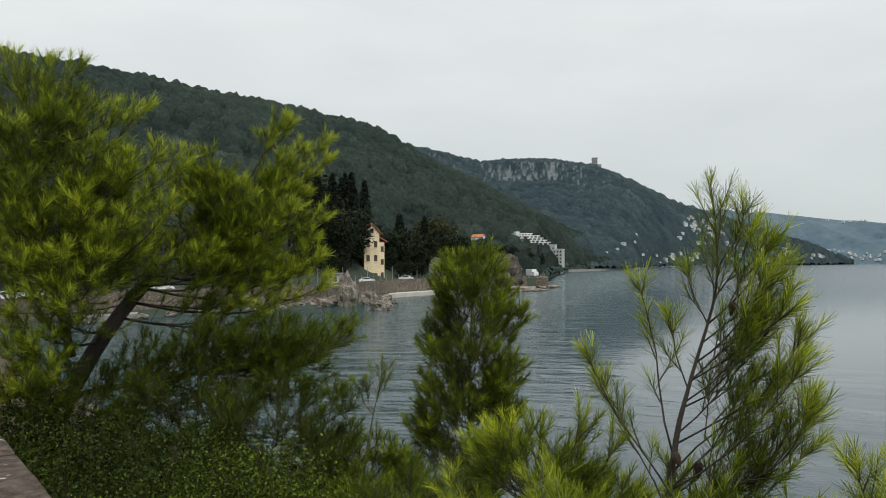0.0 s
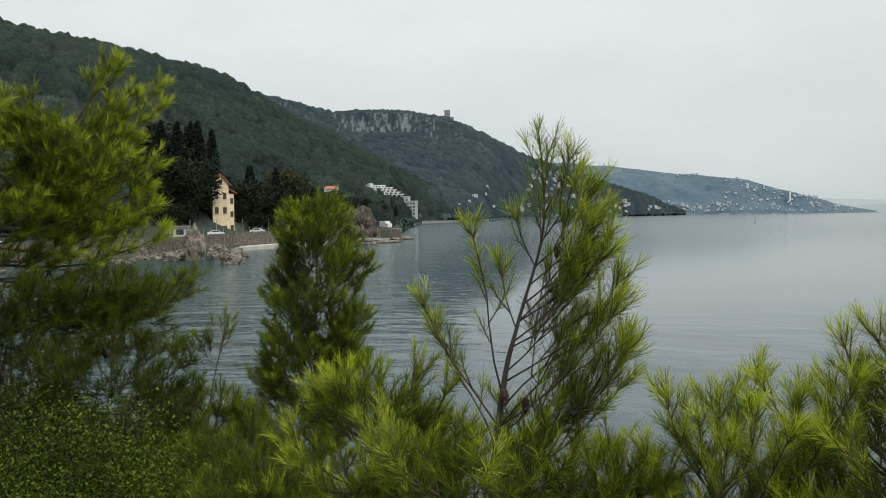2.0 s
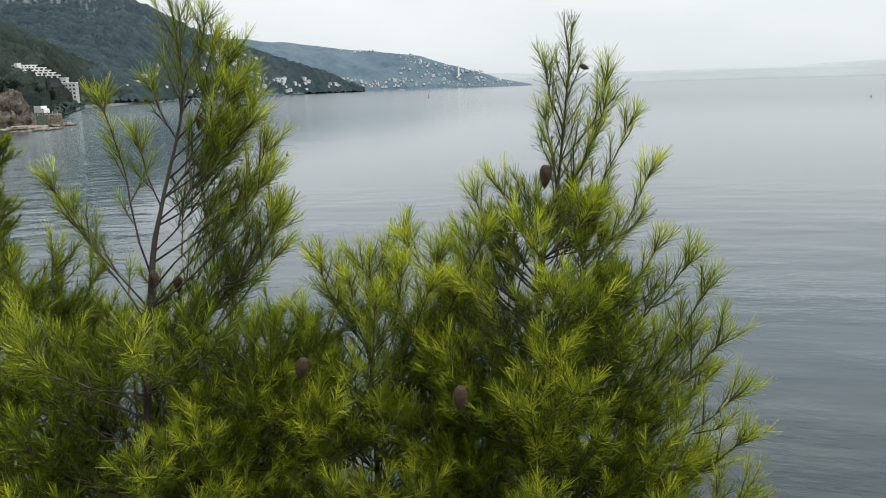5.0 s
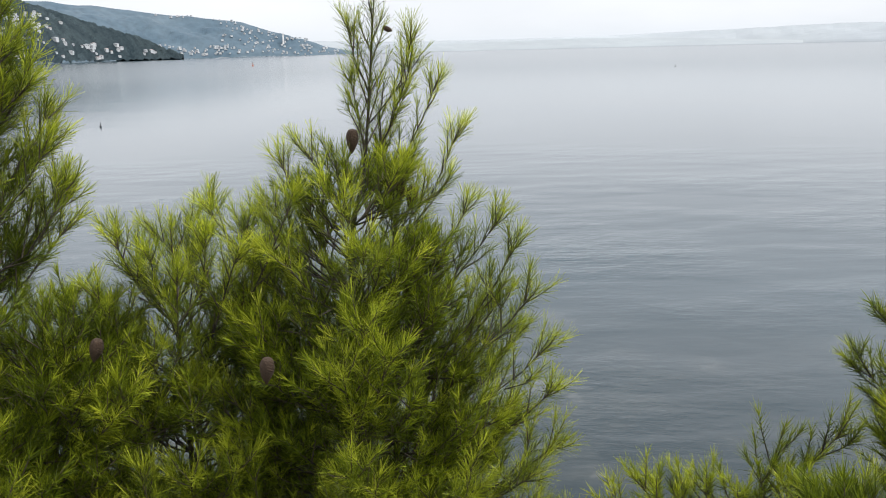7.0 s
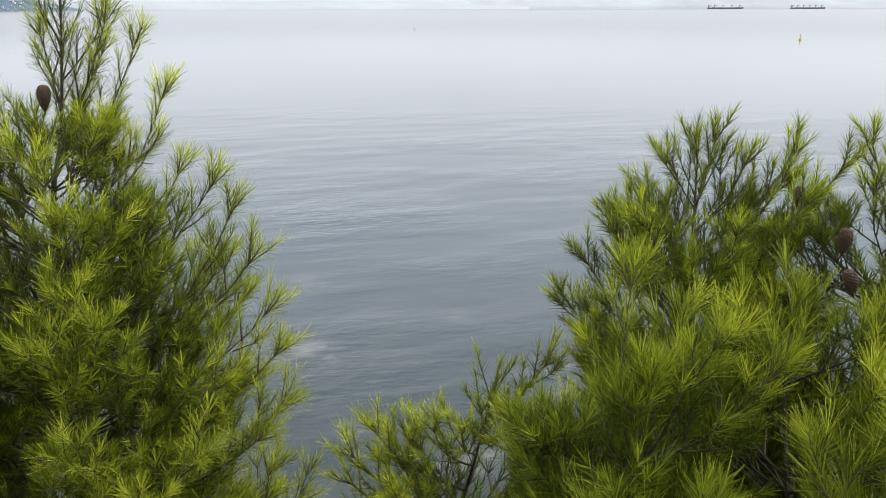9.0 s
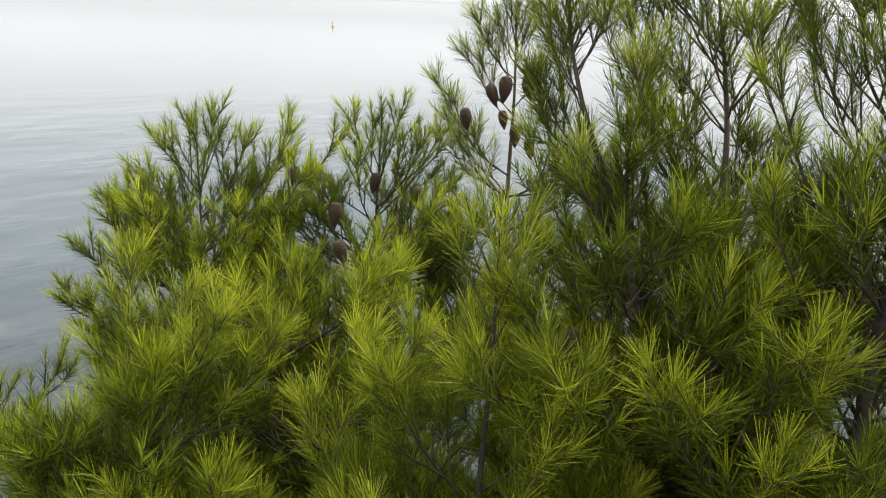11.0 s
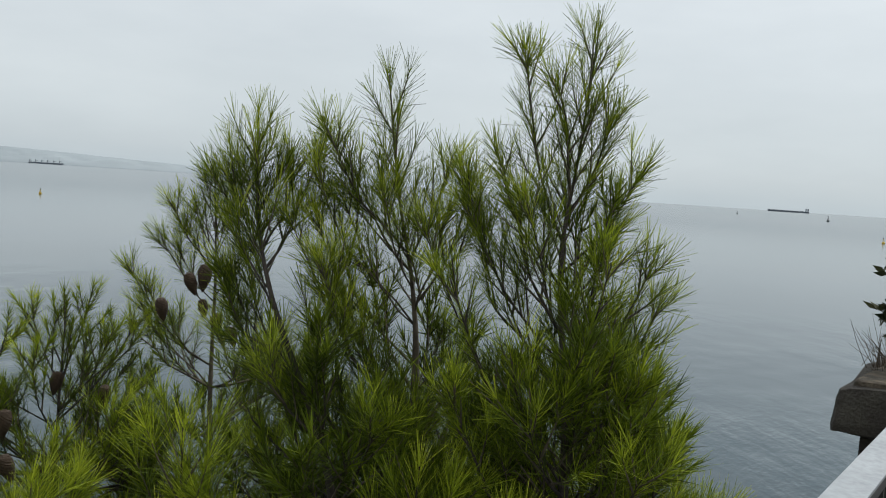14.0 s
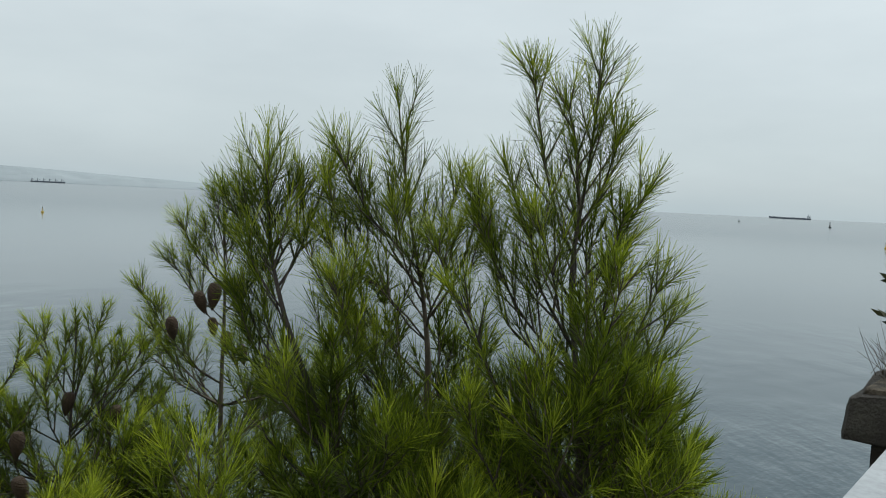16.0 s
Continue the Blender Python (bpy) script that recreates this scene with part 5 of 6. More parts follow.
        co, tr = twig_tubes(np.array([p for p, _ in self.twigs]) + off, np.array([r for _, r in self.twigs]))
        tagged(tri_ob("fine_branchwork", co, tr, M_TWIG, top), kind="stuff")
        tagged(tri_ob("foliage", np.concatenate(self.co) + off, np.concatenate(self.tr), needle_material, top, np.concatenate(self.age_shade)), kind="stuff")
        for p, s, tilt, turn in self.cones:
            c = new("pine_cone", CONE_MESH)
            c.parent = top
            c.matrix_basis = Matrix.Translation(np.asarray(p) + off) @ pose(0, 0, 0, tilt, 0, turn) @ Matrix.Scale(s, 4)
            c["label"] = "brown ripe pine cone with closed scales"
        return top


def cone_mesh():
    """A pine cone 1 unit long that hangs from the origin, with spiral scales standing proud."""
    bm = bmesh.new()
    rings, seg = 22, 18
    rows = []
    for i in range(rings + 1):
        t = i / rings
        rr = 0.225 * (math.sin(math.pi * (0.06 + 0.94 * t) ** 0.72) ** 0.8 if 0 < t < 1 else 0.05)
        row = []
        for k in range(seg):
            sp = (k * 8 / seg + t * 13) % 1.0
            sp2 = (t * 11 + k * 5 / seg) % 1.0
            d = 1 + 0.16 * math.sin(math.pi * sp) * (0.4 + 0.6 * sp2)
            q = 2 * math.pi * k / seg
            row.append(bm.verts.new((rr * d * math.cos(q), rr * d * math.sin(q), -t)))
        rows.append(row)
    for i in range(rings):
        for k in range(seg):
            k2 = (k + 1) % seg
            bm.faces.new((rows[i][k], rows[i][k2], rows[i + 1][k2], rows[i + 1][k]))
    bm.faces.new(rows[0][::-1])
    bm.faces.new(rows[-1])
    me = bpy.data.meshes.new("pine_cone")
    bm.to_mesh(me)
    bm.free()
    me.materials.append(M_CONE)
    return me


CONE_MESH = cone_mesh()


TRUNK_LINES = {}


def trunk_at(trunk, z):
    """The place on a trunk line at height z."""
    key = tuple(trunk)
    if key not in TRUNK_LINES:
        TRUNK_LINES[key] = smooth_path(trunk, 60)
    pts = TRUNK_LINES[key]
    i = int(np.argmin(abs(pts[:, 2] - z)))
    return pts[i]


def grow(pine, trunk, tips, rise=0.55, r0=0.012, **kw):
    """Limbs from the trunk to the given tips."""
    for tip in tips:
        tip = np.asarray(tip, float)
        base = trunk_at(trunk, tip[2])
        hd = math.hypot(tip[0] - base[0], tip[1] - base[1])
        z = max(trunk[0][2] + 0.1, min(tip[2] - rise * hd - 0.08, trunk[-1][2] - 0.25))
        pine.bough(trunk_at(trunk, z), tip, r0 * (0.6 + 0.6 * hd), **kw)


def fill(pine, trunk, n, zs, radii, rise=0.5, sector=None, jitter=0.25, **kw):
    """Limbs whose tips fill a crown: radii by height about the trunk."""
    rng = pine.rng
    for i in range(int(n * 2.5)):
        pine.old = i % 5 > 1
        z = rng.uniform(zs[0], zs[-1])
        q = i * 2.4 + rng.normal(0, 0.3) if sector is None else radians(rng.uniform(*sector))
        r = np.interp(z, zs, radii) * rng.uniform(1 - jitter, 1 + jitter * 0.4) * (0.8 if pine.old else 1.0)
        c = trunk_at(trunk, z)
        grow(pine, trunk, [(c[0] + r * math.sin(q), c[1] + r * math.cos(q), z)], rise, **kw)
    pine.old = False


def leader(pine, trunk, length=0.45, gap=0.045, reach=0.2, full=1.0):
    """The trunk's own top, with a brush and upright side shoots."""
    pts = smooth_path(trunk, 60)
    seg = np.linalg.norm(np.diff(pts, axis=0), axis=1)
    cum = np.concatenate([[0], np.cumsum(seg)])
    s0 = cum[-1] - length
    i0 = int(np.searchsorted(cum, s0))
    pine.brush(pts[i0:], length * 0.85, full * 1.3, 0.7, (40, 14))
    s, q = s0, 0.0
    while s < cum[-1] - 0.08:
        p = np.array([np.interp(s, cum, pts[:, k]) for k in range(3)])
        d = unit(pts[-1] - pts[i0])
        u = unit(np.cross(d, (0.3, 0.9, 0.1)))
        v = np.cross(d, u)
        q += 2.4
        f = (s - s0) / length
        pine.shoot(p, d * 0.85 + 0.55 * (math.cos(q) * u + math.sin(q) * v), reach * (1.15 - 0.6 * f) * pine.rng.uniform(0.8, 1.2), 0.003, 0.5, 0.9, full)
        s += gap * 0.75


# the sparse young pine with an open crown
tr = [(0.66, 2.62, 6.7), (0.72, 2.58, 7.7), (0.80, 2.58, 8.42), (0.86, 2.61, 8.66), (0.95, 2.63, 8.95), (0.955, 2.63, 9.15), (0.94, 2.63, 9.31)]
p = Pine(101, 0.074, 0.0014, 520, 2, 1.05)
leader(p, tr, 0.42, 0.05, 0.16)
grow(p, tr, [(1.04, 2.60, 9.23), (1.08, 2.64, 9.18)], 1.2, 0.008, gap=0.06, reach=0.13, tip_cover=0.3)
grow(p, tr, [(1.11, 2.56, 9.12), (1.17, 2.57, 8.98), (1.20, 2.53, 8.84), (1.21, 2.51, 8.66), (1.14, 2.72, 8.9), (1.16, 2.45, 8.74), (1.08, 2.5, 9.0)], 1.0, 0.009, gap=0.045, reach=0.17)
grow(p, tr, [(1.15, 2.62, 9.05), (1.13, 2.48, 8.9), (1.22, 2.6, 8.76), (1.18, 2.42, 8.62), (1.24, 2.55, 8.58), (1.1, 2.7, 8.78), (1.16, 2.66, 8.68), (1.2, 2.48, 8.5), (1.05, 2.6, 8.86)], 0.9, 0.008, gap=0.045, reach=0.19, sag=0.05)
grow(p, tr, [(0.71, 2.68, 9.00)], 2.0, 0.009, gap=0.09, reach=0.12, bare=0.35, sub=False, sag=0.05)
grow(p, tr, [(0.54, 2.68, 8.76), (0.82, 2.66, 8.84), (0.87, 2.67, 9.02), (0.6, 2.75, 8.66)], 1.0, 0.008, gap=0.075, reach=0.13, sub=False, sag=0.05)
fill(p, tr, 22, [7.5, 7.9, 8.4], [0.5, 0.5, 0.42], 0.5, gap=0.06, reach=0.24)
p.cones = [((0.885, 2.60, 8.42), 0.06, 10, 0), ((0.80, 2.55, 8.46), 0.05, -20, 60), ((1.0, 2.6, 8.93), 0.05, 15, 30)]
p.build("pine_tree", "slender young pine with an open, upright crown", tr, (0.04, 0.03, 0.016, 0.008, 0.004), M_BARK)

# the rounder pine with dense dark needles, farther down the slope
tr = [(0.0, 6.5, 5.6), (0.02, 6.45, 7.2), (0.04, 6.42, 8.2), (0.08, 6.46, 9.17)]
p = Pine(102, 0.088, 0.0028, 380, 1, 0.8)
leader(p, tr, 0.5, 0.06, 0.22)
grow(p, tr, [(0.22, 6.46, 9.12), (0.30, 6.5, 9.0), (-0.02, 6.5, 9.05), (-0.22, 6.43, 8.86)], 1.5, 0.012, gap=0.08, reach=0.26)
fill(p, tr, 50, [7.2, 7.8, 8.4, 8.8, 9.05], [0.42, 0.5, 0.46, 0.30, 0.15], 0.5, gap=0.07, reach=0.28, jitter=0.2)
p.build("pine_tree", "small rounded pine with dense dark green needles", tr, (0.07, 0.05, 0.02, 0.005), M_BARK, M_NEEDLE_FAR)

# the large leaning pine
tr = [(-3.4, 5.9, 6.4), (-3.2, 5.95, 7.5), (-2.88, 6.1, 8.3), (-2.56, 6.4, 8.9), (-2.25, 6.7, 9.35), (-1.85, 6.8, 9.75), (-1.5, 6.75, 10.3)]
p = Pine(103, 0.11, 0.0034, 260, 1, 1.22)
limb = [(-3.05, 6.2, 8.35), (-3.1, 6.0, 9.0), (-3.15, 5.85, 9.7), (-3.2, 5.8, 10.35)]
p.boughs.append((smooth_path(limb, 8), np.linspace(0.05, 0.008, 8)))
leader(p, tr, 0.5, 0.06, 0.24)
leader(p, limb, 0.4, 0.07, 0.24)
grow(p, limb, [(-3.30, 5.80, 10.55), (-3.07, 5.80, 10.47), (-2.85, 5.80, 10.44), (-3.15, 5.80, 10.22), (-2.75, 5.80, 10.15), (-2.51, 5.80, 10.17), (-2.96, 5.80, 9.88), (-2.26, 5.60, 10.13), (-2.52, 5.60, 9.87), (-2.32, 5.60, 9.73), (-2.07, 5.60, 9.81), (-1.91, 5.60, 9.76), (-3.14, 5.60, 9.74), (-2.84, 5.30, 9.36), (-2.49, 5.30, 9.43), (-2.18, 5.30, 9.35), (-1.91, 5.30, 9.43), (-2.96, 5.30, 9.06), (-2.65, 5.30, 9.11), (-2.34, 5.30, 9.13)], 0.3, 0.018, gap=0.06, reach=0.36)
grow(p, tr, [(-1.86, 6.30, 9.63), (-1.68, 6.30, 9.58), (-2.04, 6.30, 9.56), (-1.81, 6.30, 9.27), (-1.50, 6.30, 9.31), (-1.32, 6.30, 9.48), (-1.11, 6.45, 9.43), (-1.13, 6.45, 9.13), (-1.05, 6.45, 8.91), (-1.31, 6.45, 9.00), (-1.45, 6.45, 8.78), (-1.68, 6.45, 8.89), (-1.91, 6.45, 9.00), (-2.18, 6.45, 9.09), (-2.37, 6.45, 9.12), (-1.18, 6.45, 9.27), (-2.14, 6.45, 9.37), (-1.63, 6.45, 9.14)], 0.05, 0.018, gap=0.06, reach=0.36)
grow(p, tr, [(-1.63, 6.75, 10.06), (-1.36, 6.75, 10.02), (-1.13, 6.75, 10.10), (-1.24, 6.75, 9.84), (-1.45, 6.75, 10.20), (-1.67, 6.75, 9.78), (-1.31, 6.75, 9.68), (-1.52, 6.75, 9.89), (-1.40, 6.75, 9.85), (-1.09, 6.75, 9.96)], 0.9, 0.012, gap=0.06, reach=0.24)
p.tone = 0.985
grow(p, tr, [(-2.97, 5.25, 8.76), (-2.78, 5.25, 8.85), (-2.99, 5.25, 8.46), (-2.83, 5.25, 8.53), (-2.72, 5.25, 8.31), (-3.02, 5.25, 8.16), (-3.12, 5.25, 8.64), (-2.89, 5.25, 8.23), (-3.16, 5.25, 8.34), (-2.62, 5.25, 8.79)], 0.2, 0.016, gap=0.065, reach=0.36)
grow(p, tr, [(-1.99, 6.30, 9.71), (-1.86, 6.30, 9.45), (-1.68, 6.30, 9.36), (-2.08, 6.30, 9.80), (-1.77, 6.30, 9.58), (-2.26, 6.30, 9.67), (-1.95, 6.30, 9.18), (-1.63, 6.30, 9.05), (-1.46, 6.30, 9.09), (-1.72, 6.30, 8.78)], 0.05, 0.015, gap=0.06, reach=0.34)
grow(p, limb, [(-3.14, 5.60, 10.30), (-2.89, 5.60, 10.10), (-3.27, 5.60, 10.02), (-3.02, 5.60, 9.66), (-2.77, 5.60, 9.61), (-3.22, 5.60, 9.38), (-2.60, 5.60, 9.65), (-3.10, 5.60, 9.22)], 0.3, 0.015, gap=0.06, reach=0.36)
# Low limb: needle colour darkened for the shade beneath the crown.
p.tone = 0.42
low_limb = smooth_path([(-3.2, 6.1, 8.0), (-2.7, 6.1, 8.12), (-2.2, 6.15, 8.2), (-1.5, 6.4, 8.3)], 20)
p.boughs.append((low_limb[::-1][[19, 16, 13, 10, 7, 5, 2, 0]], np.linspace(0.03, 0.006, 8)))
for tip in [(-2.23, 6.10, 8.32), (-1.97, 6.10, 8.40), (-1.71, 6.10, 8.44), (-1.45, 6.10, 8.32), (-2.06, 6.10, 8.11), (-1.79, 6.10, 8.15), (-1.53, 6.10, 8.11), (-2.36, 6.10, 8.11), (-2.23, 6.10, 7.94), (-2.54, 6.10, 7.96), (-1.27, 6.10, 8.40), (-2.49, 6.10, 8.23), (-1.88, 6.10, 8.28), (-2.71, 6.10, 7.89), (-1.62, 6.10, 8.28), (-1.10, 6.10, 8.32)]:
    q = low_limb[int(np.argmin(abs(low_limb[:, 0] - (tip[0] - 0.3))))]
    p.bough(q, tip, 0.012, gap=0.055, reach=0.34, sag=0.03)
p.tone = 1.0
fill(p, tr, 14, [9.1, 9.4, 9.7], [0.8, 0.75, 0.4], 0.2, gap=0.065, reach=0.34)
fill(p, limb, 26, [8.9, 9.4, 9.9, 10.3], [0.7, 0.85, 0.6, 0.35], 0.2, gap=0.06, reach=0.34)
# Second row of low tips, with the same shade in their colour.
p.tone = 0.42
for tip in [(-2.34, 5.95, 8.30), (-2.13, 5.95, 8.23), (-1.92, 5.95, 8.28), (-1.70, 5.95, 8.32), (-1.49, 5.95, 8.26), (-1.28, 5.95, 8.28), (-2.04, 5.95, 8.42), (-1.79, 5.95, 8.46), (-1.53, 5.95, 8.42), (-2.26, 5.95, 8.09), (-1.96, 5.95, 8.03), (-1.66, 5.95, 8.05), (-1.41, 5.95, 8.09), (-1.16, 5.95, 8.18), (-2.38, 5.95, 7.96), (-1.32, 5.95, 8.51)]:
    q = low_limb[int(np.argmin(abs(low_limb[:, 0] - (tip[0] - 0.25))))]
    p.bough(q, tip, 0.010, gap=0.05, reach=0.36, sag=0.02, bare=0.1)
# Outer low tips take a milder shade tint.
p.tone = 0.65
for tip in [(-0.98, 6.93, 8.40), (-0.95, 6.95, 8.55), (-1.2, 6.7, 8.3), (-1.4, 6.9, 8.45), (-1.6, 6.6, 8.2), (-1.3, 7.2, 8.3), (-1.75, 6.9, 8.6)]:
    q = low_limb[int(np.argmin(abs(low_limb[:, 0] - (tip[0] - 0.45))))]
    p.bough(q, tip, 0.016, gap=0.06, reach=0.34, sag=0.04, bare=0.15)
p.build("pine_tree", "large leaning pine with a broad crown tinted bright above and shade-dark below", tr, (0.19, 0.17, 0.13, 0.05, 0.012), M_BARK, M_NEEDLE_FAR)

# low pine growth between the large pine and the round one
tr = [(-0.75, 6.1, 5.8), (-0.8, 6.2, 7.0), (-0.75, 6.4, 7.7), (-0.68, 6.8, 8.2)]
p = Pine(104, 0.10, 0.003, 300, 1, 0.8)
leader(p, tr, 0.4, 0.07, 0.24)
grow(p, tr, [(-1.05, 6.5, 8.0), (-0.85, 6.6, 8.02), (-1.2, 6.2, 7.8), (-0.5, 6.0, 7.6), (-0.75, 5.9, 7.75), (-1.3, 6.0, 7.6)], 0.6, 0.014, gap=0.07, reach=0.3)
fill(p, tr, 26, [6.7, 7.2, 7.7], [0.7, 0.75, 0.5], 0.4, gap=0.08, reach=0.3)
p.build("pine_tree", "low spreading pine on the slope", tr, (0.06, 0.04, 0.015, 0.005), M_BARK, M_NEEDLE_FAR)

# Saplings whose needle colour holds the shade under the large pine.
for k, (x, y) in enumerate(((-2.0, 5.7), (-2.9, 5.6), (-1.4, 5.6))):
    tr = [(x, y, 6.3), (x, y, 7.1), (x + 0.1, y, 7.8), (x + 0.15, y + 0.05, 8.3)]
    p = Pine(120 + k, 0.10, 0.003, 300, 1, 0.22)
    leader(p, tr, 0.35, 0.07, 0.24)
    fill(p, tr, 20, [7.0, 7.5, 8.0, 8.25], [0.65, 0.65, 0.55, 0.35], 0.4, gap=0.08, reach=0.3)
    p.build("pine_sapling", "pine sapling tinted dark for the shade under the large pine", tr, (0.06, 0.04, 0.015, 0.005), M_BARK, M_NEEDLE_FAR)

# bright low pines below the parapet
tr = [(0.30, 3.25, 6.4), (0.34, 3.2, 7.4), (0.38, 3.15, 8.1), (0.42, 3.1, 8.46)]
p = Pine(105, 0.08, 0.0014, 500, 3, 1.3)
leader(p, tr, 0.35, 0.05, 0.2)
grow(p, tr, [(0.56, 3.0, 8.44), (0.68, 2.95, 8.4), (0.28, 3.05, 8.40), (0.22, 3.1, 8.36), (0.55, 2.8, 8.2), (0.38, 2.8, 8.12), (0.75, 2.85, 8.25), (0.9, 2.9, 8.3)], 0.7, 0.011, gap=0.05, reach=0.24)
fill(p, tr, 26, [7.3, 7.7, 8.1, 8.3], [0.48, 0.5, 0.4, 0.22], 0.4, gap=0.055, reach=0.24)
p.build("pine_tree", "low bright green pine below the parapet", tr, (0.04, 0.03, 0.012, 0.004), M_BARK)

tr = [(1.08, 2.62, 6.3), (1.1, 2.6, 7.3), (1.08, 2.55, 7.9), (1.1, 2.52, 8.28)]
p = Pine(116, 0.08, 0.0014, 500, 3, 1.15)
leader(p, tr, 0.35, 0.05, 0.2)
grow(p, tr, [(1.25, 2.45, 8.2), (0.95, 2.45, 8.2), (1.1, 2.35, 8.1), (0.85, 2.4, 8.05), (1.3, 2.5, 8.05)], 0.7, 0.010, gap=0.05, reach=0.22)
fill(p, tr, 26, [7.2, 7.6, 8.0, 8.2], [0.46, 0.48, 0.4, 0.22], 0.45, gap=0.055, reach=0.25)
p.build("pine_tree", "low dense pine at the foot of the open one", tr, (0.04, 0.03, 0.012, 0.004), M_BARK)

tr = [(-0.35, 4.6, 6.2), (-0.3, 4.55, 7.2), (-0.22, 4.5, 7.95)]
p = Pine(106, 0.09, 0.0022, 380, 1, 0.55)
leader(p, tr, 0.35, 0.06, 0.22)
fill(p, tr, 34, [7.0, 7.4, 7.8], [0.55, 0.6, 0.38], 0.45, gap=0.06, reach=0.26)
p.build("pine_tree", "small dark green pine in the undergrowth", tr, (0.04, 0.03, 0.006), M_BARK)

tr = [(-0.12, 3.6, 7.0), (-0.12, 3.58, 7.5), (-0.1, 3.55, 8.0)]
p = Pine(117, 0.07, 0.0016, 420, 3, 0.6)
leader(p, tr, 0.35, 0.06, 0.18)
fill(p, tr, 30, [7.2, 7.5, 7.9], [0.34, 0.38, 0.25], 0.45, gap=0.06, reach=0.2)
p.build("pine_sapling", "dark green pine sapling on the bank below the parapet", tr, (0.03, 0.02, 0.005), M_BARK)

tr = [(1.45, 2.55, 6.3), (1.5, 2.5, 7.4), (1.5, 2.5, 8.1), (1.52, 2.52, 8.42)]
p = Pine(107, 0.075, 0.0013, 500, 2, 1.2)
leader(p, tr, 0.4, 0.05, 0.18)
grow(p, tr, [(1.36, 2.6, 8.43), (1.38, 2.45, 8.3), (1.63, 2.62, 8.42), (1.70, 2.58, 8.48), (1.85, 2.55, 8.45), (1.60, 2.45, 8.4), (1.28, 2.5, 8.2), (1.2, 2.4, 8.0), (1.75, 2.35, 8.25)], 0.9, 0.010, gap=0.055, reach=0.17)
fill(p, tr, 22, [7.3, 7.7, 8.1], [0.45, 0.5, 0.36], 0.45, gap=0.06, reach=0.24)
grow(p, tr, [(1.30, 2.42, 8.44), (1.36, 2.30, 8.41), (1.50, 2.20, 8.46), (1.55, 2.08, 8.43), (1.73, 2.05, 8.58), (1.21, 2.38, 8.31), (1.38, 2.14, 8.38)], 1.1, 0.009, gap=0.05, reach=0.15)
p.cones = [((1.17, 2.42, 8.10), 0.075, 12, 0), ((1.22, 2.38, 8.08), 0.08, -10, 80), ((1.13, 2.1, 8.24), 0.075, 20, 30)]
p.build("pine_tree", "low pine with upright shoots and hanging cones", tr, (0.04, 0.03, 0.012, 0.004), M_BARK)

# the conical pine with a tall leader
tr = [(1.95, 2.2, 6.2), (1.98, 2.14, 7.4), (1.96, 2.12, 8.29), (2.02, 2.11, 8.6), (2.06, 2.11, 8.9), (2.09, 2.11, 9.17)]
p = Pine(108, 0.07, 0.0012, 520, 2, 1.28)
leader(p, tr, 0.6, 0.045, 0.15)
grow(p, tr, [(2.17, 2.03, 9.02), (2.01, 2.14, 9.05), (2.24, 1.98, 8.90), (2.28, 1.93, 8.74), (2.12, 1.96, 8.95), (2.04, 2.2, 8.9), (2.2, 2.1, 8.85)], 1.6, 0.008, gap=0.05, reach=0.14, tip_cover=0.28)
grow(p, tr, [(2.35, 1.80, 8.46), (2.38, 1.75, 8.40), (1.88, 2.22, 8.66), (1.80, 2.27, 8.65), (1.72, 2.2, 8.52), (1.56, 2.36, 8.53), (1.40, 2.42, 8.48), (1.65, 2.3, 8.45), (2.3, 1.9, 8.5)], 0.9, 0.010, gap=0.05, reach=0.18)
grow(p, tr, [(2.39, 1.62, 8.05), (2.37, 1.56, 7.93), (2.32, 1.50, 7.77), (2.42, 1.72, 8.2), (2.2, 1.5, 7.7)], 0.45, 0.011, gap=0.045, reach=0.22)
fill(p, tr, 66, [7.2, 7.6, 8.0, 8.35, 8.6], [0.70, 0.66, 0.55, 0.36, 0.2], 0.5, gap=0.05, reach=0.23, jitter=0.3)
p.cones = [((1.945, 2.05, 8.745), 0.08, 8, 0), ((2.06, 1.98, 8.60), 0.085, -12, 40), ((2.10, 1.95, 8.56), 0.08, 14, 90), ((1.39, 1.63, 8.25), 0.075, 10, 10), ((2.1, 2.08, 9.05), 0.035, -70, 20),
           ((2.12, 2.02, 8.25), 0.07, 5, 50), ((1.75, 1.85, 8.1), 0.07, 25, 120)]
p.build("pine_tree", "conical pine with a tall leader and brown cones", tr, (0.05, 0.04, 0.018, 0.009, 0.004), M_BARK)

# bright tips low down between the pines
tr = [(2.75, 1.3, 5.9), (2.8, 1.25, 6.9), (2.85, 1.15, 7.4), (2.9, 1.08, 7.78)]
p = Pine(109, 0.075, 0.0013, 480, 3, 1.45)
leader(p, tr, 0.3, 0.05, 0.2)
grow(p, tr, [(2.58, 1.40, 7.58), (2.70, 1.23, 7.57), (2.49, 1.45, 7.52), (2.98, 0.93, 7.79), (2.45, 1.2, 7.42), (2.8, 1.0, 7.62), (2.56, 0.84, 7.8), (2.6, 1.05, 7.66)], 0.6, 0.011, gap=0.045, reach=0.22)
fill(p, tr, 24, [6.5, 7.0, 7.45], [0.7, 0.6, 0.4], 0.4, gap=0.055, reach=0.22)
p.build("pine_tree", "low yellow-green pine beneath the taller ones", tr, (0.04, 0.03, 0.012, 0.004), M_BARK)

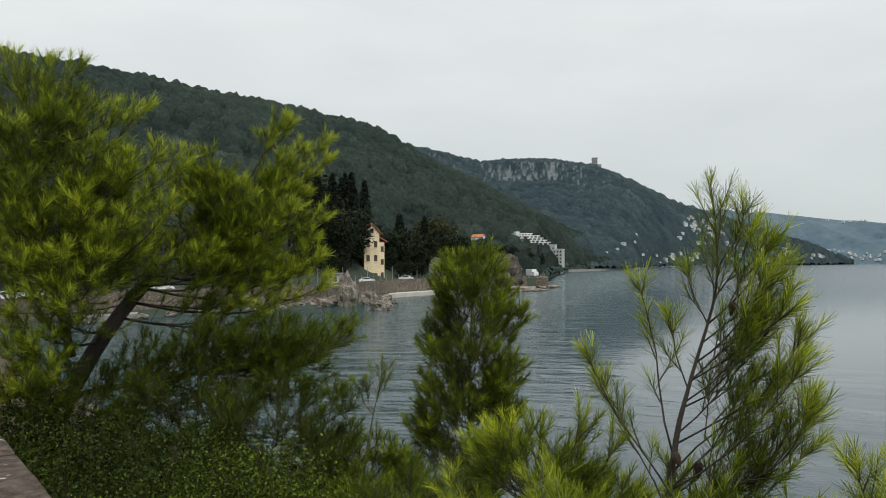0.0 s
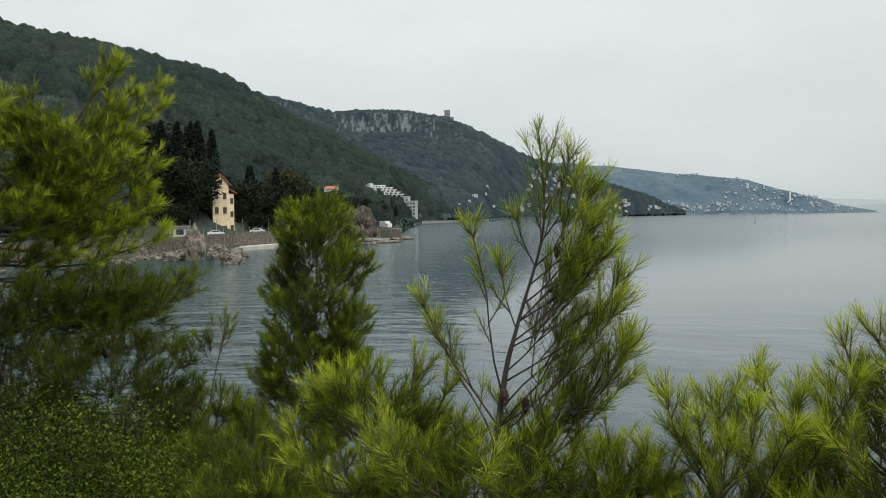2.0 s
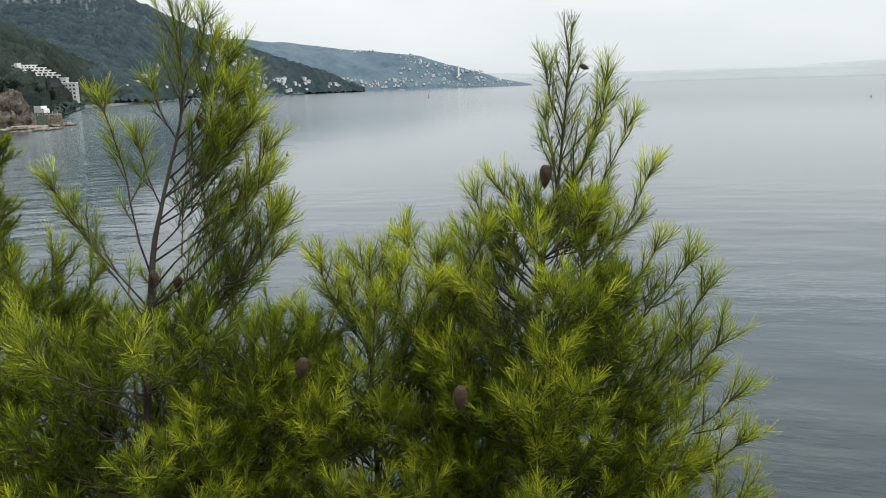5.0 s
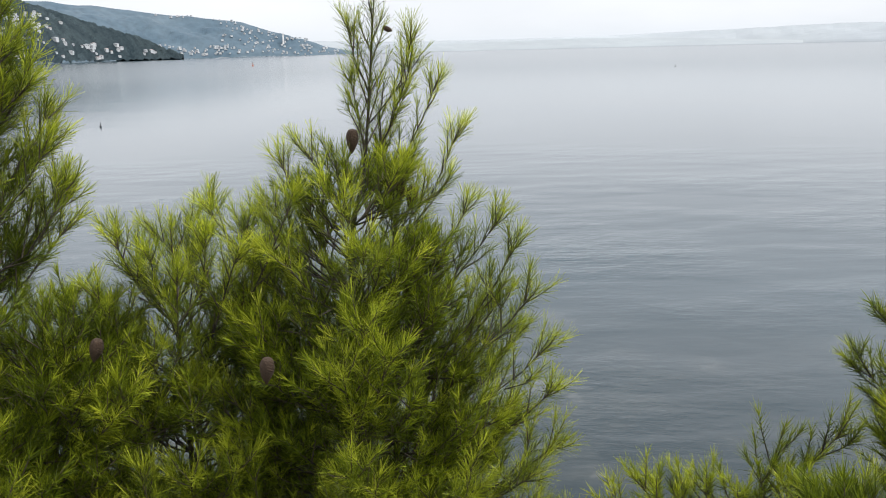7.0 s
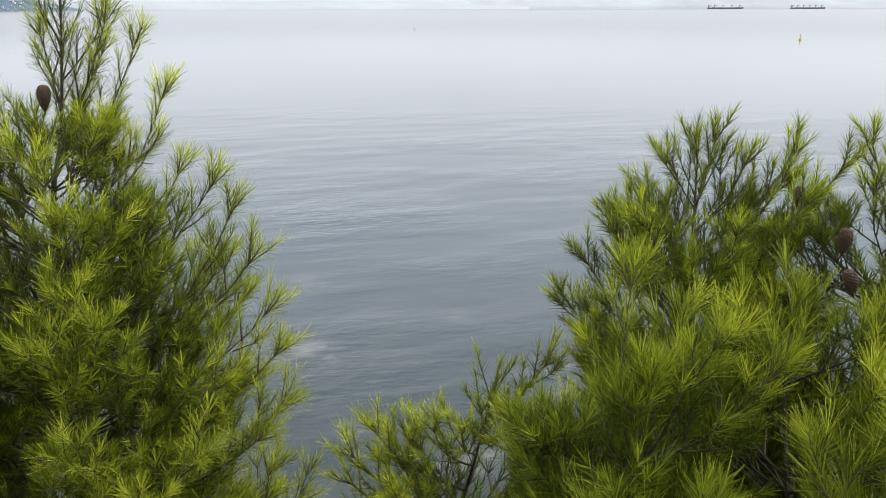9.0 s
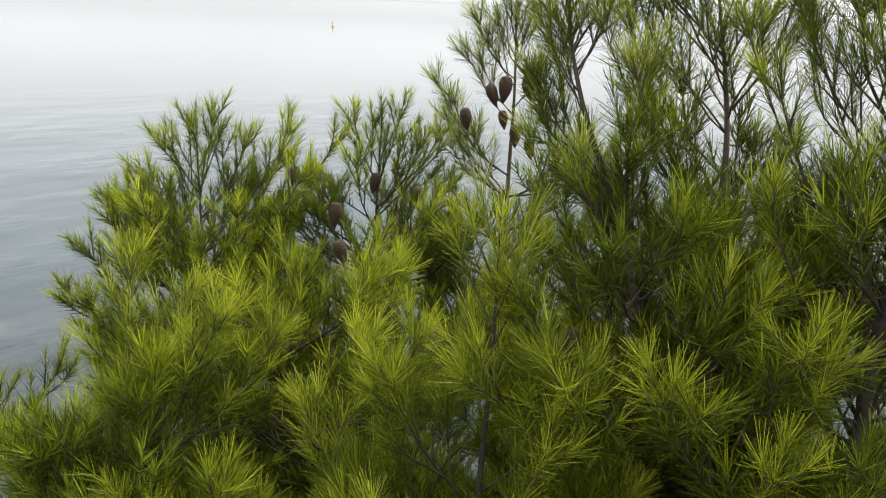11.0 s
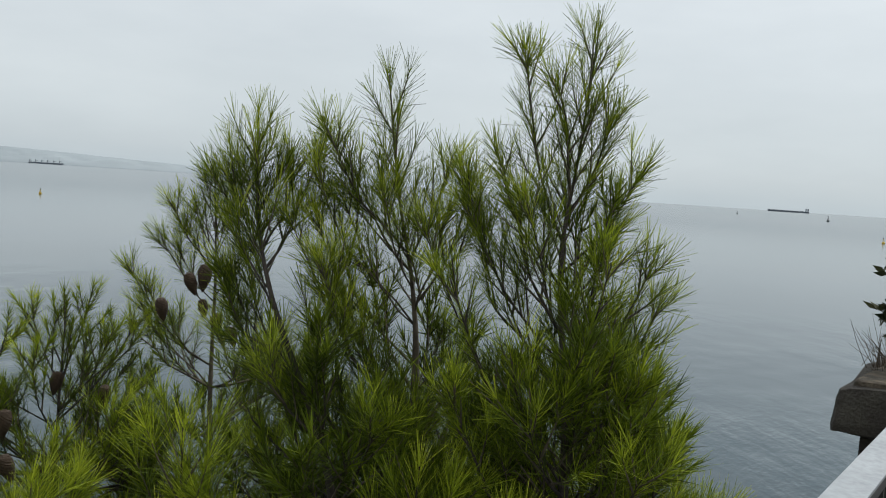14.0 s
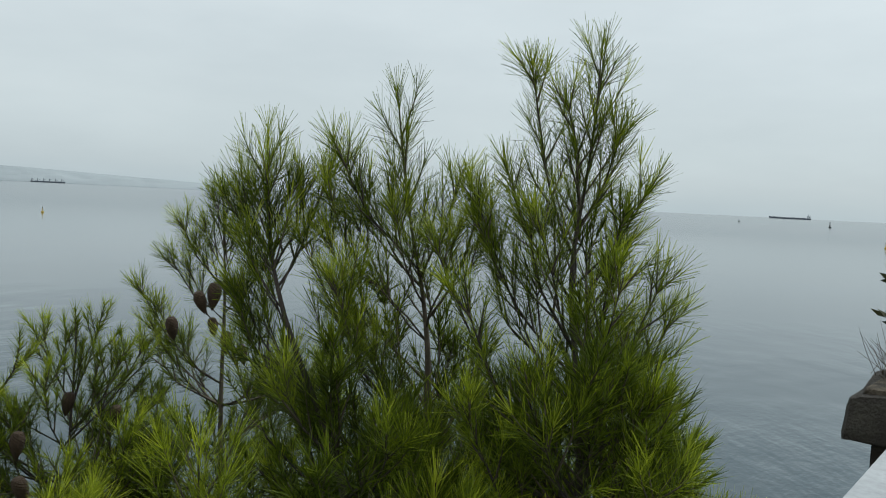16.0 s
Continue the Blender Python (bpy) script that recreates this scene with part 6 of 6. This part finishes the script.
# the spreading pine with many upright shoots
tr = [(3.2, 0.5, 5.9), (3.2, 0.5, 7.2), (3.25, 0.55, 7.95), (3.3, 0.58, 8.55)]
p = Pine(110, 0.075, 0.0013, 520, 3)
leader(p, tr, 0.35, 0.05, 0.17)
grow(p, tr, [(3.36, 0.54, 8.55), (3.27, 0.66, 8.46), (3.42, 0.45, 8.46), (3.45, 0.30, 8.52), (3.5, 0.12, 8.52), (3.2, 0.84, 8.27), (3.28, 0.74, 8.35), (3.12, 0.9, 8.15), (3.0, 0.75, 8.3), (2.9, 0.6, 8.35),
             (3.0, 0.35, 8.35), (3.2, 0.2, 8.42), (2.8, 0.75, 8.1), (3.35, 0.3, 8.45)], 0.9, 0.010, gap=0.045, reach=0.2)
fill(p, tr, 46, [6.9, 7.5, 8.0, 8.3], [0.6, 0.52, 0.38, 0.24], 0.45, gap=0.055, reach=0.24)
p.cones = [((3.15, 0.68, 8.2), 0.08, 10, 0), ((3.19, 0.09, 8.33), 0.085, 4, 0), ((3.0, 0.05, 8.26), 0.085, -18, 40), ((3.3, 0.25, 8.42), 0.07, 12, 70)]
p.build("pine_tree", "spreading pine with many upright light green shoots", tr, (0.05, 0.035, 0.014, 0.005), M_BARK)

tr = [(3.4, -0.1, 5.9), (3.4, -0.05, 7.2), (3.45, 0.0, 8.0), (3.55, 0.0, 8.58)]
p = Pine(111, 0.075, 0.0013, 520, 3)
leader(p, tr, 0.35, 0.05, 0.17)
grow(p, tr, [(3.53, 0.10, 8.55), (3.57, -0.06, 8.56), (3.4, -0.15, 8.5), (3.3, 0.05, 8.45), (3.65, -0.2, 8.5), (3.2, -0.2, 8.3), (3.1, -0.05, 8.25)], 0.9, 0.010, gap=0.05, reach=0.2)
fill(p, tr, 34, [6.9, 7.5, 8.0, 8.3], [0.65, 0.6, 0.5, 0.3], 0.45, gap=0.055, reach=0.24)
p.cones = [((3.45, 0.0, 8.38), 0.08, 10, 0), ((3.35, -0.15, 8.36), 0.08, -15, 90)]
p.build("pine_tree", "pine with pale shoots and dark hanging cones", tr, (0.05, 0.035, 0.014, 0.005), M_BARK)

# the pine with a bare grey stem and a cluster of cones
tr = [(3.6, -0.5, 5.8), (3.62, -0.48, 7.4), (3.68, -0.46, 8.25), (3.72, -0.46, 8.68), (3.78, -0.44, 9.05)]
p = Pine(112, 0.08, 0.0014, 430)
leader(p, tr, 0.32, 0.055, 0.15)
grow(p, tr, [(3.72, -0.43, 9.01), (3.72, -0.31, 8.91), (3.72, -0.16, 8.70), (3.72, -0.27, 8.79), (3.72, -0.51, 8.95), (3.72, -0.38, 8.90), (3.72, -0.48, 8.86), (3.72, -0.23, 8.63), (3.72, -0.33, 8.76), (3.72, -0.21, 8.56), (3.72, -0.55, 8.75), (3.72, -0.36, 8.83)], 0.9, 0.008, gap=0.065, reach=0.13, sub=False)
fill(p, tr, 14, [7.8, 8.1, 8.45], [0.5, 0.45, 0.38], 0.3, gap=0.06, reach=0.2)
p.cones = [((3.61, -0.43, 8.72), 0.10, 6, 0), ((3.60, -0.50, 8.72), 0.095, -22, 60), ((3.59, -0.37, 8.69), 0.085, 20, 200), ((3.53, -0.29, 8.61), 0.085, 16, 240), ((3.62, -0.47, 8.55), 0.085, 4, 120), ((3.63, -0.52, 8.5), 0.08, -14, 40),
           ((3.6, -0.42, 8.6), 0.07, 10, 160)]
p.build("pine_tree", "thin pine with a bare grey stem and clustered cones", tr, (0.05, 0.035, 0.02, 0.012, 0.004), M_TWIG)

# the group of tall dark pines by the railing
tr = [(2.25, -1.2, 6.9), (2.25, -1.2, 7.9), (2.27, -1.21, 8.5), (2.42, -1.23, 8.86), (2.43, -1.26, 9.13), (2.44, -1.29, 9.41)]
p = Pine(113, 0.086, 0.0013, 480, 2, 0.96)
leader(p, tr, 0.5, 0.04, 0.15)
grow(p, tr, [(2.51, -1.14, 9.36), (2.44, -1.20, 9.28), (2.40, -1.32, 9.20)], 2.2, 0.009, gap=0.045, reach=0.13, tip_cover=0.3)
grow(p, tr, [(2.43, -1.41, 9.08), (2.46, -1.37, 8.96), (2.38, -1.47, 8.80), (2.44, -1.41, 8.74), (2.36, -1.44, 8.58), (2.38, -1.44, 8.88), (2.45, -1.36, 8.7)], 0.9, 0.009, gap=0.055, reach=0.16, sub=False)
grow(p, tr, [(2.5, -1.1, 9.1), (2.5, -1.02, 9.0), (2.3, -1.1, 9.0), (2.2, -1.25, 8.9), (2.35, -0.95, 8.85), (2.2, -1.05, 8.7), (2.15, -1.3, 8.65)], 1.1, 0.009, gap=0.05, reach=0.17)
grow(p, tr, [(2.55, -1.02, 9.08), (2.55, -0.92, 8.97), (2.55, -1.08, 8.97)], 1.5, 0.007, gap=0.075, reach=0.12, sub=False, bare=0.4)
fill(p, tr, 32, [7.3, 7.8, 8.3, 8.75], [0.38, 0.34, 0.30, 0.2], 0.5, gap=0.055, reach=0.22)
fill(p, tr, 3, [8.4, 8.8, 9.1], [0.32, 0.24, 0.12], 1.2, gap=0.05, reach=0.16)
p.build("pine_tree", "tall dark pine with pointed upright shoots by the railing", tr, (0.05, 0.038, 0.018, 0.009, 0.004), M_BARK)

tr = [(2.6, -0.95, 6.7), (2.6, -0.95, 7.8), (2.64, -0.96, 8.5), (2.68, -0.95, 8.76), (2.70, -0.90, 9.02), (2.70, -0.86, 9.30)]
p = Pine(114, 0.09, 0.0013, 480, 2, 0.98)
leader(p, tr, 0.45, 0.045, 0.15)
grow(p, tr, [(2.73, -0.73, 9.14), (2.68, -1.02, 9.08), (2.66, -1.08, 9.05), (2.76, -0.80, 9.05), (2.6, -0.85, 9.0), (2.62, -1.0, 8.95), (2.72, -0.7, 8.95), (2.55, -0.7, 8.85), (2.8, -0.95, 8.9)], 1.3, 0.009, gap=0.05, reach=0.15)
grow(p, tr, [(2.72, -0.70, 9.06), (2.72, -0.77, 8.98), (2.72, -0.63, 8.95)], 1.5, 0.007, gap=0.075, reach=0.12, sub=False, bare=0.4)
fill(p, tr, 30, [7.2, 7.8, 8.2, 8.65], [0.5, 0.48, 0.42, 0.28], 0.5, gap=0.055, reach=0.22)
fill(p, tr, 3, [8.3, 8.55, 8.85], [0.34, 0.28, 0.15], 1.2, gap=0.05, reach=0.16)
p.build("pine_tree", "dark pine with a bare forked stem", tr, (0.05, 0.038, 0.018, 0.009, 0.004), M_TWIG)

tr = [(2.5, -0.7, 6.7), (2.48, -0.75, 7.7), (2.45, -0.75, 8.3), (2.62, -0.6, 8.75), (2.76, -0.56, 8.97), (2.84, -0.555, 9.20)]
p = Pine(115, 0.09, 0.0013, 480, 2, 0.98)
leader(p, tr, 0.45, 0.045, 0.15)
grow(p, tr, [(2.83, -0.72, 9.10), (2.80, -0.65, 9.05), (2.78, -0.5, 9.02), (2.75, -0.56, 9.05), (2.5, -0.6, 8.6), (2.6, -0.75, 8.85)], 1.2, 0.009, gap=0.05, reach=0.17)
p.tone = 1.15
grow(p, tr, [(2.72, -0.51, 8.92), (2.72, -0.49, 8.81), (2.72, -0.55, 8.86), (2.72, -0.52, 8.71), (2.72, -0.48, 8.66), (2.72, -0.57, 8.90), (2.72, -0.55, 8.78)], 1.3, 0.007, gap=0.075, reach=0.12, sub=False, bare=0.4)
p.tone = 0.98
fill(p, tr, 30, [7.2, 7.7, 8.1, 8.55], [0.55, 0.52, 0.45, 0.28], 0.5, gap=0.055, reach=0.22)
fill(p, tr, 4, [8.2, 8.5, 8.8], [0.36, 0.30, 0.15], 1.1, gap=0.05, reach=0.16)
p.cones = [((2.3, -0.6, 8.3), 0.06, 15, 0)]
p.build("pine_tree", "dark pine leaning seaward", tr, (0.05, 0.038, 0.018, 0.009, 0.004), M_BARK)

# near low growth with long fresh needles
for k, (base, tops, sd) in enumerate((
        ((2.15, -0.4, 6.9), [(2.33, -0.425, 8.53), (2.3, -0.2, 8.15), (2.1, -0.55, 8.1), (2.0, -0.2, 7.95), (2.35, 0.0, 8.05), (1.95, -0.5, 7.95), (2.25, -0.65, 8.2)], 201),
        ((2.25, 0.35, 6.6), [(2.45, 0.45, 8.02), (2.45, 0.4, 8.05), (2.486, 0.236, 8.2), (2.2, 0.15, 7.9), (2.2, 0.38, 7.75), (2.66, 0.53, 8.28), (2.5, 0.1, 8.16), (2.62, 0.38, 8.18)], 202),
        ((2.05, -1.0, 6.9), [(2.22, -0.88, 8.48), (2.0, -1.1, 8.05), (1.95, -0.8, 7.95), (2.08, -1.05, 8.34), (2.08, -0.75, 8.25), (2.0, -0.95, 8.15)], 203),
        ((2.25, -1.5, 6.6), [(2.28, -1.42, 8.40), (2.22, -1.52, 8.32), (2.36, -1.58, 8.26), (2.42, -1.70, 8.16), (2.30, -1.62, 8.20), (2.15, -1.40, 8.25), (2.45, -1.5, 8.2)], 204),
        ((2.7, 0.0, 6.5), [(2.82, 0.14, 8.24), (2.78, -0.08, 8.21), (2.72, 0.26, 8.16), (2.45, -0.26, 8.2), (2.6, -0.1, 8.1), (2.9, -0.15, 8.2), (2.65, -0.4, 8.2)], 205))):
    tr = [base, (base[0], base[1], base[2] + 0.6), (tops[0][0], tops[0][1], tops[0][2] - 0.35), tops[0]]
    p = Pine(sd, 0.098, 0.0013, 600, 2, 1.12)
    leader(p, tr, 0.3, 0.045, 0.2)
    grow(p, tr, tops[1:], 0.8, 0.010, gap=0.045, reach=0.2)
    fill(p, tr, 20, [7.1, 7.5, 7.9], [0.42, 0.42, 0.34], 0.5, gap=0.055, reach=0.24)
    p.build("pine_sapling", "bushy pine sapling with long fresh green needles", tr, (0.035, 0.025, 0.012, 0.004), M_BARK)


# ---- undergrowth on the slope ----
def shrub(name, label, c, radii, n, leaf, material, seed, stems=60):
    rng = np.random.default_rng(seed)
    s = thing(name, label, "shrub", Matrix.Translation(c))
    L = []
    for _ in range(stems):
        q, r, h = rng.uniform(0, 6.283), math.sqrt(rng.uniform(0.02, 1)), rng.uniform(0.6, 1.12)
        x, y = radii[0] * r * math.cos(q), radii[1] * r * math.sin(q)
        z = radii[2] * math.sqrt(max(0.05, 1 - 0.8 * r * r)) * h
        L.append(([(x * 0.5, y * 0.5, -0.2), (x * 0.8 + rng.normal(0, 0.06), y * 0.8 + rng.normal(0, 0.06), z * 0.5), (x, y, z)], [0.004, 0.0025, 0.001]))
    V, F = tube(L, 3)
    tagged(mesh_ob("branchwork", V, F, M_DRY, s), kind="stuff")
    m = n
    k = rng.integers(0, stems, m)
    t = rng.uniform(0.35, 1.0, m) ** 0.7
    A = np.array([l[0] for l in L])
    p0, p1 = A[k, 1], A[k, 2]
    c0 = p0 + (p1 - p0) * t[:, None] + rng.normal(0, 1, (m, 3)) * (0.075, 0.075, 0.05)
    d1 = rng.normal(size=(m, 3))
    d1 /= np.linalg.norm(d1, axis=1, keepdims=True)
    d2 = np.cross(d1, rng.normal(size=(m, 3)))
    d2 /= np.linalg.norm(d2, axis=1, keepdims=True)
    ln = leaf * rng.uniform(0.6, 1.3, (m, 1))
    co = np.stack([c0, c0 + d1 * ln * 0.5 + d2 * ln * 0.28, c0 + d1 * ln, c0 + d1 * ln * 0.5 - d2 * ln * 0.28], 1).reshape(-1, 3)
    kk = np.arange(m)[:, None] * 4
    tagged(tri_ob("foliage", co, np.concatenate([kk + (0, 1, 2), kk + (0, 2, 3)], 0), material, s), kind="stuff")
    return s


for i, (c, rad, n, lf) in enumerate((((-1.75, 4.3, 7.0), (1.0, 0.9, 1.18), 16000, 0.022), ((-1.0, 4.2, 7.0), (0.65, 0.75, 1.05), 12000, 0.022), ((-2.9, 4.9, 7.0), (1.0, 0.9, 1.15), 11000, 0.025),
                                     ((-1.35, 3.55, 7.0), (0.8, 0.5, 1.02), 10000, 0.02), ((-0.75, 3.7, 6.8), (0.45, 0.45, 0.95), 7000, 0.02), ((-2.4, 3.6, 7.0), (0.7, 0.6, 1.1), 8000, 0.022), ((-2.2, 5.6, 6.8), (1.4, 0.7, 1.25), 12000, 0.03),
                                     ((-3.6, 5.2, 6.9), (0.9, 0.8, 1.3), 8000, 0.03))):
    fresh = i in (1, 3)
    shrub("shrub", "bright small-leaved shrub on the slope" if fresh else "dense small-leaved green shrub on the slope", c, rad, int(n * 1.7), lf * 0.95, M_SHRUB_FRESH if fresh else M_SHRUB, 300 + i, 170)

# Filler shrubs in near-black leaf colour, standing in for shade under the large pine.
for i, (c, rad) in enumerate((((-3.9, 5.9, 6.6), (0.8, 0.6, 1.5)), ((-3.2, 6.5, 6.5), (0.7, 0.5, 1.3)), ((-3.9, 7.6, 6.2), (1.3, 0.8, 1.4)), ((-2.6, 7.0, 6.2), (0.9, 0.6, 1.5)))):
    shrub("shrub", "filler shrub coloured dark for the shade under the large pine", c, rad, 12000, 0.03, M_GROVE, 330 + i, 120)

# ---- parapet wall with stone cap, railing, wall with plants ----
pw = thing("parapet_wall", "low masonry parapet with weathered stone cap slabs", "wall", kind="structure")


def on_edge_box(name, l0, l1, s0, s1, z0, z1, material, parent, bevel=0.0, rough=0.0, seed=0, label=""):
    """A block along the promenade edge, from l0 to l1 along it and s0 to s1 across."""
    bm = bmesh.new()
    box_bm(bm, l0, l1, s0, s1, z0, z1, bevel)
    if rough:
        bmesh.ops.subdivide_edges(bm, edges=bm.edges[:], cuts=3, use_grid_fill=True)
    for v in bm.verts:
        l, s, z = v.co
        if rough:
            q = Vector((l * 4 + seed, s * 4, z * 4))
            l, s, z = l + rough * noise.noise(q), s + rough * noise.noise(q + Vector((9, 0, 0))), z + rough * noise.noise(q + Vector((0, 9, 0)))
        x, y = edge(l, s)
        v.co = (x, y, z)
    bmesh.ops.recalc_face_normals(bm, faces=bm.faces)
    return part(name, bm, material, parent, label)


on_edge_box("masonry", 3.3, 44, -0.50, -0.08, 7.0, 8.26, M_CAPSTONE, pw)
for i in range(12):
    l = 3.3 + i * 0.86
    on_edge_box("cap_slab", l, l + 0.85, -0.56, -0.035, 8.265, 8.395, M_CAPSTONE, pw, 0.015, 0.012, i * 3.1)
rail = thing("railing", "pale grey flat-topped railing with dark iron bars", "railing", kind="structure")
on_edge_box("top_rail", -2.18, 3.28, -0.085, 0.0, 8.392, 8.402, M_RAIL, rail, 0.002, label="pale grey flat handrail")
on_edge_box("under_rail", -2.18, 3.28, -0.075, -0.012, 8.345, 8.388, M_RAILDARK, rail)
on_edge_box("bottom_rail", -2.18, 3.28, -0.065, -0.025, 7.50, 7.53, M_RAILDARK, rail)
for i in range(50):
    l = -2.12 + i * 0.11
    on_edge_box("baluster", l, l + 0.014, -0.052, -0.038, 7.53, 8.344, M_RAILDARK, rail)
wl = thing("stone_wall", "dark weathered wall end with an overhanging mossy cap", "wall", kind="structure")
on_edge_box("masonry", -7.0, -2.30, -0.28, 0.18, 6.0, 8.195, M_DARKSTONE, wl, 0, 0.02, 2.0)
on_edge_box("cap_stone", -3.3, -2.20, -0.36, 0.285, 8.2, 8.385, M_DARKSTONE, wl, 0.045, 0.05, 5.0)
on_edge_box("cap_stone", -4.4, -3.32, -0.36, 0.27, 8.2, 8.375, M_DARKSTONE, wl, 0.03, 0.03, 8.0)
on_edge_box("moss", -4.3, -2.27, -0.30, 0.225, 8.365, 8.412, M_MOSS, wl, 0.022, 0.035, 11.0)


def wall_plant():
    x, y = edge(-2.6, 0.14)
    s = thing("wall_plant", "dry twigs and dark leaves growing on the wall cap", "plant", Matrix.Translation((x, y, 8.42)))
    rng = np.random.default_rng(9)
    L = []
    for _ in range(90):
        d = unit(rng.normal(0, 0.5, 3) + UP)
        ln = rng.uniform(0.08, 0.22)
        b = rng.normal(0, 0.05, 3) * (1, 1, 0)
        L.append(([b, b + d * ln * 0.5, b + d * ln + rng.normal(0, 0.015, 3)], [0.0016, 0.0012, 0.0007]))
    V, F = tube(L, 3)
    tagged(mesh_ob("dry_growth", V, F, M_DRY, s), kind="stuff")
    x2, y2 = edge(-2.8, 0.15)
    A = np.array((x2 - x, y2 - y, 0.0)) + np.stack([np.zeros(26), np.zeros(26), np.linspace(0.12, 0.46, 26)], 1)
    E = A + rng.normal(0, 1, (26, 3)) * (0.05, 0.05, 0.02) + (0, 0, 0.03)
    V, F = tube([([a, (a + e) / 2, e], [0.0022, 0.0016, 0.001]) for a, e in zip(A, E)], 4)
    mesh_ob("side_stem", V, F, M_DRY, s)
    kx, tx = rng.integers(0, 26, 150), rng.uniform(0.35, 1, (150, 1))
    C = A[kx] + (E - A)[kx] * tx
    d = rng.normal(size=(150, 3))
    d /= np.linalg.norm(d, axis=1, keepdims=True)
    e = np.cross(d, rng.normal(size=(150, 3)))
    e /= np.linalg.norm(e, axis=1, keepdims=True)
    co = np.stack([C, C + d * 0.03 + e * 0.015, C + d * 0.068, C + d * 0.03 - e * 0.015], 1).reshape(-1, 3)
    kk = np.arange(150)[:, None] * 4
    tagged(tri_ob("foliage", co, np.concatenate([kk + (0, 1, 2), kk + (0, 2, 3)], 0), M_DARKLEAF, s), kind="stuff")
    V, F = tube([([(x2 - x, y2 - y, -0.02), (x2 - x, y2 - y, 0.2), (x2 - x + 0.02, y2 - y, 0.4)], [0.005, 0.004, 0.002])], 5)
    mesh_ob("stem", V, F, M_DRY, s)


wall_plant()
rock("boulder", (-0.43, 3.25, 9.64), 0.16, 0.14, 0.11, 61, "pale boulder on the earth bank below the parapet", M_ROCK, 3, "")
for sd, (x, y, q) in enumerate(((-0.5, 3.5, 20), (-0.42, 3.62, 75), (-0.55, 3.75, -30), (-0.35, 3.4, 50))):
    rng = np.random.default_rng(400 + sd)
    z = slope_z(*[float(v) for v in (np.dot((x - EDGE[0], y - EDGE[1]), OUT), np.dot((x - EDGE[0], y - EDGE[1]), ALONG))])
    pts = [((k - 2) * 0.09, rng.normal(0, 0.02), 0.012 + 0.02 * abs(rng.normal())) for k in range(5)]
    V, F = tube([(pts, [0.004, 0.006, 0.006, 0.005, 0.003])], 5)
    tw = mesh_ob("fallen_branch", V, F, M_TWIG, None, True)
    tw.matrix_basis = pose(x, y, z, 0, 0, q)
    tagged(tw, "dry grey fallen branch on the brown earth bank", "branch", "fallen branches")
